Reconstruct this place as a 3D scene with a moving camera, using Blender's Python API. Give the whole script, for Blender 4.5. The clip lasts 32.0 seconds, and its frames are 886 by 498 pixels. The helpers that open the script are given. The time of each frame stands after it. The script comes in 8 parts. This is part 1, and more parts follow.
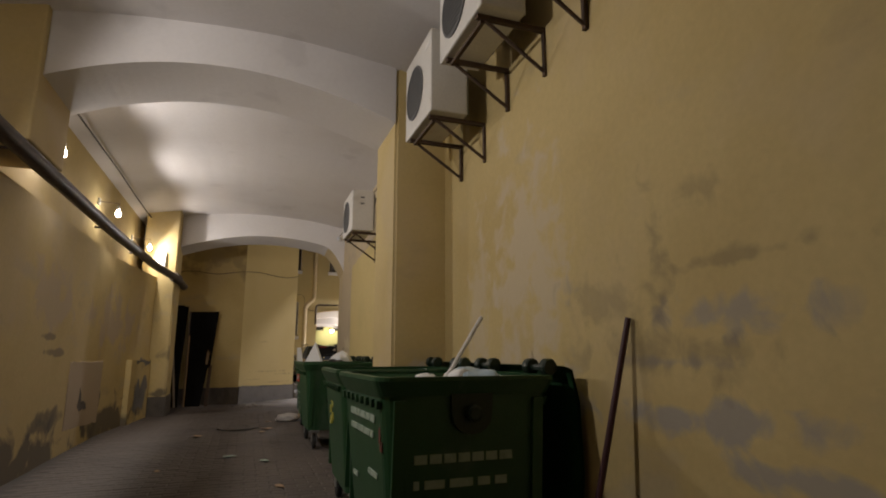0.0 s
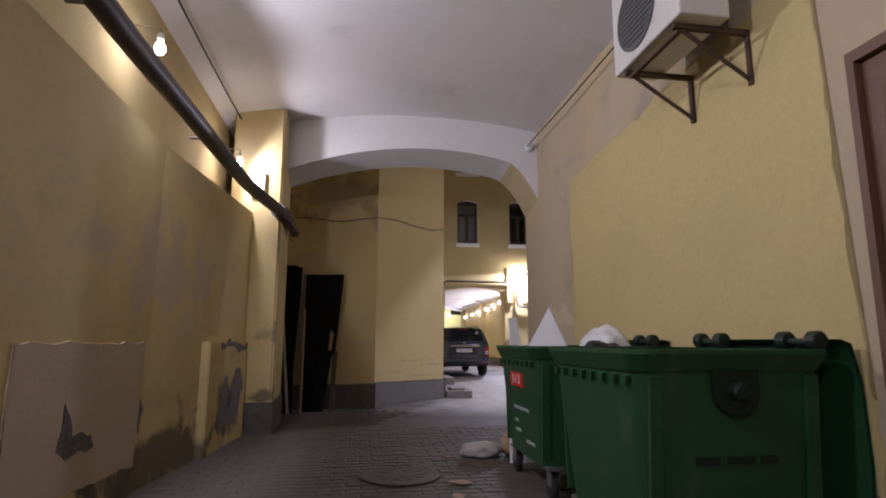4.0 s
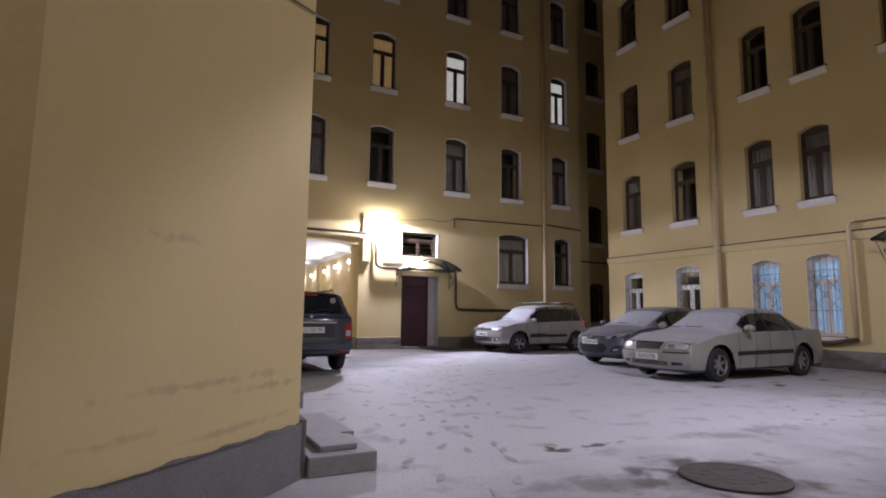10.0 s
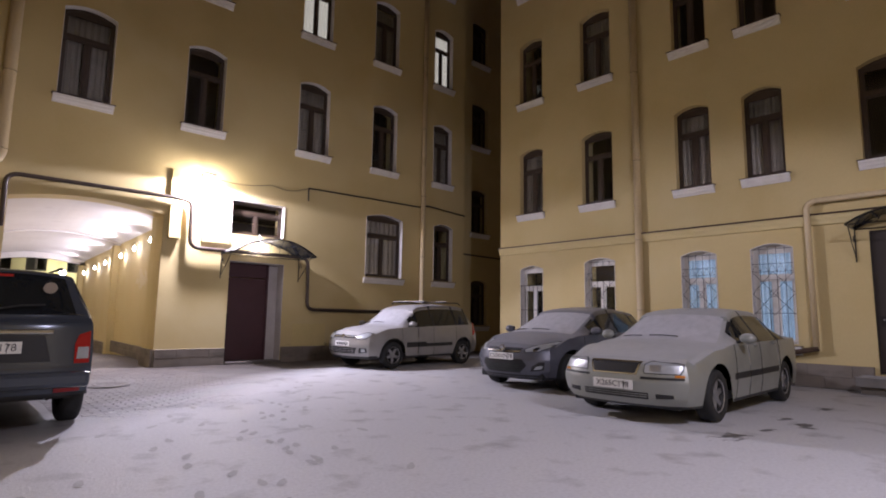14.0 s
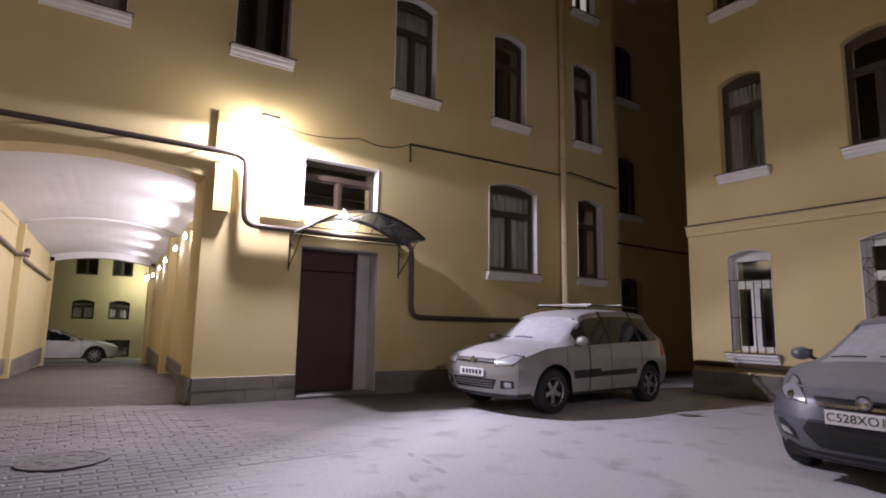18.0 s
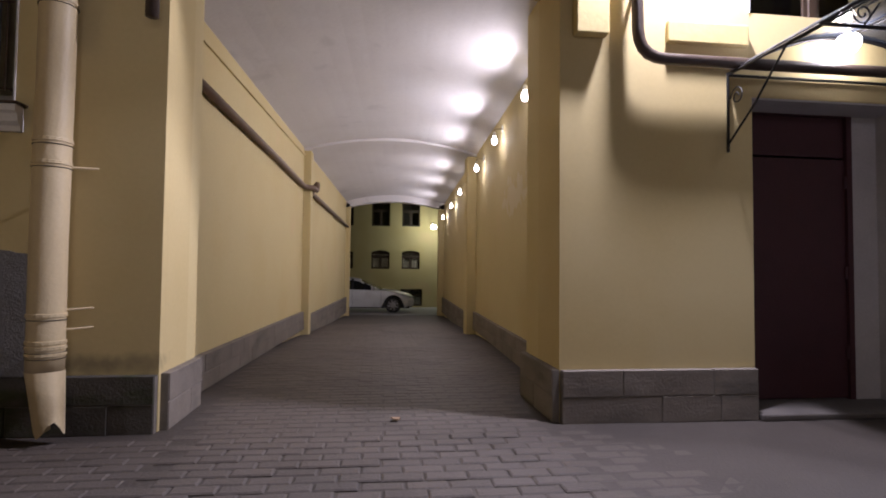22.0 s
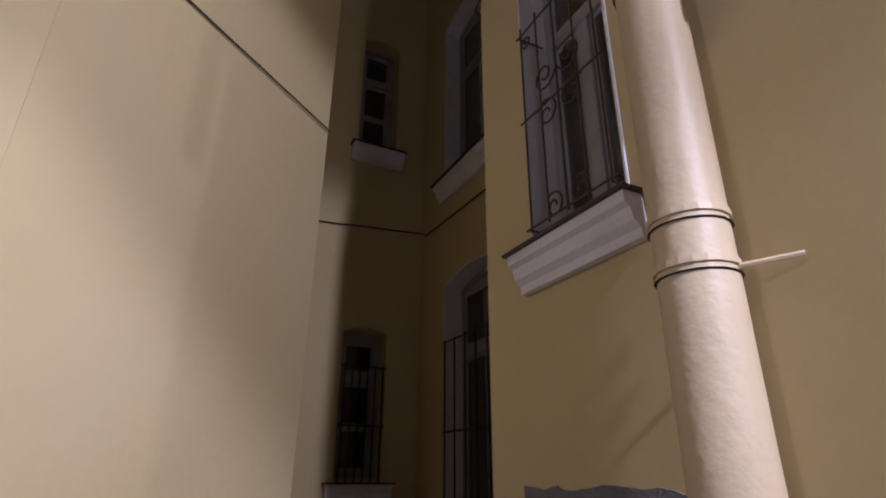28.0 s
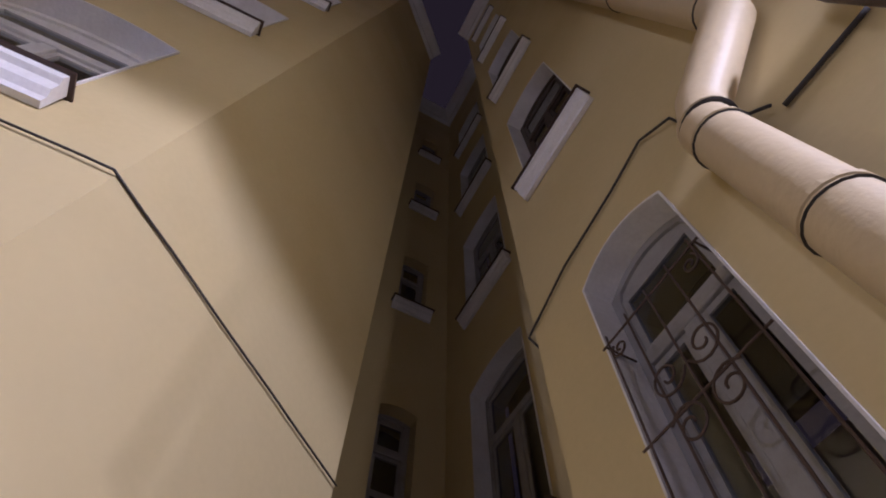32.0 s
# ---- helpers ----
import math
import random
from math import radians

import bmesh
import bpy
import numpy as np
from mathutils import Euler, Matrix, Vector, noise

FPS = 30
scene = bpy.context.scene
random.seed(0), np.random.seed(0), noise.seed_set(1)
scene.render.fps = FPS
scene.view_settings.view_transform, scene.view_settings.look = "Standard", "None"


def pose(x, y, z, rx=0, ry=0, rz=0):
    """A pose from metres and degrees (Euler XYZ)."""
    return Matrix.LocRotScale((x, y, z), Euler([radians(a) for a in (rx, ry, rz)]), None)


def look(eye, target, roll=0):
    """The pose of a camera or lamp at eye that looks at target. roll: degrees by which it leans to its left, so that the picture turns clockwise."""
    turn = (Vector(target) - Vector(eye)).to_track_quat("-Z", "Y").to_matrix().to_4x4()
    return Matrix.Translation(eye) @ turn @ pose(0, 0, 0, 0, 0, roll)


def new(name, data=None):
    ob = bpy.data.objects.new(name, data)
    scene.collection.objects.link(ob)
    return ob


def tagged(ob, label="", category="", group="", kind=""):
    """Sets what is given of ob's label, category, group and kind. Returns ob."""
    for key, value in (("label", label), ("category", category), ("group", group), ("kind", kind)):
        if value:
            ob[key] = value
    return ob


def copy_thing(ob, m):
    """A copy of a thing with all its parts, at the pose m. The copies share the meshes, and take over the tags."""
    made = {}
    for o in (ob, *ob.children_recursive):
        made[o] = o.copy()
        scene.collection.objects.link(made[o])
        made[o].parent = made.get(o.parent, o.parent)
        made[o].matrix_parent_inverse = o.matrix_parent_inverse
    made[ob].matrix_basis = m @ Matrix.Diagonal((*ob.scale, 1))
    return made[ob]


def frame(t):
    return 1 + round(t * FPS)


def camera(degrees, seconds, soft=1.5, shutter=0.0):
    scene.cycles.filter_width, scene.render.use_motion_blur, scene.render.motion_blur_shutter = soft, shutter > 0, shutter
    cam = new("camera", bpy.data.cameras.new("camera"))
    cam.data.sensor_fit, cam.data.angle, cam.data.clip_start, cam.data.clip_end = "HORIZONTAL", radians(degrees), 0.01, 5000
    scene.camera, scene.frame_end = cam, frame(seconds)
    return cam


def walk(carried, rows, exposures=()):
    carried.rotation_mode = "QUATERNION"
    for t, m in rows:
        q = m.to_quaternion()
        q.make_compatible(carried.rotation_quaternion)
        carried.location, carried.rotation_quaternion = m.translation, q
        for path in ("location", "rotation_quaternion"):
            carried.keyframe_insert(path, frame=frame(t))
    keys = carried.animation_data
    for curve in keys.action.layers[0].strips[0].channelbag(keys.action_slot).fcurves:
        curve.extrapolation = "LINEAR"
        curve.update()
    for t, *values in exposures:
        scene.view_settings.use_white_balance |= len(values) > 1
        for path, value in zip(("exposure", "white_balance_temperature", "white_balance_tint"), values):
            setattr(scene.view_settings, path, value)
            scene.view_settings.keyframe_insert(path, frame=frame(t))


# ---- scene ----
cam = camera(77.7, 32.0, 1.9)
EXPOSURES = [(0, -0.2, 6800, 11), (1.5, 0.0, 5800, 19), (3, 0.0, 5700, 23), (6, 0.0, 5650, 21), (7, 0.3, 5900, 21), (8, 0.25, 5800, 20), (10, 0.05, 5600, 21), (13, 0.1, 5850, 24), (17, -0.05, 5900, 24), (20, -0.68, 5850, 23), (22, -0.95, 5900, 22), (24, -0.7, 5500, 22), (25, -0.42, 5300, 23), (28, -0.25, 5350, 30), (30, -0.12, 5350, 30), (32, 0.2, 5300, 30)]
PATH = [
    (0, (-4.782, -32.811, 1.254), (-4.129, -30.958, 1.631), 0.0),
    (0.5, (-4.861, -32.127, 1.237), (-4.248, -30.25, 1.558), 0.1),
    (1, (-4.96, -31.433, 1.258), (-4.439, -29.524, 1.55), 0.2),
    (1.5, (-5.037, -30.716, 1.236), (-4.583, -28.79, 1.527), 0.2),
    (2, (-5.075, -30.03, 1.228), (-4.702, -28.086, 1.519), 0.1),
    (2.5, (-5.125, -29.33, 1.217), (-4.785, -27.382, 1.514), 0.1),
    (3, (-5.2, -28.653, 1.178), (-4.89, -26.702, 1.488), 0.1),
    (3.5, (-5.217, -27.987, 1.172), (-4.916, -26.035, 1.491), 0.2),
    (5.5, (-5.379, -25.395, 1.192), (-5.066, -23.452, 1.551), 0.2),
    (6, (-5.393, -24.738, 1.178), (-5.05, -22.793, 1.494), 0.2),
    (6.5, (-5.398, -24.085, 1.206), (-5.032, -22.134, 1.453), 0.4),
    (7, (-5.342, -23.442, 1.159), (-4.936, -21.498, 1.395), 0.1),
    (7.5, (-5.313, -22.743, 1.172), (-4.879, -20.803, 1.392), 0.4),
    (8, (-5.169, -22.075, 1.146), (-4.645, -20.158, 1.368), 0.4),
    (8.5, (-5.009, -21.459, 1.128), (-4.409, -19.564, 1.351), 0.4),
    (9, (-4.788, -20.939, 1.104), (-4.068, -19.087, 1.332), 0.4),
    (9.5, (-4.597, -20.391, 1.173), (-3.79, -18.575, 1.401), 0.4),
    (10, (-4.431, -19.877, 1.208), (-3.515, -18.115, 1.443), 0.7),
    (10.5, (-4.212, -19.324, 1.196), (-3.216, -17.606, 1.436), 0.8),
    (11, (-3.982, -18.835, 1.202), (-2.921, -17.157, 1.441), 0.8),
    (11.5, (-3.641, -18.284, 1.232), (-2.484, -16.67, 1.468), 0.7),
    (12, (-3.311, -17.81, 1.218), (-2.11, -16.228, 1.452), 0.8),
    (12.5, (-3.054, -17.285, 1.221), (-1.765, -15.775, 1.462), 0.8),
    (13, (-2.827, -16.725, 1.216), (-1.488, -15.259, 1.459), 0.9),
    (13.5, (-2.453, -16.259, 1.207), (-1.11, -14.799, 1.456), 0.9),
    (14, (-2.085, -15.751, 1.211), (-0.746, -14.285, 1.46), 0.9),
    (14.5, (-1.773, -15.254, 1.259), (-0.444, -13.779, 1.503), 0.9),
    (16.5, (-0.636, -12.931, 1.256), (0.698, -11.472, 1.558), 1.1),
    (17, (-0.32, -12.381, 1.277), (0.997, -10.905, 1.571), 1.3),
    (17.5, (-0.11, -11.767, 1.263), (1.115, -10.211, 1.544), 1.1),
    (18, (0.082, -11.134, 1.267), (1.177, -9.483, 1.537), 1.0),
    (18.5, (0.207, -10.481, 1.273), (1.158, -8.74, 1.531), 0.8),
    (19, (0.315, -9.868, 1.267), (1.131, -8.056, 1.495), 0.8),
    (19.5, (0.362, -9.259, 1.243), (1.107, -7.415, 1.453), 0.5),
    (20, (0.346, -8.642, 1.234), (0.988, -6.757, 1.412), 0.8),
    (20.5, (0.34, -7.965, 1.212), (0.906, -6.052, 1.348), 0.6),
    (21, (0.295, -7.355, 1.197), (0.733, -5.406, 1.293), 0.5),
    (21.5, (0.279, -6.659, 1.185), (0.639, -4.693, 1.270), 0.7),
    (22, (0.233, -6.092, 1.138), (0.474, -4.108, 1.216), 0.6),
    (22.5, (0.162, -5.560, 1.170), (0.340, -3.569, 1.238), 0.7),
    (23, (0.058, -5.071, 1.186), (0.115, -3.073, 1.255), 0.4),
    (23.5, (-0.102, -4.628, 1.196), (-0.211, -2.632, 1.266), 0.3),
    (24, (-0.311, -4.264, 1.178), (-0.598, -2.286, 1.252), 0.6),
    (24.5, (-0.489, -3.994, 1.237), (-1.259, -2.156, 1.411), 0.9),
    (25, (-0.717, -3.768, 1.274), (-1.854, -2.138, 1.493), 0.0),
    (25.5, (-0.844, -3.623, 1.23), (-2.234, -2.228, 1.581), 1.0),
    (27.5, (-0.916, -3.49, 1.264), (-2.59, -2.602, 1.904), 0.4),
    (28, (-0.916, -3.48, 1.273), (-2.571, -2.659, 2.039), 0.4),
    (28.5, (-0.943, -3.458, 1.286), (-2.549, -2.696, 2.204), 0.6),
    (29, (-1.044, -3.463, 1.306), (-2.582, -2.752, 2.369), 0.8),
    (29.5, (-1.128, -3.501, 1.321), (-2.613, -2.815, 2.471), 1.0),
    (30, (-1.252, -3.481, 1.3), (-2.704, -2.803, 2.497), 0.9),
    (30.5, (-1.444, -3.367, 1.338), (-2.883, -2.702, 2.557), 0.9),
    (31, (-1.662, -3.303, 1.426), (-3.06, -2.656, 2.701), 1.0),
    (31.5, (-1.852, -3.323, 1.548), (-3.009, -2.766, 3.081), 0.8),
    (32, (-1.875, -3.338, 1.588), (-2.689, -2.935, 3.37), 1.7),
]
walk(cam, [(t, look(eye, target, roll)) for t, eye, target, roll in PATH], EXPOSURES)

# ---- night sky, lamps ----
world = bpy.data.worlds.new("night_sky")
scene.world = world
world.use_nodes = True
wn = world.node_tree.nodes
wn["Background"].inputs["Color"].default_value = (0.24, 0.17, 0.21, 1)
wn["Background"].inputs["Strength"].default_value = 0.055


def lamp(name, where, power, colour, radius=0.06):
    data = bpy.data.lights.new(name, "POINT")
    data.energy, data.color, data.shadow_soft_size = power, colour, radius
    ob = new(name, data)
    ob.location = where
    return ob


def beam(name, where, aim, power, colour, degrees, radius=0.06, blend=0.5):
    data = bpy.data.lights.new(name, "SPOT")
    data.energy, data.color, data.shadow_soft_size, data.spot_size, data.spot_blend = power, colour, radius, radians(degrees), blend
    ob = new(name, data)
    ob.matrix_basis = look(where, Vector(where) + Vector(aim))
    return ob


LED = (1.0, 0.95, 0.92)
FLOOD = (0.90, 0.87, 0.94)
SPILL = (1.0, 0.88, 0.68)
# two floodlights, over the porch and on the south wall: a bright inner beam, a wide one up to the housing, a faint spill
for place, aim, inner, outer, spill, wide in (((2.45, -2.42, 4.44), (0.0, -0.45, -0.89), 950, 750, 75, 138), ((2.25, -17.5, 5.0), (0.09, 0.49, -0.87), 540, 150, 20, 146)):
    beam("floodlight_glow", place, aim, inner, FLOOD, wide, 0.08, 0.15)
    beam("floodlight_wide", place, (0.0, aim[1] * 0.3, -1.0), outer, FLOOD, 178, 0.08, 0.1)
    lamp("floodlight_spill", place, spill, SPILL, 0.08)
lamp("porch_glow", (3.92, -2.26, 2.98), 18, LED, 0.05)
P1_LAMPS = [(-6.88, -29.7, 3.49), (-6.88, -25.8, 3.50), (-6.86, -22.97, 3.48), (-6.80, -20.21, 3.44)]
for place, power in zip(P1_LAMPS, (150, 105, 110, 55)):
    beam("wall_lamp_glow", place, (1, 0, -0.35), power, LED, 170, 0.045, 0.3)
    lamp("wall_lamp_spill", place, 1.5, LED, 0.045)
P2_LAMPS = [(1.86, -0.16, 3.10), (1.93, 1.76, 3.05), (2.0, 3.6, 2.98), (2.13, 6.42, 2.95), (2.24, 8.7, 2.90), (2.37, 11.56, 2.86)]
for place in P2_LAMPS:
    beam("wall_lamp_glow", place, (-1, 0, -0.12), 130, (1.0, 0.93, 0.90), 170, 0.045, 0.4)
    lamp("wall_lamp_spill", place, 4, (1.0, 0.93, 0.90), 0.045)
lamp("yard_lamp_glow", (3.48, 25.2, 3.62), 180, (0.90, 1.0, 0.66), 0.1)

# ---- materials ----
def material(name, colour, rough=0.8, metal=0.0, spots=None, scale=1.5, fine=40.0, vary=0.12, bump=0.25, stain=0.5, spec=None, emit=None, strength=0.0):
    """A surface with variation at two scales: broad stains towards the colour spots, and a fine grain with relief."""
    m = bpy.data.materials.new(name)
    m.use_nodes = True
    t, n = m.node_tree.links, m.node_tree.nodes
    p = n["Principled BSDF"]
    where = n.new("ShaderNodeNewGeometry")
    big, small = n.new("ShaderNodeTexNoise"), n.new("ShaderNodeTexNoise")
    for node, s, d in ((big, scale, 6.0), (small, fine, 4.0)):
        node.inputs["Scale"].default_value, node.inputs["Detail"].default_value = s, d
        t.new(where.outputs["Position"], node.inputs["Vector"])
    ramp = n.new("ShaderNodeMapRange")
    ramp.inputs["From Min"].default_value, ramp.inputs["From Max"].default_value = 0.45, 0.72
    ramp.inputs["To Max"].default_value = stain
    t.new(big.outputs["Fac"], ramp.inputs["Value"])
    mix = n.new("ShaderNodeMix")
    mix.data_type = "RGBA"
    mix.inputs["A"].default_value = (*colour, 1)
    mix.inputs["B"].default_value = (*(spots or [c * 0.7 for c in colour]), 1)
    t.new(ramp.outputs["Result"], mix.inputs["Factor"])
    grain = n.new("ShaderNodeMapRange")
    grain.inputs["To Min"].default_value, grain.inputs["To Max"].default_value = 1 - vary, 1 + vary
    t.new(small.outputs["Fac"], grain.inputs["Value"])
    mul = n.new("ShaderNodeVectorMath")
    mul.operation = "SCALE"
    t.new(mix.outputs["Result"], mul.inputs[0])
    t.new(grain.outputs["Result"], mul.inputs["Scale"])
    t.new(mul.outputs["Vector"], p.inputs["Base Color"])
    p.inputs["Roughness"].default_value, p.inputs["Metallic"].default_value = rough, metal
    if spec is not None:
        p.inputs["Specular IOR Level"].default_value = spec
    if bump:
        add = n.new("ShaderNodeMath")
        add.operation = "MULTIPLY_ADD"
        add.inputs[1].default_value = 4.0
        t.new(big.outputs["Fac"], add.inputs[0])
        t.new(small.outputs["Fac"], add.inputs[2])
        b = n.new("ShaderNodeBump")
        b.inputs["Strength"].default_value, b.inputs["Distance"].default_value = bump, 0.012
        t.new(add.outputs["Value"], b.inputs["Height"])
        t.new(b.outputs["Normal"], p.inputs["Normal"])
    if emit:
        p.inputs["Emission Color"].default_value, p.inputs["Emission Strength"].default_value = (*emit, 1), strength
    return m


def bsdf(m):
    return m.node_tree.nodes["Principled BSDF"]


def layered(m, colour, low, high, scale=0.8, amount=1.0, squash=(1, 1, 1), seed=0.0):
    """Lays a further patchy colour over m, where a broad noise lies between low and high."""
    n, t = m.node_tree.nodes, m.node_tree.links
    p = bsdf(m)
    old = p.inputs["Base Color"].links[0].from_socket
    where, move, noise_ = n.new("ShaderNodeNewGeometry"), n.new("ShaderNodeMapping"), n.new("ShaderNodeTexNoise")
    move.inputs["Scale"].default_value, move.inputs["Location"].default_value = squash, (seed, seed * 2.3, -seed)
    noise_.inputs["Scale"].default_value, noise_.inputs["Detail"].default_value = scale, 8.0
    t.new(where.outputs["Position"], move.inputs["Vector"])
    t.new(move.outputs["Vector"], noise_.inputs["Vector"])
    r = n.new("ShaderNodeMapRange")
    r.inputs["From Min"].default_value, r.inputs["From Max"].default_value, r.inputs["To Max"].default_value = low, high, amount
    t.new(noise_.outputs["Fac"], r.inputs["Value"])
    mix = n.new("ShaderNodeMix")
    mix.data_type = "RGBA"
    mix.inputs["B"].default_value = (*colour, 1)
    t.new(r.outputs["Result"], mix.inputs["Factor"])
    t.new(old, mix.inputs["A"])
    t.new(mix.outputs["Result"], p.inputs["Base Color"])
    return m


def dusted(m, amount=1.0, low=0.35, high=0.75):
    """Fresh snow on whatever faces up."""
    n, t = m.node_tree.nodes, m.node_tree.links
    p = bsdf(m)
    old = p.inputs["Base Color"].links[0].from_socket
    geo, split, noise_ = n.new("ShaderNodeNewGeometry"), n.new("ShaderNodeSeparateXYZ"), n.new("ShaderNodeTexNoise")
    noise_.inputs["Scale"].default_value, noise_.inputs["Detail"].default_value = 9.0, 6.0
    t.new(geo.outputs["Position"], noise_.inputs["Vector"])
    t.new(geo.outputs["Normal"], split.inputs["Vector"])
    up = n.new("ShaderNodeMapRange")
    up.inputs["From Min"].default_value, up.inputs["From Max"].default_value = low, high
    t.new(split.outputs["Z"], up.inputs["Value"])
    grain = n.new("ShaderNodeMapRange")
    grain.inputs["To Min"].default_value, grain.inputs["To Max"].default_value = 0.65 * amount, 1.1 * amount
    t.new(noise_.outputs["Fac"], grain.inputs["Value"])
    k = n.new("ShaderNodeMath")
    k.operation, k.use_clamp = "MULTIPLY", True
    t.new(up.outputs["Result"], k.inputs[0])
    t.new(grain.outputs["Result"], k.inputs[1])
    mix = n.new("ShaderNodeMix")
    mix.data_type = "RGBA"
    mix.inputs["B"].default_value = (0.50, 0.50, 0.53, 1)
    t.new(k.outputs["Value"], mix.inputs["Factor"])
    t.new(old, mix.inputs["A"])
    t.new(mix.outputs["Result"], p.inputs["Base Color"])
    for socket, snow in (("Roughness", 0.85), ("Metallic", 0.0), ("Coat Weight", 0.0)):
        r = n.new("ShaderNodeMapRange")
        r.inputs["To Min"].default_value, r.inputs["To Max"].default_value = p.inputs[socket].default_value, snow
        t.new(k.outputs["Value"], r.inputs["Value"])
        t.new(r.outputs["Result"], p.inputs[socket])
    return m


def varied(m, spread=0.25):
    """A tone of its own for each object."""
    n, t = m.node_tree.nodes, m.node_tree.links
    p = bsdf(m)
    old = p.inputs["Base Color"].links[0].from_socket
    info, r, mul = n.new("ShaderNodeObjectInfo"), n.new("ShaderNodeMapRange"), n.new("ShaderNodeVectorMath")
    mul.operation = "SCALE"
    r.inputs["To Min"].default_value, r.inputs["To Max"].default_value = 1 - spread, 1 + spread
    t.new(info.outputs["Random"], r.inputs["Value"])
    t.new(old, mul.inputs[0])
    t.new(r.outputs["Result"], mul.inputs["Scale"])
    t.new(mul.outputs["Vector"], p.inputs["Base Color"])
    return m


def smear(m, colour, centre, size, amount=0.8, scale=2.5, soft=0.10, seed=0.0):
    """A stain with a ragged edge round one place on the surface."""
    n, t = m.node_tree.nodes, m.node_tree.links
    p = bsdf(m)
    old = p.inputs["Base Color"].links[0].from_socket
    where, move, far, tex = n.new("ShaderNodeNewGeometry"), n.new("ShaderNodeMapping"), n.new("ShaderNodeVectorMath"), n.new("ShaderNodeTexNoise")
    move.vector_type = "TEXTURE"
    move.inputs["Location"].default_value, move.inputs["Scale"].default_value = centre, size
    far.operation = "LENGTH"
    tex.inputs["Scale"].default_value, tex.inputs["Detail"].default_value = scale, 9.0
    tex.inputs["Distortion"].default_value = 0.4 + seed * 0.1
    t.new(where.outputs["Position"], move.inputs["Vector"])
    t.new(move.outputs["Vector"], far.inputs[0])
    t.new(where.outputs["Position"], tex.inputs["Vector"])
    fall = n.new("ShaderNodeMath")
    fall.operation = "MULTIPLY_ADD"
    fall.inputs[1].default_value = -0.32
    t.new(far.outputs["Value"], fall.inputs[0])
    t.new(tex.outputs["Fac"], fall.inputs[2])
    r = n.new("ShaderNodeMapRange")
    r.inputs["From Min"].default_value, r.inputs["From Max"].default_value, r.inputs["To Max"].default_value = 0.24, 0.24 + soft, amount
    t.new(fall.outputs["Value"], r.inputs["Value"])
    mix = n.new("ShaderNodeMix")
    mix.data_type = "RGBA"
    mix.inputs["B"].default_value = (*colour, 1)
    t.new(r.outputs["Result"], mix.inputs["Factor"])
    t.new(old, mix.inputs["A"])
    t.new(mix.outputs["Result"], p.inputs["Base Color"])
    return m


YELLOW = (0.575, 0.462, 0.225)
plaster = layered(material("yellow_plaster", YELLOW, 0.86, spots=(0.515, 0.400, 0.175), scale=0.7, fine=28, vary=0.05, bump=0.05, stain=0.7), (0.605, 0.505, 0.27), 0.56, 0.7, 0.45, 0.6)
plaster_p1 = layered(layered(material("worn_passage_plaster", (0.56, 0.437, 0.20), 0.86, spots=(0.48, 0.360, 0.148), scale=1.1, fine=24, vary=0.09, bump=0.10, stain=0.8),
                     (0.52, 0.42, 0.28), 0.52, 0.66, 0.5, 0.6, seed=4.0), (0.25, 0.205, 0.15), 0.62, 0.76, 1.3, 0.4, (1, 1, 1.6), seed=9.0)
plaster_p1 = layered(plaster_p1, (0.33, 0.31, 0.28), 0.62, 0.72, 0.9, 0.3, (1, 1, 2.2), seed=15.0)
GREY_COAT, PINK_COAT, SOOT_AND_SHADE = (0.32, 0.295, 0.26), (0.455, 0.362, 0.25), (0.09, 0.075, 0.06)
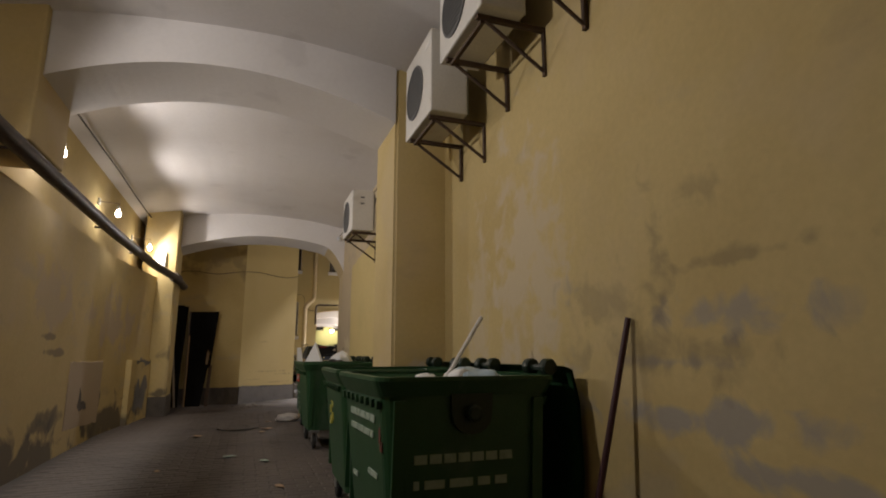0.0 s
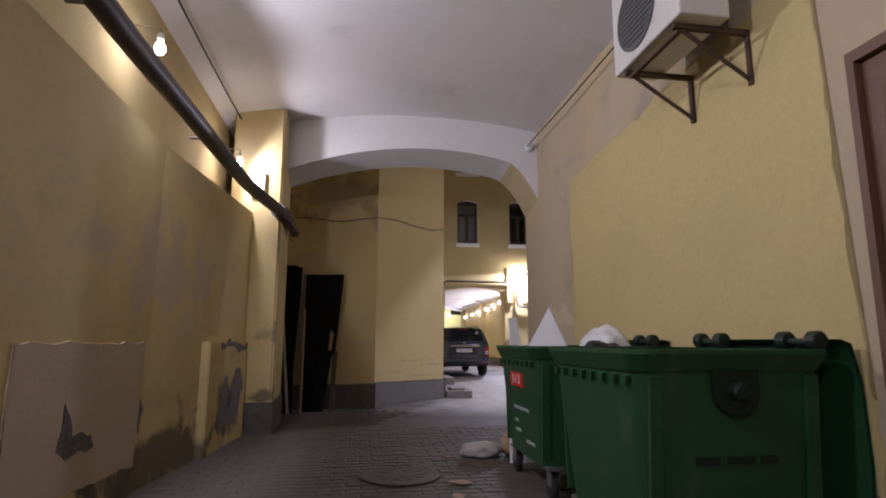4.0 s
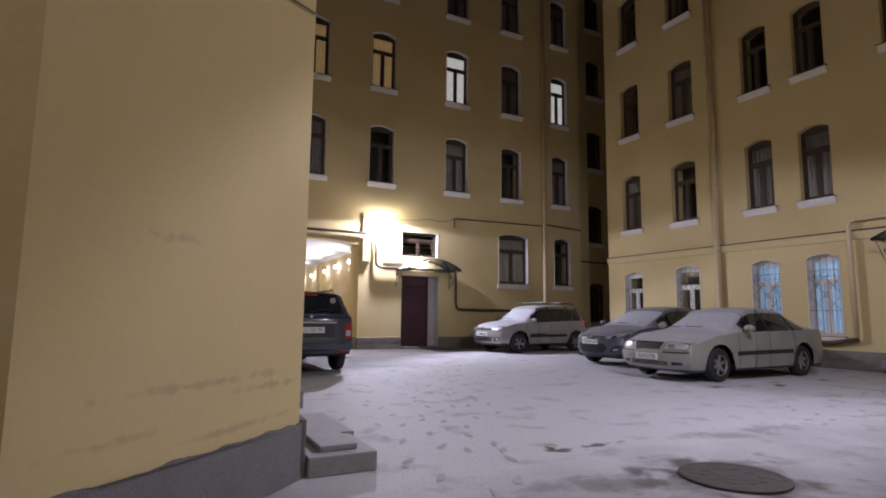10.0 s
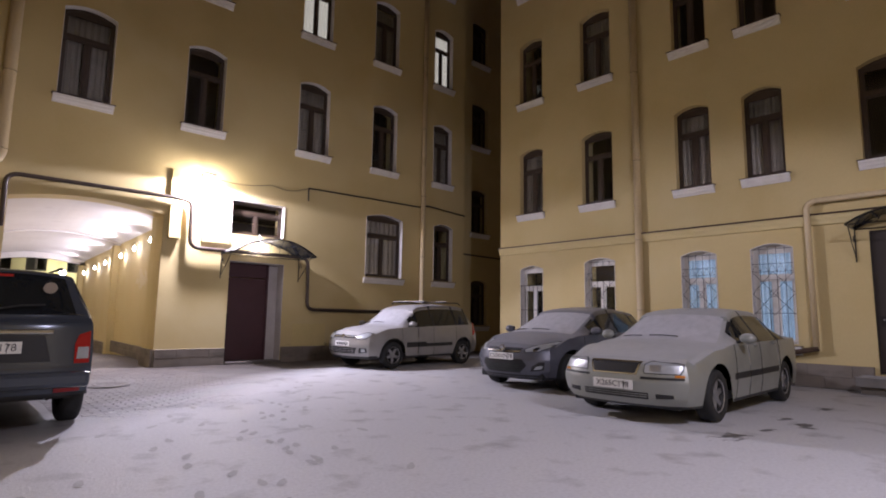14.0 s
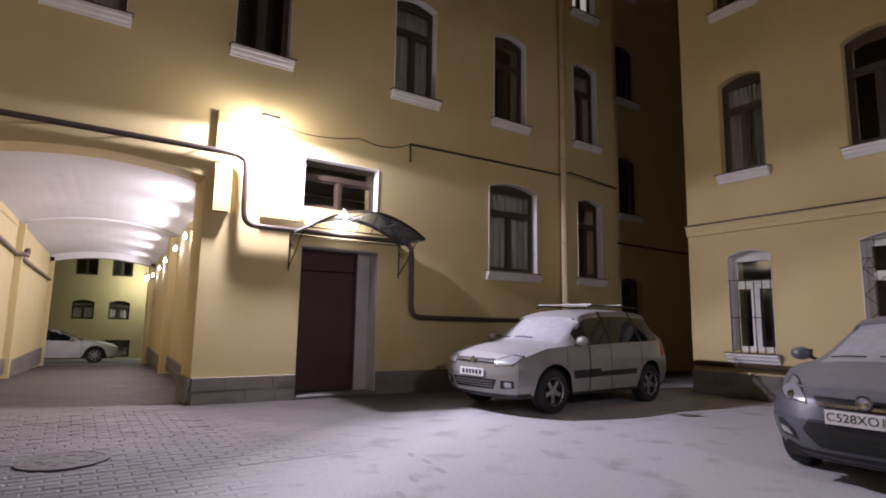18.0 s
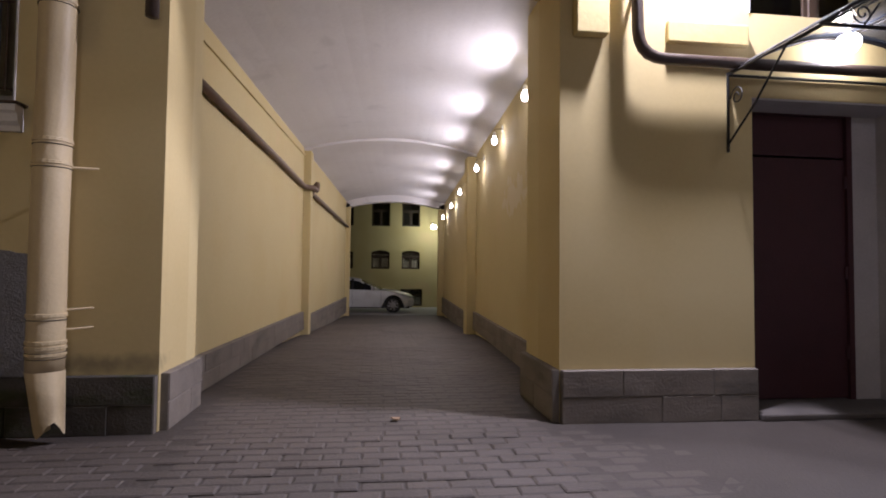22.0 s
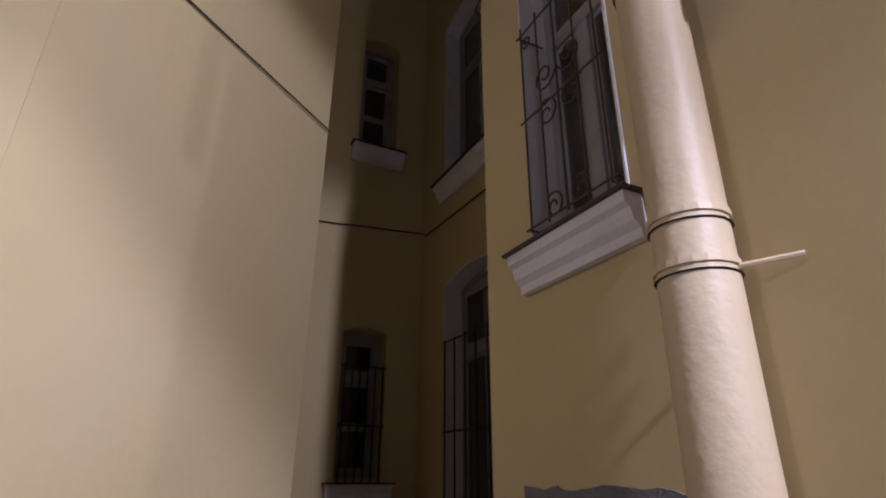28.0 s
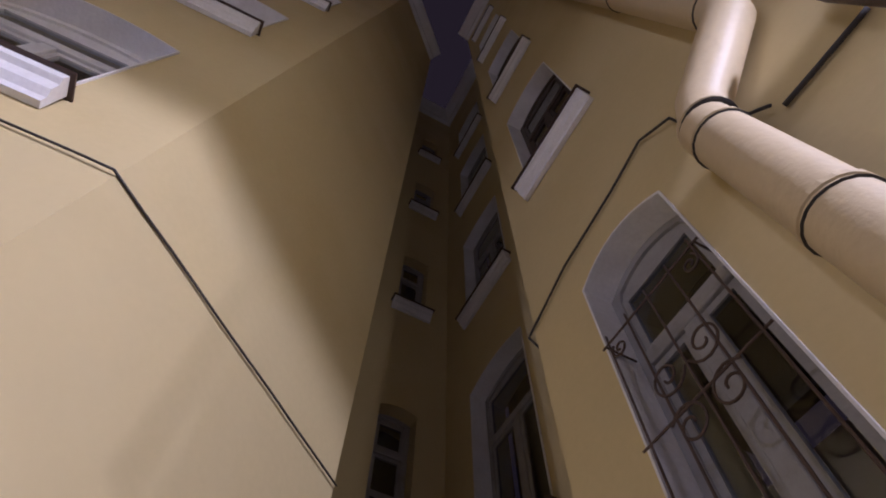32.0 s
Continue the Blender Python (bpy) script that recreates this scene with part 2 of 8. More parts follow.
# bare cement and scuffs on the passage's east wall, pinkish plaster and soot on its west wall; the last mark paints the
# mouth arch's shadow on the niche wall's top
for colour_, spot_, size_, how_ in (
        (GREY_COAT, (-2.9, -30.9, 0.98), (0.3, 0.95, 0.10), 0.85), (GREY_COAT, (-2.9, -31.1, 1.42), (0.3, 0.5, 0.13), 0.7), (GREY_COAT, (-2.9, -31.4, 0.82), (0.3, 0.45, 0.08), 0.8), (GREY_COAT, (-2.9, -30.7, 1.22), (0.3, 0.5, 0.05), 0.6), (SOOT_AND_SHADE, (-2.9, -30.6, 1.25), (0.3, 0.9, 0.16), 0.35), (SOOT_AND_SHADE, (-2.9, -31.2, 1.65), (0.3, 0.5, 0.05), 0.35),
        ((0.56, 0.475, 0.34), (-2.9, -29.2, 1.9), (0.3, 0.75, 1.3), 0.75), ((0.56, 0.475, 0.34), (-2.9, -28.4, 1.5), (0.3, 0.35, 1.2), 0.6), (SOOT_AND_SHADE, (-2.9, -30.65, 1.80), (0.3, 0.12, 0.35), 0.35), ((0.52, 0.49, 0.46), (-3.25, -27.3, 1.05), (0.3, 0.3, 0.30), 0.9), (SOOT_AND_SHADE, (-2.9, -30.2, 1.55), (0.3, 0.5, 0.25), 0.28), (SOOT_AND_SHADE, (-2.9, -31.0, 1.98), (0.3, 0.3, 0.10), 0.25),
        (PINK_COAT, (-6.94, -22.1, 1.75), (0.3, 1.5, 0.62), 0.9), (PINK_COAT, (-6.94, -25.2, 1.9), (0.3, 0.9, 0.5), 0.7), (PINK_COAT, (-6.94, -28.2, 1.4), (0.3, 1.4, 0.7), 0.7),
        (SOOT_AND_SHADE, (-6.9, -26.5, 0.10), (0.4, 3.5, 0.42), 0.85), (SOOT_AND_SHADE, (-6.9, -21.5, 0.12), (0.4, 2.2, 0.50), 0.85), (SOOT_AND_SHADE, (-6.9, -23.0, 0.5), (0.4, 0.8, 0.25), 0.7), (SOOT_AND_SHADE, (-6.9, -20.6, 0.55), (0.4, 0.5, 0.30), 0.75),
        (SOOT_AND_SHADE, (-6.94, -25.2, 1.46), (0.3, 0.40, 0.05), 0.6), (SOOT_AND_SHADE, (-6.94, -24.9, 1.28), (0.3, 0.45, 0.05), 0.55), (SOOT_AND_SHADE, (-6.94, -25.0, 0.47), (0.3, 0.8, 0.16), 0.7), (SOOT_AND_SHADE, (-6.68, -20.5, 0.35), (0.4, 0.35, 0.30), 0.7), (SOOT_AND_SHADE, (-6.29, -19.8, 1.25), (0.3, 0.10, 0.25), 0.6), (SOOT_AND_SHADE, (-6.5, -19.86, 0.46), (0.4, 0.3, 0.16), 0.8), (SOOT_AND_SHADE, (-6.36, -19.3, 0.95), (0.3, 0.14, 0.35), 0.45), (SOOT_AND_SHADE, (-5.6, -17.2, 3.9), (1.6, 0.3, 0.6), 0.35)):
    smear(plaster_p1, colour_, spot_, size_, how_, 5.0 if spot_[0] > -3 else 2.5, 0.18 if spot_[0] > -3 else 0.12)
plaster_p2 = layered(material("passage_yellow_plaster", (0.60, 0.497, 0.25), 0.82, spots=(0.56, 0.43, 0.185), scale=0.9, fine=30, vary=0.05, bump=0.05), (0.62, 0.465, 0.25), 0.6, 0.68, 0.7, 0.6, seed=2.0)
panel_yellow = material("repainted_plaster", (0.60, 0.48, 0.215), 0.8, spots=(0.51, 0.42, 0.185), scale=1.4, fine=26, bump=0.14)
beige_plaster = layered(layered(material("bare_beige_plaster", (0.53, 0.435, 0.295), 0.88, spots=(0.45, 0.36, 0.235), scale=0.9, fine=26, vary=0.07, bump=0.16), (0.34, 0.30, 0.26), 0.58, 0.72, 1.2, 0.6, (1, 1, 1.5), seed=8.0), (0.56, 0.44, 0.24), 0.55, 0.62, 0.5, 0.6, seed=1.0)
for colour_, spot_, size_, how_ in (((0.36, 0.30, 0.235), (-2.75, -21.1, 1.85), (0.3, 0.40, 0.65), 0.6), ((0.38, 0.32, 0.26), (-2.75, -20.6, 1.1), (0.3, 0.5, 0.25), 0.4), ((0.60, 0.52, 0.35), (-2.75, -20.85, 1.50), (0.3, 0.42, 0.18), 0.9), ((0.10, 0.09, 0.08), (-2.75, -20.3, 1.38), (0.3, 0.35, 0.05), 0.5)):
    smear(beige_plaster, colour_, spot_, size_, how_, 3.0, 0.08 if how_ > 0.8 else 0.28)
lilac_plaster = material("greyish_pink_plaster", (0.46, 0.365, 0.255), 0.88, spots=(0.40, 0.31, 0.20), scale=1.6, fine=30, vary=0.06, bump=0.14)
vault_white = layered(material("whitewashed_vault", (0.68, 0.66, 0.66), 0.85, spots=(0.58, 0.55, 0.54), scale=0.9, fine=22, vary=0.05, bump=0.14), (0.5, 0.48, 0.48), 0.62, 0.7, 1.6, 0.4, seed=5.0)
for spot_, size_ in (((-4.2, -16.45, 0.80), (1.0, 1.0, 0.035)), ((-3.7, -15.95, 0.72), (0.5, 0.5, 0.03)), ((-4.6, -16.9, 0.60), (0.4, 0.4, 0.03)), ((-4.0, -16.3, 0.50), (0.9, 0.9, 0.03)), ((-4.3, -16.6, 1.6), (0.3, 0.3, 0.05))):
    smear(plaster, (0.30, 0.235, 0.14), spot_, size_, 0.45, 9.0, 0.25)
for spot_, size_ in (((-1.6, -2.05, 0.48), (0.5, 0.3, 0.10)), ((-2.4, -2.05, 0.45), (0.6, 0.3, 0.10)), ((5.6, -2.05, 0.44), (1.0, 0.3, 0.05))):
    smear(plaster, (0.10, 0.085, 0.06), spot_, size_, 0.6, 4.0, 0.25)
for spot_, size_, how_ in (((2.02, 0.9, 2.15), (0.3, 0.9, 0.30), 0.7), ((1.97, -0.15, 1.48), (0.3, 0.2, 0.22), 0.8)):
    smear(plaster_p2, (0.66, 0.58, 0.42), spot_, size_, how_, 4.0, 0.08)
plinth_stone = varied(layered(material("limestone_plinth", (0.20, 0.172, 0.143), 0.85, spots=(0.12, 0.10, 0.082), scale=3.0, fine=50, vary=0.14, bump=0.3), (0.10, 0.09, 0.075), 0.56, 0.72, 1.4, 0.7, (1, 1, 4), seed=3.0), 0.10)
mortar = material("plinth_mortar", (0.17, 0.15, 0.125), 0.9, scale=8, fine=80)
plinth_dark = varied(layered(material("sooty_plinth_stone", (0.085, 0.075, 0.062), 0.88, spots=(0.03, 0.027, 0.022), scale=3.5, fine=50, vary=0.2, bump=0.4), (0.045, 0.052, 0.022), 0.52, 0.66, 2.6, 0.8, (1, 1, 2.5), seed=6.0), 0.12)
grey_render = layered(material("grey_render", (0.18, 0.172, 0.168), 0.9, spots=(0.125, 0.12, 0.118), scale=3.5, fine=70, vary=0.25, bump=0.7), (0.2, 0.19, 0.185), 0.55, 0.7, 6.0, 0.5)
black_dirt = material("crumbled_plaster", (0.11, 0.095, 0.08), 0.95, spots=(0.05, 0.045, 0.04), scale=7, fine=60, vary=0.3, bump=0.8)
white_trim = material("white_moulding", (0.74, 0.72, 0.70), 0.75, spots=(0.6, 0.57, 0.53), scale=5, fine=50, bump=0.15)
white_paint = material("white_frame_paint", (0.70, 0.68, 0.65), 0.55, spots=(0.5, 0.47, 0.42), scale=6, fine=60, bump=0.1)
brown_frame = material("brown_frame_paint", (0.055, 0.036, 0.024), 0.5, scale=5, fine=70, bump=0.1)
brown_pipe = layered(material("brown_pipe_paint", (0.060, 0.040, 0.030), 0.45, spots=(0.035, 0.024, 0.02), scale=4, fine=60, bump=0.2), (0.12, 0.08, 0.05), 0.6, 0.7, 5.0, 0.5)
flashing = material("brown_metal_flashing", (0.06, 0.035, 0.025), 0.45, 0.3, scale=6, fine=60, bump=0.1)
pipe_cream = layered(material("cream_painted_zinc", (0.62, 0.50, 0.30), 0.5, spots=(0.54, 0.42, 0.24), scale=2.2, fine=30, vary=0.06, bump=0.25), (0.40, 0.30, 0.17), 0.62, 0.7, 3.0, 0.6, (1, 1, 0.4), seed=7.0)
wire_dark = material("dark_wire", (0.03, 0.025, 0.022), 0.6, scale=9, fine=90, bump=0)
black_iron = material("black_wrought_iron", (0.02, 0.018, 0.018), 0.45, 0.4, scale=9, fine=90, bump=0.1)
rusty_iron = material("rusty_bracket_iron", (0.09, 0.055, 0.035), 0.75, 0.2, spots=(0.04, 0.028, 0.022), scale=9, fine=90, bump=0.3)
maroon_steel = material("maroon_steel_door", (0.058, 0.017, 0.022), 0.55, 0.0, spots=(0.04, 0.012, 0.016), scale=3, fine=60, bump=0.12)
black_steel = material("black_brown_steel_door", (0.028, 0.020, 0.018), 0.5, 0.0, scale=3, fine=60, bump=0.12)
door_wood = layered(material("brown_painted_door_wood", (0.17, 0.085, 0.05), 0.5, spots=(0.11, 0.055, 0.035), scale=3, fine=50, bump=0.25), (0.26, 0.17, 0.11), 0.6, 0.72, 6.0, 0.5, (6, 6, 0.5))
plank_black = layered(material("charred_boards", (0.006, 0.0055, 0.0055), 0.9, spots=(0.011, 0.009, 0.008), scale=4, fine=60, bump=0.3, spec=0.15), (0.016, 0.012, 0.010), 0.62, 0.75, 5.0, 0.5, (8, 8, 0.6))
raw_wood = material("raw_timber", (0.34, 0.23, 0.13), 0.75, spots=(0.2, 0.13, 0.07), scale=8, fine=60, bump=0.3)
grey_wood = material("weathered_timber", (0.15, 0.125, 0.105), 0.8, spots=(0.09, 0.075, 0.065), scale=8, fine=60, bump=0.3)
pale_lath = material("pale_weathered_timber", (0.36, 0.33, 0.29), 0.85, spots=(0.24, 0.215, 0.185), scale=8, fine=60, bump=0.3)
concrete = dusted(material("concrete_slab", (0.24, 0.23, 0.22), 0.9, scale=5, fine=60, bump=0.4), 0.9)
cast_iron = material("cast_iron_cover", (0.085, 0.072, 0.062), 0.7, 0.2, scale=9, fine=70, bump=0.5)
bin_green = layered(material("green_bin_plastic", (0.022, 0.082, 0.032), 0.42, spots=(0.016, 0.06, 0.025), scale=3, fine=50, vary=0.1, bump=0.15), (0.10, 0.14, 0.10), 0.60, 0.74, 4.0, 0.5, (1, 1, 0.5), seed=6.0)
bin_dark = material("dark_bin_plastic", (0.008, 0.022, 0.011), 0.5, scale=3, fine=50, bump=0.1)
rubber = material("black_rubber", (0.018, 0.018, 0.018), 0.75, scale=9, fine=60, bump=0.3)
steel_grey = material("galvanised_steel", (0.35, 0.35, 0.35), 0.45, 0.8, scale=7, fine=60, bump=0.1)
ac_white = layered(material("air_conditioner_case", (0.66, 0.64, 0.60), 0.5, spots=(0.55, 0.52, 0.47), scale=3, fine=50, bump=0.06), (0.40, 0.36, 0.30), 0.6, 0.72, 3.0, 0.5)
ac_dark = material("air_conditioner_grille", (0.10, 0.10, 0.10), 0.6, scale=4, fine=60, bump=0.05)
poly_film = material("pale_polythene", (0.74, 0.76, 0.78), 0.35, spots=(0.62, 0.64, 0.66), scale=5, fine=40, bump=0.3)
blue_film = material("pale_blue_polythene", (0.45, 0.58, 0.68), 0.35, scale=5, fine=40, bump=0.3)
styrofoam = material("white_foam_board", (0.80, 0.80, 0.80), 0.7, spots=(0.74, 0.74, 0.74), scale=4, fine=80, vary=0.04, bump=0.1)
cardboard = material("brown_cardboard", (0.33, 0.22, 0.13), 0.85, scale=6, fine=50, bump=0.2)
cloth_dirty = material("dirty_pale_sacking", (0.42, 0.39, 0.36), 0.85, spots=(0.2, 0.17, 0.14), scale=9, fine=50, vary=0.2, bump=0.5)
black_bag = material("black_refuse_bag", (0.012, 0.012, 0.013), 0.35, scale=9, fine=40, bump=0.5)
paper_white = material("white_paper", (0.78, 0.77, 0.74), 0.8, scale=4, fine=60, vary=0.03, bump=0.1)
faded_red = material("faded_red_print", (0.16, 0.045, 0.03), 0.6, spots=(0.03, 0.06, 0.03), scale=20, fine=80, bump=0)
aged_paper = material("yellowed_paper", (0.58, 0.50, 0.32), 0.85, spots=(0.46, 0.38, 0.24), scale=9, fine=60, vary=0.06, bump=0.1)
red_label = material("red_sticker", (0.55, 0.03, 0.02), 0.5, scale=6, fine=60, bump=0.05)
print_dark = material("dark_print", (0.03, 0.03, 0.035), 0.6, scale=6, fine=60, bump=0)
print_pale = material("pale_print", (0.34, 0.42, 0.34), 0.6, spots=(0.10, 0.18, 0.11), scale=20, fine=80, bump=0)
print_yellow = material("yellow_print", (0.55, 0.50, 0.08), 0.6, spots=(0.2, 0.25, 0.05), scale=20, fine=80, bump=0)
blue_label = material("blue_sticker", (0.03, 0.30, 0.75), 0.4, scale=6, fine=60, bump=0)
# near-black: the rooms' lack of light is put into this colour
dark_room = material("room_darkness_paint", (0.030, 0.024, 0.02), 0.9, scale=1.5, fine=10, bump=0)
curtain = material("pale_curtain", (0.32, 0.27, 0.22), 0.9, spots=(0.2, 0.16, 0.13), scale=6, fine=20, bump=0.2)
warm_curtain = material("warm_lit_curtain", (0.6, 0.42, 0.2), 0.9, scale=4, fine=20, bump=0, emit=(1.0, 0.62, 0.22), strength=0.16)
white_curtain = material("white_lit_curtain", (0.7, 0.7, 0.62), 0.9, scale=4, fine=20, bump=0, emit=(1.0, 0.92, 0.72), strength=0.45)
blue_blind = material("blue_lit_blind", (0.5, 0.62, 0.7), 0.9, scale=4, fine=20, bump=0, emit=(0.48, 0.68, 0.86), strength=0.22)
bulb_white = material("lit_bulb", (1, 0.95, 0.9), 0.4, bump=0, emit=(1.0, 0.95, 0.9), strength=50)
flood_white = material("lit_floodlight", (1, 1, 1), 0.4, bump=0, emit=(1.0, 0.92, 0.80), strength=60)
# greyer copy of the white frame paint, for alley and scroll-grille windows
grey_frame = material("grey_frame_paint", (0.30, 0.285, 0.27), 0.6, spots=(0.18, 0.165, 0.15), scale=6, fine=60, bump=0.1)
reveal_grey = material("greyish_reveal_paint", (0.45, 0.425, 0.415), 0.8, spots=(0.34, 0.31, 0.30), scale=3, fine=40, bump=0.1)
conduit_brown = material("faded_brown_conduit", (0.17, 0.11, 0.075), 0.6, spots=(0.11, 0.07, 0.05), scale=4, fine=60, bump=0.1)
porcelain = material("porcelain_holder", (0.7, 0.68, 0.62), 0.4, scale=5, fine=50, bump=0)
poly_roof = material("smoked_polycarbonate", (0.035, 0.04, 0.05), 0.12, scale=4, fine=30, bump=0.03)

glass = bpy.data.materials.new("window_glass")
glass.use_nodes = True
g = bsdf(glass)
g.inputs["Base Color"].default_value, g.inputs["Roughness"].default_value = (0.75, 0.78, 0.78, 1), 0.02
g.inputs["Transmission Weight"].default_value, g.inputs["IOR"].default_value = 1.0, 1.45

def ground_material(name="setts_and_snow", base=(0.060, 0.048, 0.040), spots=(0.036, 0.028, 0.023), fine=45):
    """Wet setts in the passages; thin trodden snow, with bare scuffs, out in the yard."""
    m = material(name, base, 0.72, spots=spots, scale=1.1, fine=fine, vary=0.25, bump=0.5, stain=0.8)
    n, t = m.node_tree.nodes, m.node_tree.links
    p = bsdf(m)
    old = p.inputs["Base Color"].links[0].from_socket
    geo, split = n.new("ShaderNodeNewGeometry"), n.new("ShaderNodeSeparateXYZ")
    t.new(geo.outputs["Position"], split.inputs["Vector"])

    def noise_at(scale, detail, stretch=(1, 1, 1)):
        move, tex = n.new("ShaderNodeMapping"), n.new("ShaderNodeTexNoise")
        move.inputs["Scale"].default_value = stretch
        tex.inputs["Scale"].default_value, tex.inputs["Detail"].default_value = scale, detail
        t.new(geo.outputs["Position"], move.inputs["Vector"])
        t.new(move.outputs["Vector"], tex.inputs["Vector"])
        return tex.outputs["Fac"]

    def math_(op, a, b, clamp=False):
        k = n.new("ShaderNodeMath")
        k.operation, k.use_clamp = op, clamp
        for i, v in enumerate((a, b)):
            if isinstance(v, (int, float)):
                k.inputs[i].default_value = v
            else:
                t.new(v, k.inputs[i])
        return k.outputs["Value"]

    def ramp(v, a, b, lo=0.0, hi=1.0):
        r = n.new("ShaderNodeMapRange")
        for key, val in (("From Min", a), ("From Max", b), ("To Min", lo), ("To Max", hi)):
            r.inputs[key].default_value = val
        t.new(v, r.inputs["Value"])
        return r.outputs["Result"]

    wobble = math_("MULTIPLY", math_("SUBTRACT", noise_at(0.6, 5), 0.5), 3.0)
    y = math_("ADD", split.outputs["Y"], wobble)
    x = math_("ADD", split.outputs["X"], wobble)
    yard = math_("MULTIPLY", ramp(y, -18.6, -16.0), ramp(y, -2.6, -4.6))
    yard = math_("MULTIPLY", yard, ramp(x, -5.0, -3.6))
    worn = ramp(math_("SUBTRACT", math_("MULTIPLY", x, 0.8), math_("ADD", y, 7.0)), -0.3, 1.6, 0.08, 1.0)
    cover = math_("MULTIPLY", yard, worn)
    far_yard = math_("MULTIPLY", ramp(y, 13.0, 15.0), 0.7)
    cover = math_("MAXIMUM", cover, far_yard)
    scuffs = ramp(noise_at(2.2, 8), 0.55, 0.75, 0.0, 0.45)
    cover = math_("MULTIPLY", cover, math_("SUBTRACT", 1.0, scuffs))
    cover = math_("MULTIPLY", cover, ramp(noise_at(30.0, 5), 0.2, 0.6, 0.82, 1.0), True)
    mix = n.new("ShaderNodeMix")
    mix.data_type = "RGBA"
    mix.inputs["B"].default_value = (0.57, 0.565, 0.58, 1)
    t.new(cover, mix.inputs["Factor"])
    t.new(old, mix.inputs["A"])
    t.new(mix.outputs["Result"], p.inputs["Base Color"])
    return m


setts = ground_material()
for spot_, size_, how_ in (((-0.45, -17.02, 0.0), (0.95, 0.72, 1.0), 0.9), ((-1.5, -16.75, 0.0), (0.9, 0.28, 1.0), 0.5), ((1.2, -16.0, 0.0), (1.2, 0.25, 1.0), 0.4)):
    smear(setts, (0.088, 0.072, 0.06), spot_, size_, how_, 3.0, 0.2)
for x_, y_, a_, b_ in ((4.33, -13.35, 0.34, 0.17), (5.67, -13.7, 0.25, 0.14), (5.0, -13.5, 0.2, 0.1), (6.0, -13.4, 0.2, 0.1), (7.4, -13.5, 0.25, 0.1), (-0.9, -15.8, 0.6, 0.08)):
    smear(setts, (0.045, 0.04, 0.036), (x_, y_, 0.0), (a_, b_, 1.0), 0.85, 7.0, 0.15)

# ---- building tools ----
def part(name, bm, mat, parent=None, label="", smooth=False, kind=""):
    """Links a bmesh as one mesh object, under a thing or a part."""
    bmesh.ops.recalc_face_normals(bm, faces=bm.faces)
    me = bpy.data.meshes.new(name)
    bm.to_mesh(me)
    bm.free()
    if smooth:
        for f in me.polygons:
            f.use_smooth = True
    for one in mat if isinstance(mat, (list, tuple)) else (mat,):
        me.materials.append(one)
    ob = new(name, me)
    if parent:
        ob.parent = parent
    if label:
        ob["label"] = label
    if kind:
        ob["kind"] = kind
    return ob


def thing(name, m, label, category, group="", kind=""):
    ob = new(name)
    ob.empty_display_size = 0.1
    ob.matrix_basis = m
    return tagged(ob, label, category, group, kind)


def box(bm, x0, y0, z0, x1, y1, z1, bevel=0.0):
    made = bmesh.ops.create_cube(bm, size=1.0, matrix=Matrix.Translation(((x0 + x1) / 2, (y0 + y1) / 2, (z0 + z1) / 2)) @ Matrix.Diagonal((abs(x1 - x0), abs(y1 - y0), abs(z1 - z0), 1)))
    if bevel:
        edges = list({e for v in made["verts"] for e in v.link_edges})
        bmesh.ops.bevel(bm, geom=edges, offset=bevel, segments=2, affect="EDGES", profile=0.5)
    return bm


def boxed(*args, bevel=0.0):
    return box(bmesh.new(), *args, bevel=bevel)


def prism(bm, pts, z0, z1):
    """An upright prism over a plan outline."""
    lo, hi = [bm.verts.new((x, y, z0)) for x, y in pts], [bm.verts.new((x, y, z1)) for x, y in pts]
    k = len(pts)
    for i in range(k):
        bm.faces.new((lo[i], lo[(i + 1) % k], hi[(i + 1) % k], hi[i]))
    bm.faces.new(hi), bm.faces.new(lo[::-1])
    return bm


def slab(bm, outline, place, depth):
    """A flat piece: an outline (u, w), laid out by place(u, w, d) from depth 0 to depth."""
    a, b = [bm.verts.new(place(u, w, 0.0)) for u, w in outline], [bm.verts.new(place(u, w, depth)) for u, w in outline]
    k = len(outline)
    for i in range(k):
        bm.faces.new((a[i], a[(i + 1) % k], b[(i + 1) % k], b[i]))
    bm.faces.new(b), bm.faces.new(a[::-1])
    return bm


def rounded(pts, r, steps=5):
    """A polyline with its corners rounded."""
    pts = [Vector(p) for p in pts]
    out = [pts[0]]
    for a, b, c in zip(pts, pts[1:], pts[2:]):
        u, v = (a - b), (c - b)
        k = min(r, u.length * 0.45, v.length * 0.45)
        p, q = b + u.normalized() * k, b + v.normalized() * k
        for i in range(steps + 1):
            s = i / steps
            out.append(p * (1 - s) ** 2 + b * 2 * s * (1 - s) + q * s * s)
    out.append(pts[-1])
    return out


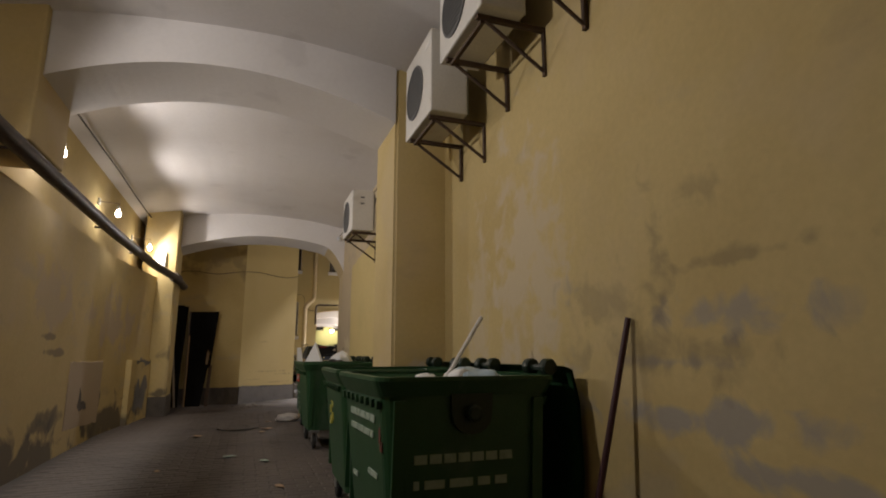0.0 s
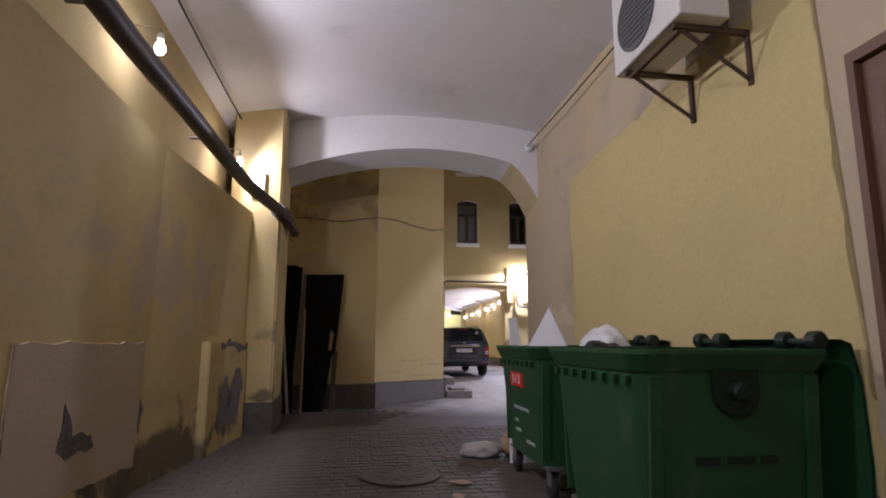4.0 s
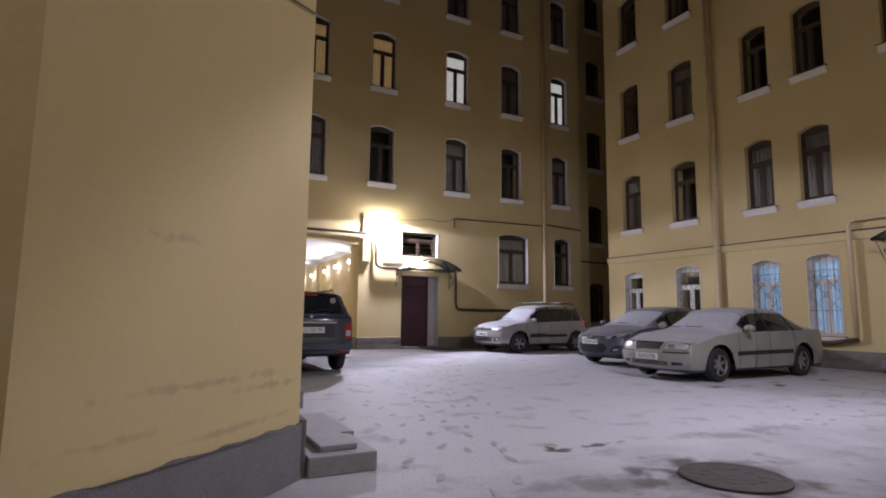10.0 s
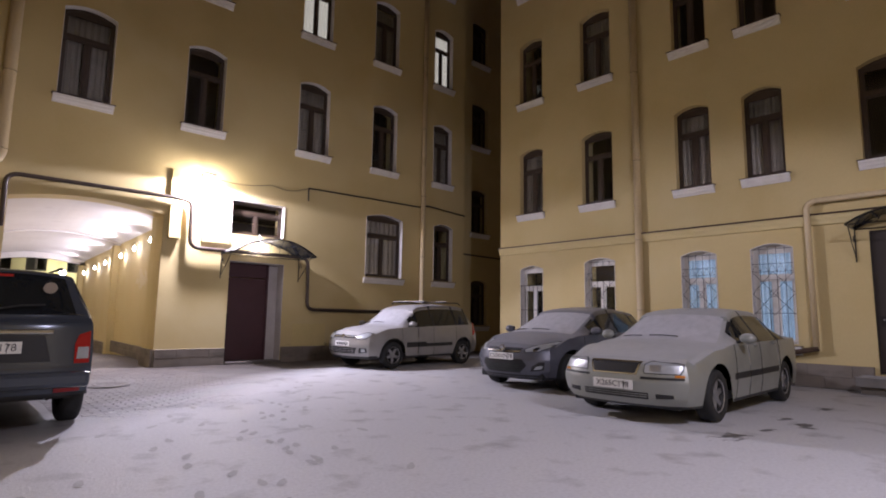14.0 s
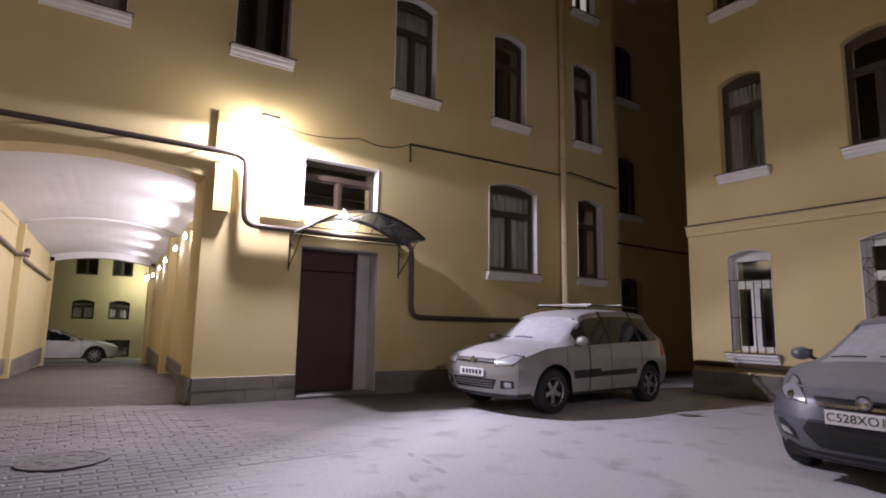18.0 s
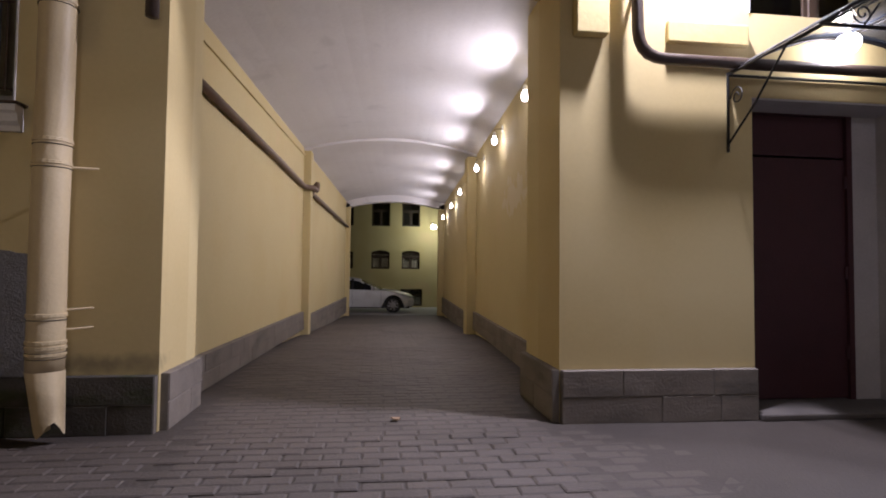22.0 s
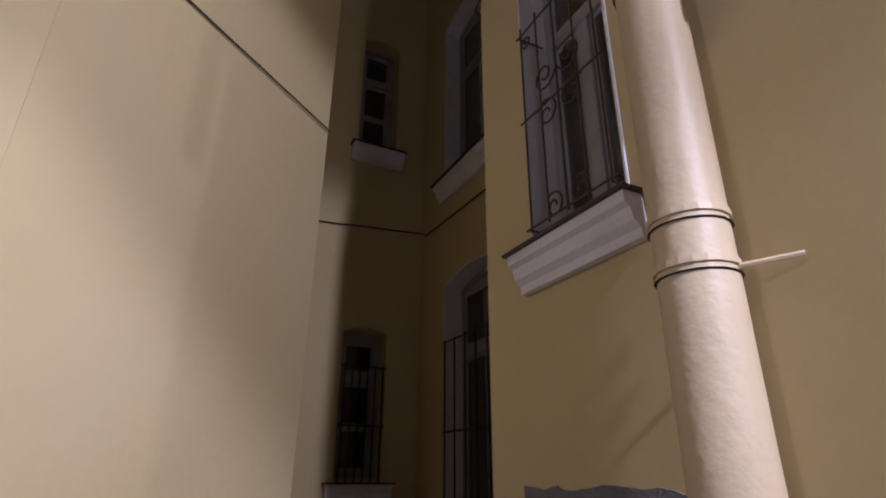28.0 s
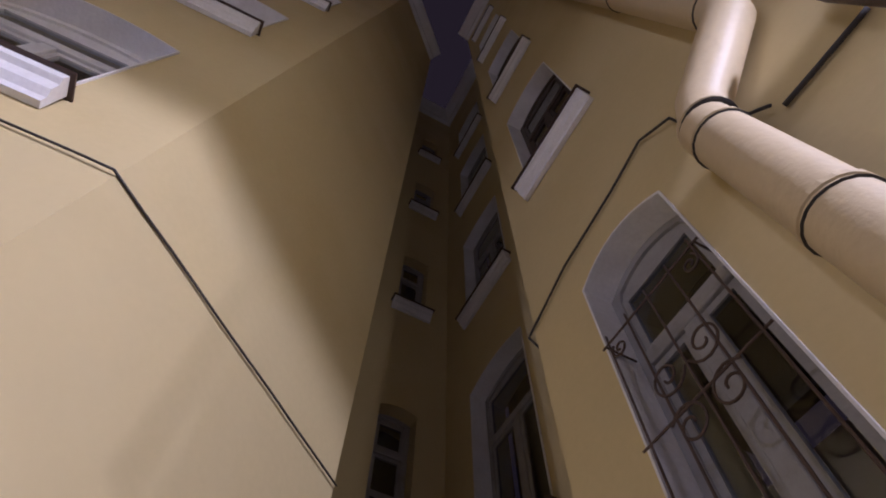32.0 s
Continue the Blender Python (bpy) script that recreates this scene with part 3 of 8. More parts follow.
def sweep(bm, pts, r, seg=10, closed=False):
    """A tube of radius r (or one radius a point) along points."""
    pts = [Vector(p) for p in pts]
    rings, up = [], None
    for i, p in enumerate(pts):
        d = (pts[min(i + 1, len(pts) - 1)] - pts[max(i - 1, 0)]).normalized()
        if up is None:
            up = Vector((0, 0, 1)) if abs(d.z) < 0.9 else Vector((0, 1, 0))
        side = d.cross(up).normalized()
        up = side.cross(d).normalized()
        rr = r[i] if isinstance(r, (list, tuple)) else r
        rings.append([bm.verts.new(p + side * rr * math.cos(a) + up * rr * math.sin(a)) for a in (2 * math.pi * j / seg for j in range(seg))])
    for a, b in zip(rings, rings[1:]):
        for j in range(seg):
            bm.faces.new((a[j], a[(j + 1) % seg], b[(j + 1) % seg], b[j]))
    bm.faces.new(rings[0][::-1]), bm.faces.new(rings[-1])
    return bm


def lathe(bm, profile, place=Matrix(), seg=24, caps=True):
    """Turns a profile of (radius, height) round the local z axis."""
    rings = [[bm.verts.new(place @ Vector((r * math.cos(a), r * math.sin(a), z))) for a in (2 * math.pi * j / seg for j in range(seg))] for r, z in profile]
    for a, b in zip(rings, rings[1:]):
        for j in range(seg):
            bm.faces.new((a[j], a[(j + 1) % seg], b[(j + 1) % seg], b[j]))
    if caps:
        bm.faces.new(rings[0][::-1]), bm.faces.new(rings[-1])
    return bm


class Face:
    """A vertical wall plane: u runs along it to the right of someone who faces it, z up, d out of the wall towards them."""

    def __init__(self, x, y, ux, uy):
        k = math.hypot(ux, uy)
        self.o, self.u, self.n = Vector((x, y, 0)), Vector((ux / k, uy / k, 0)), Vector((uy / k, -ux / k, 0))

    def at(self, u, z, d=0.0):
        return self.o + self.u * u + self.n * d + Vector((0, 0, z))

    def matrix(self, u, z, d=0.0):
        """Local x along the wall, local y into it, local z up."""
        m = Matrix((self.u, -self.n, (0, 0, 1))).transposed().to_4x4()
        m.translation = self.at(u, z, d)
        return m


def arc_top(u0, u1, z1, rise, n=8):
    """Points along the top of an opening, from u0 to u1."""
    if rise <= 0:
        return [(u0, z1), (u1, z1)]
    return [(u0 + (u1 - u0) * i / n, z1 - rise * (2 * i / n - 1) ** 2) for i in range(n + 1)]


def facade(name, face, u0, u1, height, thick, openings, mat, z_low=-0.05, label="", reveal=None, parent=None):
    """A wall of real thickness with openings (u0, u1, z0, z1, rise) right through it."""
    bm = bmesh.new()
    cuts = sorted({u0, u1, *(v for o in openings for v in o[:2] if u0 < v < u1)})

    def quad(a, b, c, d):
        bm.faces.new([bm.verts.new(p) for p in (a, b, c, d)])

    for a, b in zip(cuts, cuts[1:]):
        mid, z = (a + b) / 2, z_low
        for o in sorted((o for o in openings if o[0] < mid < o[1]), key=lambda o: o[2]) + [(0, 0, height, height, 0)]:
            if o[2] - z > 1e-4:
                for d in (0.0, -thick):
                    quad(face.at(a, z, d), face.at(b, z, d), face.at(b, o[2], d), face.at(a, o[2], d))
            z = o[3]
    for a, b, c, d, rise in openings:
        top = arc_top(a, b, d, rise)
        if rise > 0:
            for (p, q), (r, s) in zip(top, top[1:]):
                for deep in (0.0, -thick):
                    quad(face.at(p, q, deep), face.at(r, s, deep), face.at(r, d, deep), face.at(p, d, deep))
        ring = [(a, c)] + top + [(b, c)]
        ring = [(a, c), *top, (b, c)]
        for (p, q), (r, s) in zip(ring, ring[1:] + ring[:1]):
            if abs(q - z_low) < 0.06 and abs(s - z_low) < 0.06:
                continue
            quad(face.at(p, q, 0), face.at(r, s, 0), face.at(r, s, -thick), face.at(p, q, -thick))
    for d0 in ((u0, z_low, u0, height), (u1, z_low, u1, height), (u0, height, u1, height)):
        quad(face.at(d0[0], d0[1], 0), face.at(d0[2], d0[3], 0), face.at(d0[2], d0[3], -thick), face.at(d0[0], d0[1], -thick))
    bmesh.ops.remove_doubles(bm, verts=bm.verts, dist=1e-4)
    ob = part(name, bm, mat, parent)
    return tagged(ob, label, "wall", kind="structure") if not parent else ob


# ---- ground ----
def ground_height(x, y):
    """Level in the yard; it falls away along the far passage."""
    low = 0.0
    if y > 2:
        low = -0.43 * min((y - 2) / 11, 1) - 0.65 * max(0, min((y - 13) / 14, 1))
    return low


bm = bmesh.new()
xs = [-900, -60, -12] + [-8 + 0.5 * i for i in range(45)] + [20, 60, 900]
ys = [-900, -80, -42] + [-38 + 0.5 * i for i in range(137)] + [36, 80, 900]
grid = [[bm.verts.new((x, y, ground_height(x, y) + 0.012 * (noise.noise(Vector((x * 0.6, y * 0.6, 0)))))) for x in xs] for y in ys]
for r0, r1 in zip(grid, grid[1:]):
    for i in range(len(xs) - 1):
        bm.faces.new((r0[i], r0[i + 1], r1[i + 1], r1[i]))
ground = tagged(part("ground", bm, setts, smooth=True), "dark wet setts under thin trodden snow in the yard", "ground", kind="structure")

# ---- walls ----
TOP = 18.9
# front with the far passage and the porch, faces the yard: u = x
face_a = Face(0, -2.04, 1, 0)
A_COLS = [(-2.95, -2.2), (-0.65, 0.34), (1.90, 2.82), (4.90, 5.86), (7.40, 8.34), (9.92, 10.76)]
A_ROWS = [(5.80, 7.86), (9.27, 11.36), (12.78, 14.85), (16.2, 17.9)]
a_open = [(-1.25, 1.62, -0.05, 3.67, 0.17), (3.22, 4.68, -0.05, 2.56, 0), (3.20, 4.62, 3.25, 4.12, 0), (7.28, 8.66, 2.42, 4.36, 0.12), (10.0, 10.86, 2.44, 4.36, 0.10), (-2.85, -2.24, 2.26, 4.12, 0.12)]
a_open += [(a, b, c, d, 0.12) for a, b in A_COLS for c, d in A_ROWS]
wall_north = facade("wall_north", face_a, -3.28, 11.42, TOP, 0.55, a_open, plaster, label="tall yellow-plastered courtyard front with an archway")
# the wing on the far side of the yard: u runs from its corner towards the camera's side
face_b = Face(10.52, -4.57, 0, -1)
B_COLS = [(0.78, 1.62), (2.94, 3.86), (5.52, 6.32), (7.02, 7.80), (9.08, 10.06), (11.9, 12.8)]
B_ROWS = [(4.30, 6.24), (7.72, 9.66), (11.2, 13.1), (14.6, 16.3)]
b_open = [(0.80, 1.60, 0.86, 2.74, 0.1), (2.98, 3.86, 0.86, 2.82, 0.1), (5.56, 6.34, 0.84, 2.80, 0.1), (7.04, 7.82, 0.80, 2.84, 0.1), (9.07, 10.22, 0.32, 2.94, 0)]
b_open += [(a, b, c, d, 0.12) for a, b in B_COLS for c, d in B_ROWS]
wall_east = facade("wall_east", face_b, 0, 14.2, TOP, 0.55, b_open, plaster, label="yellow-plastered wing with barred ground-floor windows")
# recess between the two fronts
face_c = Face(11.42, -1.1, 1, 0)
C_ROWS = [(0.95, 2.66), (4.5, 6.2), (7.95, 9.7), (11.4, 13.15), (14.7, 16.4)]
wall_recess = facade("wall_recess", face_c, 0, 8.1, TOP, 0.4, [(1.32, 2.22, c, d, 0.1) for c, d in C_ROWS], plaster, label="shaded yellow wall at the end of the recess")
for name, f, a, b in (("wall_east_end", Face(19.5, -4.57, -1, 0), 0.0, 8.43), ("wall_recess_end", Face(19.52, -1.1, 0, -1), 0.0, 3.9)):
    facade(name, f, a, b, TOP, 0.4, [], plaster, label="plain yellow-plastered wall")
# west side: straight front, splayed corner, alley
face_w = Face(-3.435, -15.68, 0.033, 1.0)
w_len = math.hypot(0.385, 11.57)
W_ROWS = [(5.8, 7.8), (9.3, 11.3), (12.8, 14.8)]
W_COLS = [(1.2, 2.2), (4.4, 5.4), (7.6, 8.6)]
W_END = [(10.05, 11.08, 3.95, 5.25), (10.05, 11.08, 6.5, 7.8), (10.05, 11.08, 9.4, 10.9), (10.05, 11.08, 12.6, 14.2)]
wall_west = facade("wall_west", face_w, 0, w_len, TOP, 0.5, [(a, b, c, d, 0.12) for a, b in W_COLS for c, d in W_ROWS] + [(*o, 0.12) for o in W_END], plaster, label="yellow-plastered west wall of the yard")
face_k = Face(-3.05, -4.11, -1.2, 1.36)
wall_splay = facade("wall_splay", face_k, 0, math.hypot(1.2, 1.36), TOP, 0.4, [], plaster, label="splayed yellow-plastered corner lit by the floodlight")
facade("wall_alley_south", Face(-4.25, -2.75, -1, 0.02), 0, 4.0, TOP, 0.4, [], plaster, label="yellow-plastered alley wall")
face_r = Face(-5.72, -3.2, 0, 1)
R_ROWS = [(1.25, 2.55), (4.5, 5.95), (7.85, 9.2), (11.2, 12.5), (14.5, 15.8)]
wall_alley_end = facade("wall_alley_end", face_r, -0.4, 1.86, TOP, 0.4, [(1.10, 1.52, c, d, 0.05) for c, d in R_ROWS], plaster, label="dark plastered end wall of the narrow alley")
face_s = Face(-5.72, -1.34, 1, 0)
S_ROWS = [(0.95, 2.95), (3.95, 5.95), (7.3, 9.3), (10.7, 12.7), (14.0, 15.8)]
wall_alley_north = facade("wall_alley_north", face_s, 0, 2.44, TOP, 0.4, [(0.55, 1.5, c, d, 0.08) for c, d in S_ROWS], plaster, label="dark plastered alley wall with barred windows")
facade("wall_alley_return", Face(-3.28, -1.345, 0, -1), 0, 0.64, TOP, 0.3, [], plaster, label="yellow-plastered return of the front")
# the splayed lit face and the niche beside the near passage
face_l = Face(-4.91, -17.20, 1.48, 1.52)
facade("wall_splay_south", face_l, 0, math.hypot(1.48, 1.52), TOP, 0.4, [], plaster, label="splayed yellow wall beside the passage mouth")
face_n = Face(-7.2, -17.20, 1, 0)
facade("wall_niche", face_n, 0, 2.29, TOP, 0.4, [], plaster_p1, label="yellow wall behind the stacked black boards")
facade("wall_niche_side", Face(-6.62, -18.7, 0, 1), 0, 1.5, TOP, 0.4, [(0.94, 1.47, -0.05, 2.61, 0)], plaster_p1, label="yellow side wall of the niche, with a dark doorway")
tagged(part("doorway_lining", box(boxed(-7.02, -17.76, 2.595, -6.625, -17.235, 2.607), -7.02, -17.245, 0.0, -6.625, -17.233, 2.595), reveal_grey), "grey painted lining of the dark doorway", "lining", kind="structure")
# a near-black sheet paints the darkness beyond the doorway
tagged(part("room_wall_niche", boxed(-7.12, -18.6, 0, -7.03, -17.3, 2.9), dark_room), "near-black sheet, painted dark for the unlit space behind the doorway", "wall", kind="structure")
# near passage
P1L, P1R, P1Y0, P1Y1 = -6.94, -2.82, -38.0, -18.7
face_pl = Face(P1L, P1Y0, 0, 1)
facade("wall_passage_west_upper", Face(P1L - 0.22, P1Y0, 0, 1), 0, P1Y1 - P1Y0, 4.9, 0.3, [], plaster_p1, z_low=2.8, label="worn yellow plaster above the ledge")
# the wall swings out towards the pilaster, with a low pier at its foot
tagged(part("wall_swell", prism(bmesh.new(), [(P1L - 0.05, -22.4), (P1L, -22.4), (-6.66, -19.87), (P1L - 0.05, -19.87)], -0.03, 2.858), plaster_p1), "thickened plaster wall next to the pilaster", "wall", kind="structure")
b_ = prism(bmesh.new(), [(P1L - 0.02, -21.28), (-6.73, -21.28), (-6.62, -19.87), (P1L - 0.02, -19.87)], -0.02, 1.16)
bmesh.ops.bevel(b_, geom=list(b_.edges), offset=0.012, segments=2, affect="EDGES")
tagged(part("low_pier", b_, plaster_p1), "low plastered pier at the wall's foot", "pier", kind="structure")
facade("wall_passage_west", face_pl, 0, P1Y1 - P1Y0, 2.86, 0.5, [], plaster_p1, label="worn stained yellow plaster wall of the passage")
face_pr = Face(-2.72, -19.33, -0.1, -6.0)
facade("wall_passage_east", face_pr, 0, 18.7, 4.9, 0.5, [(5.74, 6.99, 0.42, 2.62, 0)], beige_plaster, label="yellow and grey patched plaster wall of the passage")
facade("wall_passage_end", Face(-7.5, P1Y0, 1, 0), 0, 5.5, 4.9, 0.4, [], plaster_p1, label="plain plaster wall closing the passage")
# passage mouth pier and the plain south side of the yard
face_sy = Face(10.6, -19.33, -1, 0)
facade("wall_south", face_sy, 0, 13.22, TOP, 0.5, [], plaster, label="plain yellow south wall of the yard")
facade("wall_over_passage", Face(-2.72, -19.33, -3.9, 0.63), 0, 4.2, TOP, 0.5, [], plaster, z_low=4.55, label="yellow wall above the passage mouth")
facade("wall_yard_corner", Face(10.52, -18.77, 0, -1), 0, 1.0, TOP, 0.4, [], plaster, label="plain yellow wall")


def vault(name, x0, x1, y0, y1, spring, rise, thick, mat, label, skew0=0.0, skew1=0.0, n=16):
    """A shallow barrel vault with thickness, from y0 to y1."""
    bm = bmesh.new()
    rows = []
    ysteps = [y0 + (y1 - y0) * i / 12 for i in range(13)]
    for y in ysteps:
        k = (y - y0) / (y1 - y0)
        a, b = x0 + skew0 * k, x1 + skew1 * k
        low = [bm.verts.new((a + (b - a) * i / n, y, spring + rise * (1 - (2 * i / n - 1) ** 2) + 0.012 * noise.noise(Vector((a + i * 0.3, y * 0.7, 3))))) for i in range(n + 1)]
        high = [bm.verts.new((a + (b - a) * i / n, y, spring + rise + thick)) for i in range(n + 1)]
        rows.append((low, high))
    for (l0, h0), (l1, h1) in zip(rows, rows[1:]):
        for i in range(n):
            bm.faces.new((l0[i], l1[i], l1[i + 1], l0[i + 1]))
            bm.faces.new((h0[i], h0[i + 1], h1[i + 1], h1[i]))
    for low, high in (rows[0], rows[-1]):
        for i in range(n):
            bm.faces.new((low[i], low[i + 1], high[i + 1], high[i]))
    return tagged(part(name, bm, mat, smooth=False), label, "ceiling", kind="structure")


def arch_rib(name, x0, x1, y0, y1, spring0, spring1, crown, top, mat, label, n=36, haunch=0.0, skew=0.0, drop=0.0, foot=None):
    """A masonry arch band across a passage."""
    bm = bmesh.new()
    rings = []
    for y in (y0, y1):
        low = []
        for i in range(n + 1):
            s = i / n
            base = spring0 + (spring1 - spring0) * s
            z = base + (crown - base) * (1 - (2 * s - 1) ** 2)
            if haunch and s > 0.86:
                z -= haunch * ((s - 0.86) / 0.14) ** 2
            z -= drop * (y == y1)
            low.append(bm.verts.new((x0 + (x1 - x0) * s, y + skew * s, z)))
        rings.append((low, [bm.verts.new((x0 + (x1 - x0) * i / n, y + skew * i / n, top)) for i in range(n + 1)]))
    (l0, h0), (l1, h1) = rings
    for i in range(n):
        strip = [bm.faces.new((l0[i], l1[i], l1[i + 1], l0[i + 1])), bm.faces.new((l0[i], l0[i + 1], h0[i + 1], h0[i])), bm.faces.new((l1[i], h1[i], h1[i + 1], l1[i + 1]))]
        if foot and i / n > 0.87:
            strip[0].material_index = strip[2].material_index = 1
    ob = part(name, bm, mat)
    if foot:
        ob.data.materials.append(foot)
    return tagged(ob, label, "arch", kind="structure")


vault("ceiling_near_passage", P1L - 0.28, P1R + 0.1, P1Y0, -18.75, 4.18, 0.28, 0.4, vault_white, "whitewashed shallow vault over the near passage")
b_ = boxed(P1L - 0.24, -27.512, 3.04, -6.62, -26.588, 4.4, bevel=0.02)
tagged(part("corbel", b_, plaster_p1), "plastered corbel block under the arch", "corbel", kind="structure")
arch_rib("arch_near", -6.74, -3.42, -27.42, -26.53, 3.62, 3.70, 4.03, 4.6, vault_white, "whitewashed arch band on pilasters")
arch_rib("arch_mouth", -6.36, -2.70, -19.36, -18.705, 3.62, 3.60, 3.95, 4.6, vault_white, "whitewashed arch at the passage mouth", haunch=0.5, skew=-0.62, drop=0.08, foot=beige_plaster)
for nm, pts, mat_ in (("pilaster", [(-3.42, -27.42), (P1R + 0.02, -27.42), (P1R + 0.02, -26.53), (-3.42, -26.53)], plaster_p1),
                      ("pilaster", [(P1L - 0.02, -19.86), (-6.295, -19.86), (-6.33, -18.705), (P1L - 0.02, -18.705)], plaster_p1),
                      ):
    b_ = prism(bmesh.new(), pts, -0.03, 4.45)
    bmesh.ops.bevel(b_, geom=[e for e in b_.edges if abs(e.verts[0].co.z - e.verts[1].co.z) > 1], offset=0.03, segments=3, affect="EDGES")
    tagged(part(nm, b_, mat_), "plastered pilaster carrying the passage arch", "pilaster", kind="structure")

# far passage
def p2_left(y):
    return -1.362 + 0.045 * y


def p2_right(y):
    return 1.98 + 0.045 * y


for nm, x_at, sgn, lab in (("wall_far_passage_west", p2_left, 1, "smooth yellow wall of the lit far passage"), ("wall_far_passage_east", p2_right, -1, "smooth yellow wall under a row of lamps")):
    if sgn == 1:
        f = Face(x_at(-1.49), -1.49, x_at(13.1) - x_at(-1.49), 14.59)
    else:
        f = Face(x_at(13.1), 13.1, x_at(-1.49) - x_at(13.1), -14.59)
    facade(nm, f, 0, 14.61, 4.2, 0.4, [], plaster_p2, z_low=-0.6, label=lab)
vault("ceiling_far_passage", p2_left(-1.49) - 0.1, p2_right(-1.49) + 0.1, -1.49, 13.1, 3.42, 0.28, 0.4, vault_white, "whitewashed shallow vault of the lit far passage", 0.657, 0.657)
for y, spring in ((4.58, 3.40), (12.7, 3.22)):
    arch_rib("arch_rib", p2_left(y) - 0.02, p2_right(y) + 0.02, y, y + 0.3, spring, spring, spring + 0.25, 3.9, vault_white, "whitewashed arch band of the far passage")
    for x_at, dx in ((p2_left, 0.14), (p2_right, -0.19)):
        x = x_at(y)
        b_ = boxed(min(x, x + dx) - (0.02 if dx > 0 else 0), y, -0.6, max(x, x + dx) + (0.02 if dx < 0 else 0), y + 0.32, 3.4, bevel=0.015)
        tagged(part("pilaster", b_, plaster_p2), "shallow yellow pilaster of the far passage", "pilaster", kind="structure")
for pts in ([(-1.252, -2.037), (-1.252, -1.27), (-1.7, -1.27), (-1.7, -1.48), (-1.40, -1.48), (-1.40, -2.037)], [(1.622, -2.037), (1.622, -1.12), (2.5, -1.12), (2.5, -1.48), (1.9, -1.48), (1.9, -2.037)]):
    tagged(part("pier", prism(bmesh.new(), pts, -0.03, 3.66), plaster_p2), "yellow pier at the archway mouth", "pier", kind="structure")
# second yard beyond the far passage
face_f = Face(-12, 26.8, 1, 0)
F_OPEN = [(u, u + 1.08, z, z + h, r) for u in (11.95, 13.75, 15.9, 9.8) for z, h, r in ((1.2, 1.1, 0.12), (3.75, 1.4, 0), (7.0, 1.7, 0.1))] + [(13.7, 15.0, -1.0, 0.0, 0)]
facade("wall_far_yard", face_f, 0, 26, 14, 0.5, F_OPEN, plaster_p2, z_low=-1.2, label="lit yellow wall across the second yard")
facade("wall_far_yard_west", Face(-11.5, 13.1, 0, 1), 0, 13.7, 14, 0.4, [], plaster_p2, z_low=-1.2, label="plain yellow wall")
facade("wall_far_yard_east", Face(13.5, 26.8, 0, -1), 0, 13.7, 14, 0.4, [], plaster_p2, z_low=-1.2, label="plain yellow wall")
facade("wall_far_yard_south_a", Face(p2_left(13.1) - 0.3, 13.1, -1, 0), 0, 10.9, 14, 0.4, [], plaster_p2, z_low=-1.2, label="plain yellow wall")
facade("wall_far_yard_south_b", Face(13.5, 13.1, -1, 0), 0, 13.5 - p2_right(13.1) - 0.3, 14, 0.4, [], plaster_p2, z_low=-1.2, label="plain yellow wall")
facade("wall_over_far_passage", Face(p2_right(13.1) + 0.4, 13.1, -1, 0), 0, 4.3, 14, 0.3, [], plaster_p2, z_low=3.6, label="plain yellow wall above the passage")
# unlit rooms behind the fronts: plain walls with the darkness put into their colour
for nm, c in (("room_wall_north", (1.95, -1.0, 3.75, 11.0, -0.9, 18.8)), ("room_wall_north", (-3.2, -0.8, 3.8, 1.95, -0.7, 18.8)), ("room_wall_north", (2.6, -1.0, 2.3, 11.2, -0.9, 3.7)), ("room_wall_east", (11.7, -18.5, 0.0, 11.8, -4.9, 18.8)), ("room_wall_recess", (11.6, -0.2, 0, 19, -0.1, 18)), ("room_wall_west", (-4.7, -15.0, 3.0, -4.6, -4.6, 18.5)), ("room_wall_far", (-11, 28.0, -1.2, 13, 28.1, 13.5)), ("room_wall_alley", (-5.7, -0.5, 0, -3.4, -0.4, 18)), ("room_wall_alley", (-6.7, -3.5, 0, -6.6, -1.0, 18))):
    tagged(part(nm, boxed(*c), dark_room), "near-black wall, painted dark for the unlit room behind the windows", "wall", kind="structure")
tagged(part("roof", boxed(-3.8, -1.4, TOP, 19.6, 13.0, TOP + 0.15), flashing), "dark sheet metal roof", "roof", kind="structure")
tagged(part("roof", boxed(11.1, -19.2, TOP, 19.6, -4.6, TOP + 0.15), flashing), "dark sheet metal roof", "roof", kind="structure")

# ---- windows ----
made_windows = {}
window_count = [0]


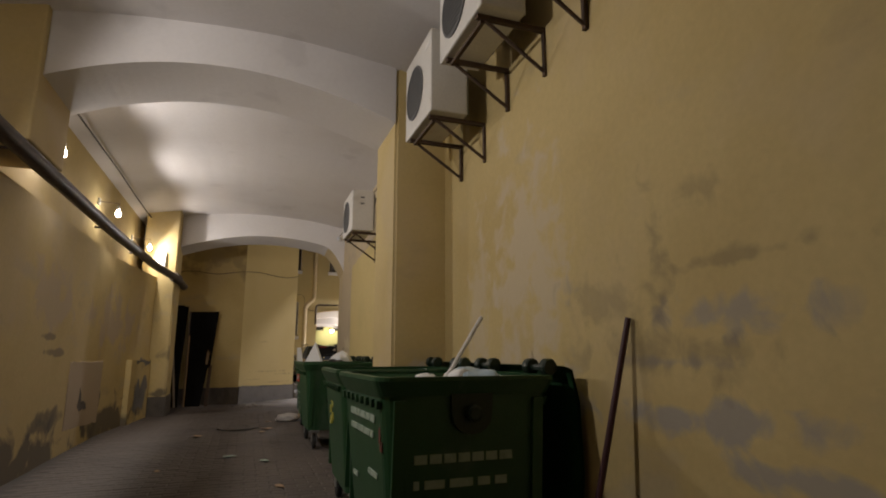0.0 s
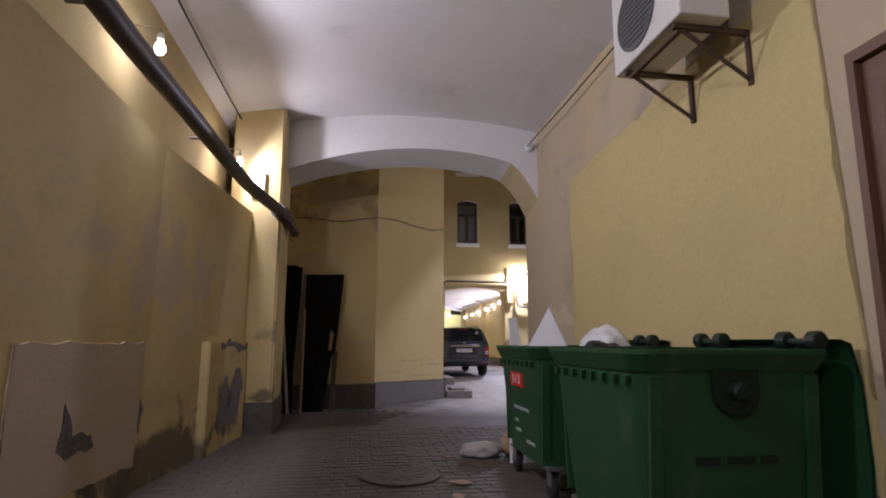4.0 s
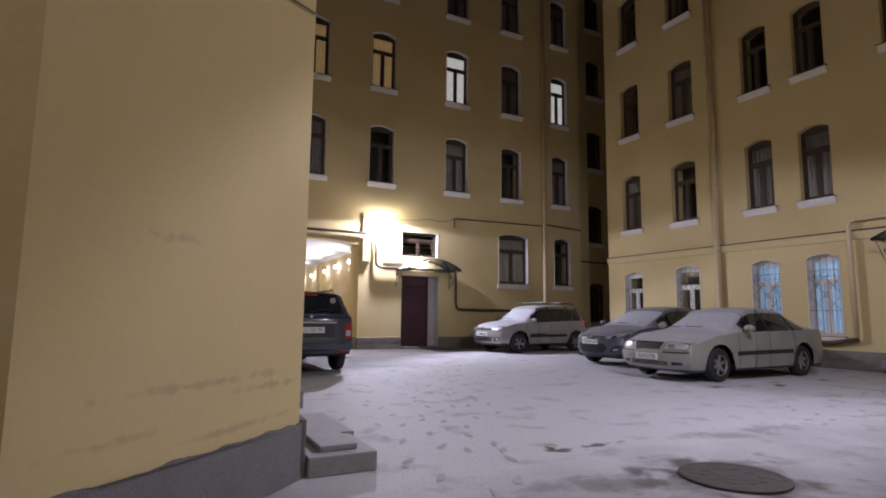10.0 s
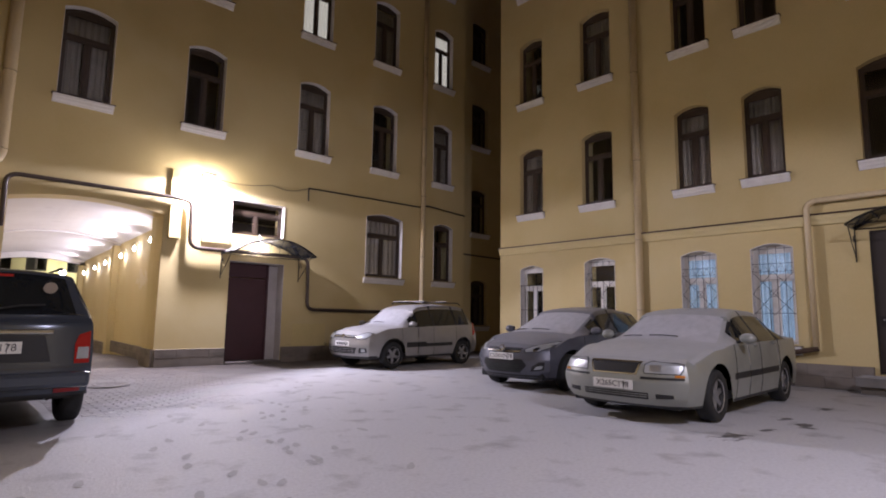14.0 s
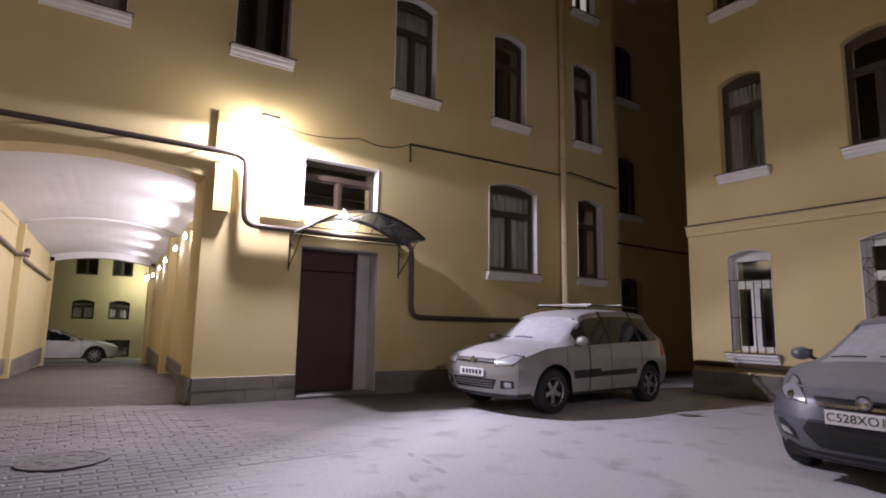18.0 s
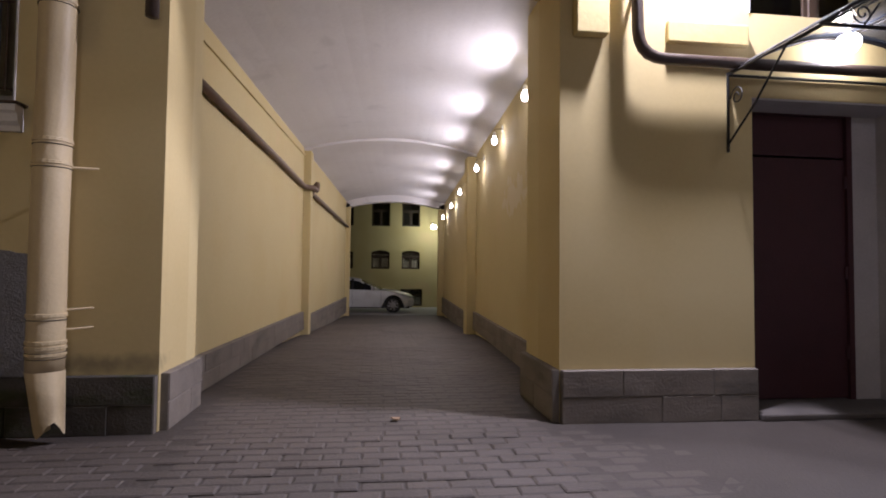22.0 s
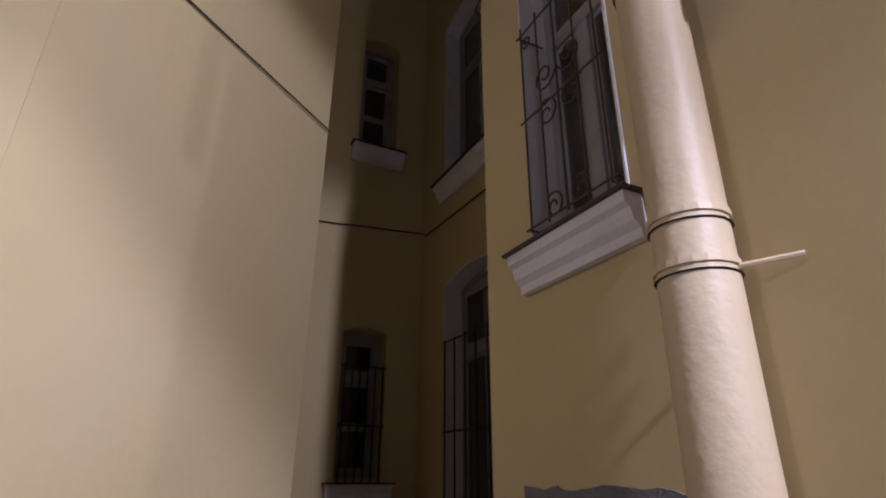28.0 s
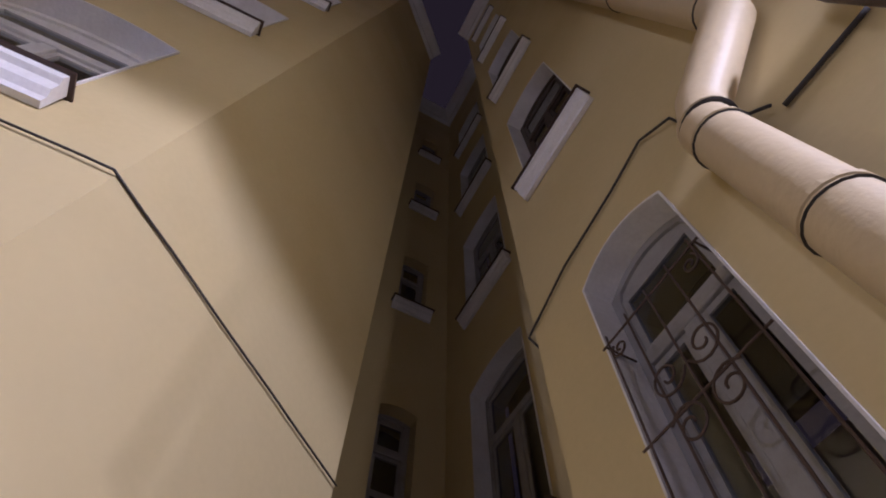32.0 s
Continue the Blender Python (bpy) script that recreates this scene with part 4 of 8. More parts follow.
def window_proto(w, h, rise, style, room):
    """A window in its opening: x along the wall from its middle, y into the wall, z up from the sill."""
    root = thing("window", Matrix(), "", "")
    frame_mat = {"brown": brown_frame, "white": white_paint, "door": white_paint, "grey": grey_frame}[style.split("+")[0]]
    d = 0.16
    hw = w / 2
    bm = bmesh.new()
    top = arc_top(-hw, hw, h, rise, 8)
    outer = [(-hw, 0.0), *top, (hw, 0.0)]
    t = 0.055
    inner = [(-hw + t, t), *[(max(-hw + t, min(hw - t, x)), z - t) for x, z in top], (hw - t, t)]
    for y in (d, d + 0.07):
        for i in range(len(outer)):
            j = (i + 1) % len(outer)
            bm.faces.new([bm.verts.new((p[0], y, p[1])) for p in (outer[i], outer[j], inner[j], inner[i])])
    for i in range(len(inner)):
        j = (i + 1) % len(inner)
        a, b = inner[i], inner[j]
        bm.faces.new([bm.verts.new(p) for p in ((a[0], d, a[1]), (b[0], d, b[1]), (b[0], d + 0.07, b[1]), (a[0], d + 0.07, a[1]))])
    part("window_frame", bm, frame_mat, root)
    bar = h * 0.66
    part("transom", boxed(-hw + t, d - 0.012, bar - 0.04, hw - t, d + 0.06, bar + 0.04, bevel=0.008), frame_mat, root)
    if w > 0.5:
        part("mullion", boxed(-0.04, d - 0.008, t, 0.04, d + 0.055, bar - 0.04, bevel=0.008), frame_mat, root)
        lights = ((-hw + t, -0.04, t, bar - 0.04), (0.04, hw - t, t, bar - 0.04), (-hw + t, hw - t, bar + 0.04, h - rise - t))
    else:
        lights = ((-hw + t, hw - t, t, bar * 0.5), (-hw + t, hw - t, bar * 0.5, bar - 0.04), (-hw + t, hw - t, bar + 0.04, h - rise - t))
    for a, b, c, e in lights:
        s = 0.035
        pane_frame = bmesh.new()
        for q in ((a, c, a + s, e), (b - s, c, b, e), (a + s, c, b - s, c + s), (a + s, e - s, b - s, e)):
            box(pane_frame, q[0], d + 0.012, q[1], q[2], d + 0.045, q[3])
        sash = part("sash", pane_frame, frame_mat, root)
        pane = part("pane", boxed(a + s, d + 0.024, c + s, b - s, d + 0.030, e - s), glass, sash)
        pane.visible_shadow = False
    if rise > 0.02:
        bm = bmesh.new()
        z0 = h - rise - t
        slab(bm, [(-hw + t, z0), (hw - t, z0), *[(max(-hw + t, min(hw - t, x)), max(z0, z - t)) for x, z in top[::-1]]], lambda u, z, k: (u, d + 0.02 + k, z), 0.02)
        part("head_board", bm, frame_mat, root)
    if room:
        bm = bmesh.new()
        n = 26
        for i in range(n):
            a, b = -hw + w * i / n, -hw + w * (i + 1) / n
            ya, yb = d + 0.13 + 0.018 * math.sin(i * 1.9), d + 0.13 + 0.018 * math.sin((i + 1) * 1.9)
            bm.faces.new([bm.verts.new(p) for p in ((a, ya, 0.06), (b, yb, 0.06), (b, yb, h - rise - 0.05), (a, ya, h - rise - 0.05))])
        part("curtain", bm, room, root, smooth=True)
    if "sill" in style:
        bm = bmesh.new()
        profile = [(-0.02, -0.04), (-0.11, -0.04), (-0.11, -0.085), (-0.085, -0.10), (-0.075, -0.15), (-0.045, -0.175), (-0.04, -0.21), (-0.005, -0.21)]
        ends = [[bm.verts.new((x, y, z)) for y, z in profile] for x in (-hw - 0.07, hw + 0.07)]
        for i in range(len(profile) - 1):
            bm.faces.new((ends[0][i], ends[0][i + 1], ends[1][i + 1], ends[1][i]))
        bm.faces.new(ends[0]), bm.faces.new(ends[1][::-1])
        part("window_sill", bm, white_trim, root, "white moulded sill")
        part("flashing", boxed(-hw - 0.09, -0.13, -0.038, hw + 0.09, d - 0.005, -0.026), flashing, root, "brown sheet metal flashing")
    if "surround" in style:
        bm = bmesh.new()
        wide = 0.006
        out = [(-hw - wide, 0.0), (-hw - wide, h - rise), *[(x * (1 + wide / hw), z + wide) for x, z in top], (hw + wide, h - rise), (hw + wide, 0.0)]
        inn = [(-hw + 0.004, 0.0), (-hw + 0.004, h - rise), *[(x * (1 - 0.004 / hw), z - 0.004) for x, z in top], (hw - 0.004, h - rise), (hw - 0.004, 0.0)]
        for i in range(len(out) - 1):
            for y in (-0.012,):
                bm.faces.new([bm.verts.new((p[0], y, p[1])) for p in (out[i], out[i + 1], inn[i + 1], inn[i])])
            bm.faces.new([bm.verts.new(q) for q in ((out[i][0], 0, out[i][1]), (out[i + 1][0], 0, out[i + 1][1]), (out[i + 1][0], -0.012, out[i + 1][1]), (out[i][0], -0.012, out[i][1]))])
            bm.faces.new([bm.verts.new(q) for q in ((inn[i][0], -0.012, inn[i][1]), (inn[i + 1][0], -0.012, inn[i + 1][1]), (inn[i + 1][0], d, inn[i + 1][1]), (inn[i][0], d, inn[i][1]))])
        part("surround", bm, white_trim, root, "white painted surround")
    if "grille" in style:
        grille = thing("grille", Matrix(), "", "")
        for k in list(grille.keys()):
            del grille[k]
        grille.parent = root
        y = 0.03
        bars = [[(-hw + w * k / 5, y, 0.03), (-hw + w * k / 5, y, h - rise * 0.6)] for k in range(6)]
        bars += [[(-hw, y, z), (hw, y, z)] for z in (0.03, h * 0.30, h * 0.72, h * 0.80, h - rise)]
        c, k = h * 0.5, h * 0.22
        bars += [[(-hw, y, c), (0, y, c + k)], [(0, y, c + k), (hw, y, c)], [(hw, y, c), (0, y, c - k)], [(0, y, c - k), (-hw, y, c)]]
        bars += [[(-hw, y, c + k), (hw, y, c - k)], [(-hw, y, c - k), (hw, y, c + k)]]
        bars += [[(math.cos(a) * 0.07, y, c + math.sin(a) * 0.07) for a in (2 * math.pi * i / 12 for i in range(13))]]
        bars += [[(-hw + w * i / 5, y, h * 0.72), (-hw + w * (i + 0.5) / 5, y, h * 0.80), (-hw + w * (i + 1) / 5, y, h * 0.72)] for i in range(5)]
        for b_ in bars:
            part("bar", sweep(bmesh.new(), b_, 0.0055, 5), black_iron, grille)
    if "scroll" in style:
        y = -0.04
        bars = [[(-hw + 0.04 + (w - 0.08) * k / 4, y, 0.06), (-hw + 0.04 + (w - 0.08) * k / 4, y, bar + 0.05)] for k in range(5)]
        bars += [[(-hw, y, z), (hw, y, z)] for z in (0.08, bar * 0.55, bar)]
        bars += [[(x, 0.12, z), (x, y, z)] for x in (-hw + 0.02, hw - 0.02) for z in (0.08, bar)]

        def curl(cx, cz, r, turn, flip):
            return [(cx + flip * r * (1 - i / 26) * math.cos(turn + i * 0.42), y, cz + r * (1 - i / 26) * math.sin(turn + i * 0.42)) for i in range(22)]

        for sx in (-1, 1):
            bars += [curl(sx * hw * 0.30, bar * 0.50, 0.085, 0.6, sx), curl(sx * hw * 0.30, bar * 0.68, 0.085, 3.4, sx), curl(sx * hw * 0.30, bar * 0.10, 0.07, 0.9, sx), curl(sx * hw * 0.72, bar * 0.94, 0.045, 2.2, -sx)]
        for b_ in bars:
            part("bar", sweep(bmesh.new(), b_, 0.0055, 5), rusty_iron, root)
    if "plainbars" in style:
        for k in range(6):
            x = -hw + 0.03 + (w - 0.06) * k / 5
            part("bar", sweep(bmesh.new(), [(x, -0.02, -0.05), (x, -0.02, bar + 0.1)], 0.008, 5), black_iron, root)
        for z in (-0.03, bar * 0.5, bar + 0.08):
            part("bar", sweep(bmesh.new(), [(-hw, -0.02, z), (hw, -0.02, z)], 0.008, 5), black_iron, root)
    return root


def window(face, o, style, label, room=None):
    u0, u1, z0, z1, rise = o
    key = (round(u1 - u0, 2), round(z1 - z0, 2), rise, style, room.name if room else "")
    m = face.matrix((u0 + u1) / 2, z0)
    window_count[0] += 1
    if key not in made_windows:
        ob = made_windows[key] = window_proto(u1 - u0, z1 - z0, rise, style, room)
        ob.matrix_basis = m
    else:
        ob = copy_thing(made_windows[key], m)
    ob.name = "window_%d" % window_count[0]
    return tagged(ob, label, "window", kind="structure")


DARK, LIT = "dark brown arched window with a white sill, unlit", "arched window with a white sill, lit from inside"
lit = {(2, 1): warm_curtain, (3, 1): white_curtain, (1, 1): warm_curtain, (5, 1): white_curtain, (4, 2): curtain, (5, 3): white_curtain}
for ci, (a, b) in enumerate(A_COLS):
    for ri, (c, d) in enumerate(A_ROWS):
        room = lit.get((ci, ri), curtain if (ci + ri) % 2 else None)
        window(face_a, (a, b, c, d, 0.12), "brown+sill+surround", LIT if room in (warm_curtain, white_curtain) else DARK, room)
window(face_a, (7.28, 8.66, 2.42, 4.36, 0.12), "brown+sill+surround", "wide brown ground-floor window with drawn curtains", curtain)
window(face_a, (10.0, 10.86, 2.44, 4.36, 0.10), "brown+sill+surround", "narrow brown ground-floor window", None)
window(face_a, (3.20, 4.62, 3.25, 4.12, 0), "brown+surround", "brown fanlight window above the porch, white reveal", None)
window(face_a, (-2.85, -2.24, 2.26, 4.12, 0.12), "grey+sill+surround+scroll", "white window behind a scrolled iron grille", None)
for ci, (a, b) in enumerate(B_COLS):
    for ri, (c, d) in enumerate(B_ROWS):
        window(face_b, (a, b, c, d, 0.12), "brown+sill", DARK, curtain if (ci * 2 + ri) % 3 == 0 or (ri == 0 and ci in (2, 3)) else None)
for i, o in enumerate(b_open[:4]):
    if i < 2:
        window(face_b, o, "white+sill+surround+grille" if i == 1 else "white+sill+surround+plainbars", "white ground-floor window behind iron bars", None)
    else:
        window(face_b, o, "white+sill+surround+grille", "white window with pale blue-lit blind behind a diamond iron grille", blue_blind)
for c, d in C_ROWS:
    window(face_c, (1.32, 2.22, c, d, 0.1), "brown+sill", DARK, None)
for a, b in W_COLS:
    for c, d in W_ROWS:
        window(face_w, (a, b, c, d, 0.12), "white+sill+surround", "white-framed window with a white sill, unlit", None)
for o in W_END:
    window(face_w, (*o, 0.12), "white+sill+surround", "white-framed window with a white sill, unlit", None)
for i, (c, d) in enumerate(R_ROWS):
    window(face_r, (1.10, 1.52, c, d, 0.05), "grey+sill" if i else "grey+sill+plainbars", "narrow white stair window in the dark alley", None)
for i, (c, d) in enumerate(S_ROWS):
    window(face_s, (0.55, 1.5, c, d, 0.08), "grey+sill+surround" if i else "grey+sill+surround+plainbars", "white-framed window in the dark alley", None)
for o in F_OPEN:
    window(face_f, o, "brown", "small dark window across the second yard", curtain if o[2] < 2 else None)

# ---- doors, porches ----
concrete_dark = material("dirty_doorstep_stone", (0.12, 0.105, 0.095), 0.85, spots=(0.07, 0.06, 0.055), scale=4, fine=60, bump=0.3)

def panel(bm, x0, z0, x1, z1, y, depth=0.012, edge=0.03):
    """A raised field on a door leaf."""
    ring = [(x0, z0), (x1, z0), (x1, z1), (x0, z1)]
    inn = [(x0 + edge, z0 + edge), (x1 - edge, z0 + edge), (x1 - edge, z1 - edge), (x0 + edge, z1 - edge)]
    for i in range(4):
        j = (i + 1) % 4
        bm.faces.new([bm.verts.new(p) for p in ((ring[i][0], y, ring[i][1]), (ring[j][0], y, ring[j][1]), (inn[j][0], y - depth, inn[j][1]), (inn[i][0], y - depth, inn[i][1]))])
    bm.faces.new([bm.verts.new((x, y - depth, z)) for x, z in inn])


# maroon steel door under the porch
m = face_a.matrix(3.95, 0.0)
door_1 = tagged(thing("door_1", m, "", ""), "closed maroon steel door with a fixed panel above", "door", kind="structure")
part("leaf", boxed(-0.70, 0.36, 0.06, 0.42, 0.42, 2.16, bevel=0.006), maroon_steel, door_1)
part("top_panel", boxed(-0.70, 0.37, 2.18, 0.42, 0.42, 2.54, bevel=0.006), maroon_steel, door_1)
part("door_frame", box(box(boxed(-0.73, 0.33, 0.0, -0.70, 0.45, 2.56), 0.42, 0.33, 0.0, 0.47, 0.45, 2.56), -0.70, 0.33, 2.54, 0.42, 0.45, 2.56), maroon_steel, door_1)
part("infill", boxed(0.47, 0.34, 0.0, 0.73, 0.5, 2.56), reveal_grey, door_1, "pale plastered jamb")
part("handle", sweep(bmesh.new(), rounded([(-0.60, 0.36, 1.02), (-0.60, 0.30, 1.02), (-0.60, 0.30, 1.22), (-0.60, 0.36, 1.22)], 0.02), 0.011, 8), black_iron, door_1, "black bar handle")
part("door_lock", boxed(-0.635, 0.350, 0.92, -0.565, 0.36, 0.99, bevel=0.003), black_iron, door_1)
for z in (0.4, 1.1, 1.9):
    part("hinge", sweep(bmesh.new(), [(0.41, 0.345, z), (0.41, 0.345, z + 0.11)], 0.012, 8), maroon_steel, door_1)
part("reveal", box(boxed(0.718, 0.002, 0.0, 0.732, 0.34, 2.56), -0.73, 0.002, 2.545, 0.73, 0.34, 2.558), reveal_grey, door_1, "pale painted reveal")
tagged(part("door_step", boxed(3.22, -2.14, 0.0, 4.68, -1.62, 0.05, bevel=0.012), concrete_dark), "worn limestone doorstep under the maroon door", "step")

# barred porch door of the wing
m = face_b.matrix(9.645, 0.32)
door_2 = tagged(thing("door_2", m, "", ""), "closed black-brown steel door with a white notice", "door", kind="structure")
part("leaf", boxed(-0.56, 0.06, 0.02, 0.56, 0.12, 2.60, bevel=0.006), black_steel, door_2)
part("door_frame", box(box(boxed(-0.575, 0.03, 0.0, -0.56, 0.15, 2.62), 0.56, 0.03, 0.0, 0.575, 0.15, 2.62), -0.56, 0.03, 2.60, 0.56, 0.15, 2.62), black_steel, door_2)
part("notice", boxed(-0.27, 0.052, 1.52, 0.20, 0.058, 1.80), paper_white, door_2, "white paper notice")
part("handle", sweep(bmesh.new(), rounded([(-0.46, 0.06, 0.98), (-0.46, 0.0, 0.98), (-0.36, 0.0, 0.98)], 0.02), 0.012, 8), steel_grey, door_2)
part("door_lock", boxed(-0.51, 0.045, 0.86, -0.42, 0.06, 1.05, bevel=0.004), black_iron, door_2)
porch_step = thing("porch_step", Matrix(), "snow-dusted concrete porch step with an iron edge", "step")
part("tread", boxed(9.85, -15.0, 0.14, 10.50, -13.4, 0.30, bevel=0.01), concrete, porch_step)
part("riser", boxed(9.95, -14.95, 0.0, 10.50, -13.45, 0.14), mortar, porch_step)


def canopy(name, m, half, reach, rise, label, lamp_at=None):
    """An arched porch roof: two bowed iron trusses, ribs, a bowed sheet and wall brackets."""
    root = thing(name, m, label, "canopy")
    n = 18

    def bow(i, lift=0.0):
        s = 2 * i / n - 1
        return s * half, rise * (1 - s * s) + lift

    for y in (-0.02, -reach):
        part("bow", sweep(bmesh.new(), [(bow(i)[0], y, bow(i)[1]) for i in range(n + 1)], 0.013, 6), black_iron, root)
        part("tie", sweep(bmesh.new(), [(-half, y, 0), (half, y, 0)], 0.012, 6), black_iron, root)
    for i in (0, 4, 9, 14, 18):
        x, z = bow(i)
        part("purlin", sweep(bmesh.new(), [(x, -0.02, z), (x, -reach, z)], 0.010, 6), black_iron, root)
    bm = bmesh.new()
    for i in range(n):
        (a, c), (b, d) = bow(i, 0.018), bow(i + 1, 0.018)
        for lift in (0.0, 0.006):
            bm.faces.new([bm.verts.new(p) for p in ((a, 0, c + lift), (b, 0, d + lift), (b, -reach - 0.03, d + lift), (a, -reach - 0.03, c + lift))])
    part("roof_sheet", bm, dusted(poly_roof.copy(), 0.25), root, "smoked plastic roof sheet", smooth=True)
    for k in range(-3, 4):
        x = k * half * 0.24
        z = rise * (1 - (x / half) ** 2)
        part("scroll", sweep(bmesh.new(), [(x + 0.07 * (1 - i / 24) * math.cos(i * 0.5 + k), -reach, z * 0.5 + 0.07 * (1 - i / 24) * math.sin(i * 0.5 + k)) for i in range(20)], 0.006, 5), black_iron, root)
        part("strut", sweep(bmesh.new(), [(x, -reach, 0), (x + 0.12, -reach, z * 0.92)], 0.007, 5), black_iron, root)
    for sx in (-half, half):
        bracket = part("bracket", sweep(bmesh.new(), [(sx, -0.02, 0.02), (sx, -0.02, -0.62)], 0.012, 6), black_iron, root)
        part("brace", sweep(bmesh.new(), [(sx, -0.03, -0.55), (sx, -reach * 0.35, -0.32), (sx, -reach * 0.7, 0.0)], 0.009, 6), black_iron, bracket)
        part("curl", sweep(bmesh.new(), [(sx, -0.13 + 0.08 * (1 - i / 24) * math.cos(i * 0.5), -0.2 + 0.08 * (1 - i / 24) * math.sin(i * 0.5)) for i in range(20)], 0.006, 5), black_iron, bracket)
    return root


canopy("porch_canopy", face_a.matrix(4.05, 2.72), 1.05, 0.95, 0.36, "arched smoked-plastic canopy on scrolled black ironwork")
canopy("porch_canopy", face_b.matrix(9.72, 2.98), 0.86, 0.75, 0.26, "arched black iron canopy over the wing's door")
porch_lamp = thing("porch_lamp", pose(3.92, -2.22, 2.98), "round lit lamp glass under the canopy", "lamp")
part("globe", lathe(bmesh.new(), [(0.001, -0.09), (0.045, -0.078), (0.078, -0.045), (0.09, 0.0), (0.075, 0.04), (0.04, 0.058), (0.001, 0.062)], seg=16), bulb_white, porch_lamp, smooth=True).visible_shadow = False
part("holder", sweep(bmesh.new(), [(0, 0, 0.06), (0, 0, 0.20), (0.0, 0.10, 0.28)], 0.016, 8), porcelain, porch_lamp)
def floodlight(m, label, reach=0.38):
    """A small lamp head that leans out from the wall on a bracket."""
    flood = thing("floodlight", m, label, "floodlight")
    part("wall_plate", boxed(-0.06, -0.02, -0.05, 0.06, -0.002, 0.20, bevel=0.004), black_iron, flood)
    part("arm", sweep(bmesh.new(), rounded([(0, -0.015, 0.14), (0, -reach + 0.12, 0.20), (0, -reach + 0.02, 0.14)], 0.06), 0.016, 8), black_iron, flood)
    part("housing", boxed(-0.15, -reach - 0.08, 0.095, 0.15, -reach + 0.09, 0.14, bevel=0.015), black_iron, flood, "dark metal housing")
    # glowing globe larger than the real lens: the lamp's glare built as a shape
    part("globe", lathe(bmesh.new(), [(0.001, -0.13), (0.065, -0.113), (0.115, -0.065), (0.13, 0.0), (0.11, 0.05), (0.06, 0.075), (0.001, 0.08)], Matrix.Translation((0, -reach, 0.01)), 20), flood_white, flood, "glowing globe that stands for the lamp's glare", smooth=True).visible_shadow = False
    return flood


floodlight(face_a.matrix(2.45, 4.43), "bright lit floodlight on a wall arm above the porch")
floodlight(face_sy.matrix(8.35, 4.99), "second lit floodlight on a long arm from the south wall", 1.83)

# brown old door in the near passage
m = face_pr.matrix(6.365, 0.42)
door_3 = tagged(thing("door_3", m, "", ""), "worn brown panelled double door with stickers", "door", kind="structure")
part("door_frame", box(box(boxed(-0.625, -0.012, 0.0, -0.58, 0.16, 2.2), 0.58, -0.012, 0.0, 0.625, 0.16, 2.2), -0.58, -0.012, 2.14, 0.58, 0.16, 2.2), door_wood, door_3)
for a, b in ((-0.577, -0.004), (0.004, 0.577)):
    leaf = part("leaf", boxed(a, 0.03, 0.02, b, 0.08, 2.135, bevel=0.004), door_wood, door_3, "old brown leaf with worn paint")
    for z0, z1 in ((0.10, 0.28), (0.50, 0.80), (1.20, 1.98)):
        bm = bmesh.new()
        panel(bm, a + 0.09, z0, b - 0.09, z1, 0.028, 0.006 if a < 0 else 0.012)
        part("panel", bm, door_wood, leaf)
    for z in (0.33, 0.42):
        part("ledge", boxed(a + 0.02, 0.012, z, b - 0.02, 0.031, z + 0.022, bevel=0.004), grey_wood, leaf, "worn bare ledge")
    if a > 0:
        part("shelf_moulding", boxed(a + 0.03, -0.018, 0.985, b - 0.03, 0.031, 1.025, bevel=0.008), door_wood, leaf)
        for z in (1.12, 0.84):
            part("moulding_strip", boxed(a + 0.03, 0.010, z, b - 0.03, 0.031, z + 0.022, bevel=0.005), door_wood, leaf)
part("meeting_strip", boxed(-0.022, 0.014, 0.02, 0.022, 0.031, 2.135, bevel=0.005), door_wood, door_3)
part("lock_hole", lathe(bmesh.new(), [(0.001, 0.0), (0.028, 0.0), (0.024, 0.008), (0.010, 0.008), (0.001, 0.003)], Matrix.Translation((-0.09, 0.030, 1.16)) @ Matrix.Rotation(radians(90), 4, "X"), 14), print_dark, door_3)
part("lock_rosette", lathe(bmesh.new(), [(0.001, 0.0), (0.038, 0.0), (0.034, 0.010), (0.014, 0.014), (0.001, 0.014)], Matrix.Translation((0.10, 0.030, 1.20)) @ Matrix.Rotation(radians(90), 4, "X"), 16), steel_grey, door_3)
handle = part("handle", sweep(bmesh.new(), rounded([(0.075, 0.035, 1.07), (0.075, -0.035, 1.07), (0.19, -0.035, 1.065)], 0.02), 0.011, 8), steel_grey, door_3)
part("handle_plate", boxed(0.05, 0.018, 1.03, 0.10, 0.031, 1.11, bevel=0.004), steel_grey, handle)
part("sticker", boxed(-0.19, 0.022, 1.93, -0.04, 0.029, 2.02), blue_label, door_3, "blue sticker")
part("sticker", boxed(0.16, 0.020, 1.50, 0.36, 0.027, 1.68), aged_paper, door_3, "yellowed paper sticker")
label_ = part("sticker", boxed(0.20, 0.020, 1.28, 0.33, 0.027, 1.36), paper_white, door_3, "white sticker with a red band")
part("band", boxed(0.205, 0.015, 1.325, 0.325, 0.022, 1.352), red_label, label_)
steps = thing("door_steps", Matrix(), "two worn stone steps below the brown door", "steps")
part("step", boxed(-3.22, -26.45, 0.0, -2.82, -24.75, 0.36, bevel=0.02), plinth_stone, steps)
part("step", boxed(-3.56, -26.38, 0.0, -3.225, -24.85, 0.18, bevel=0.02), plinth_stone, steps)
lamp_round = thing("wall_lamp", face_pr.matrix(6.25, 3.10), "round unlit lamp with a milky glass above the door", "lamp")
turn_y = Matrix.Rotation(radians(90), 4, "X")
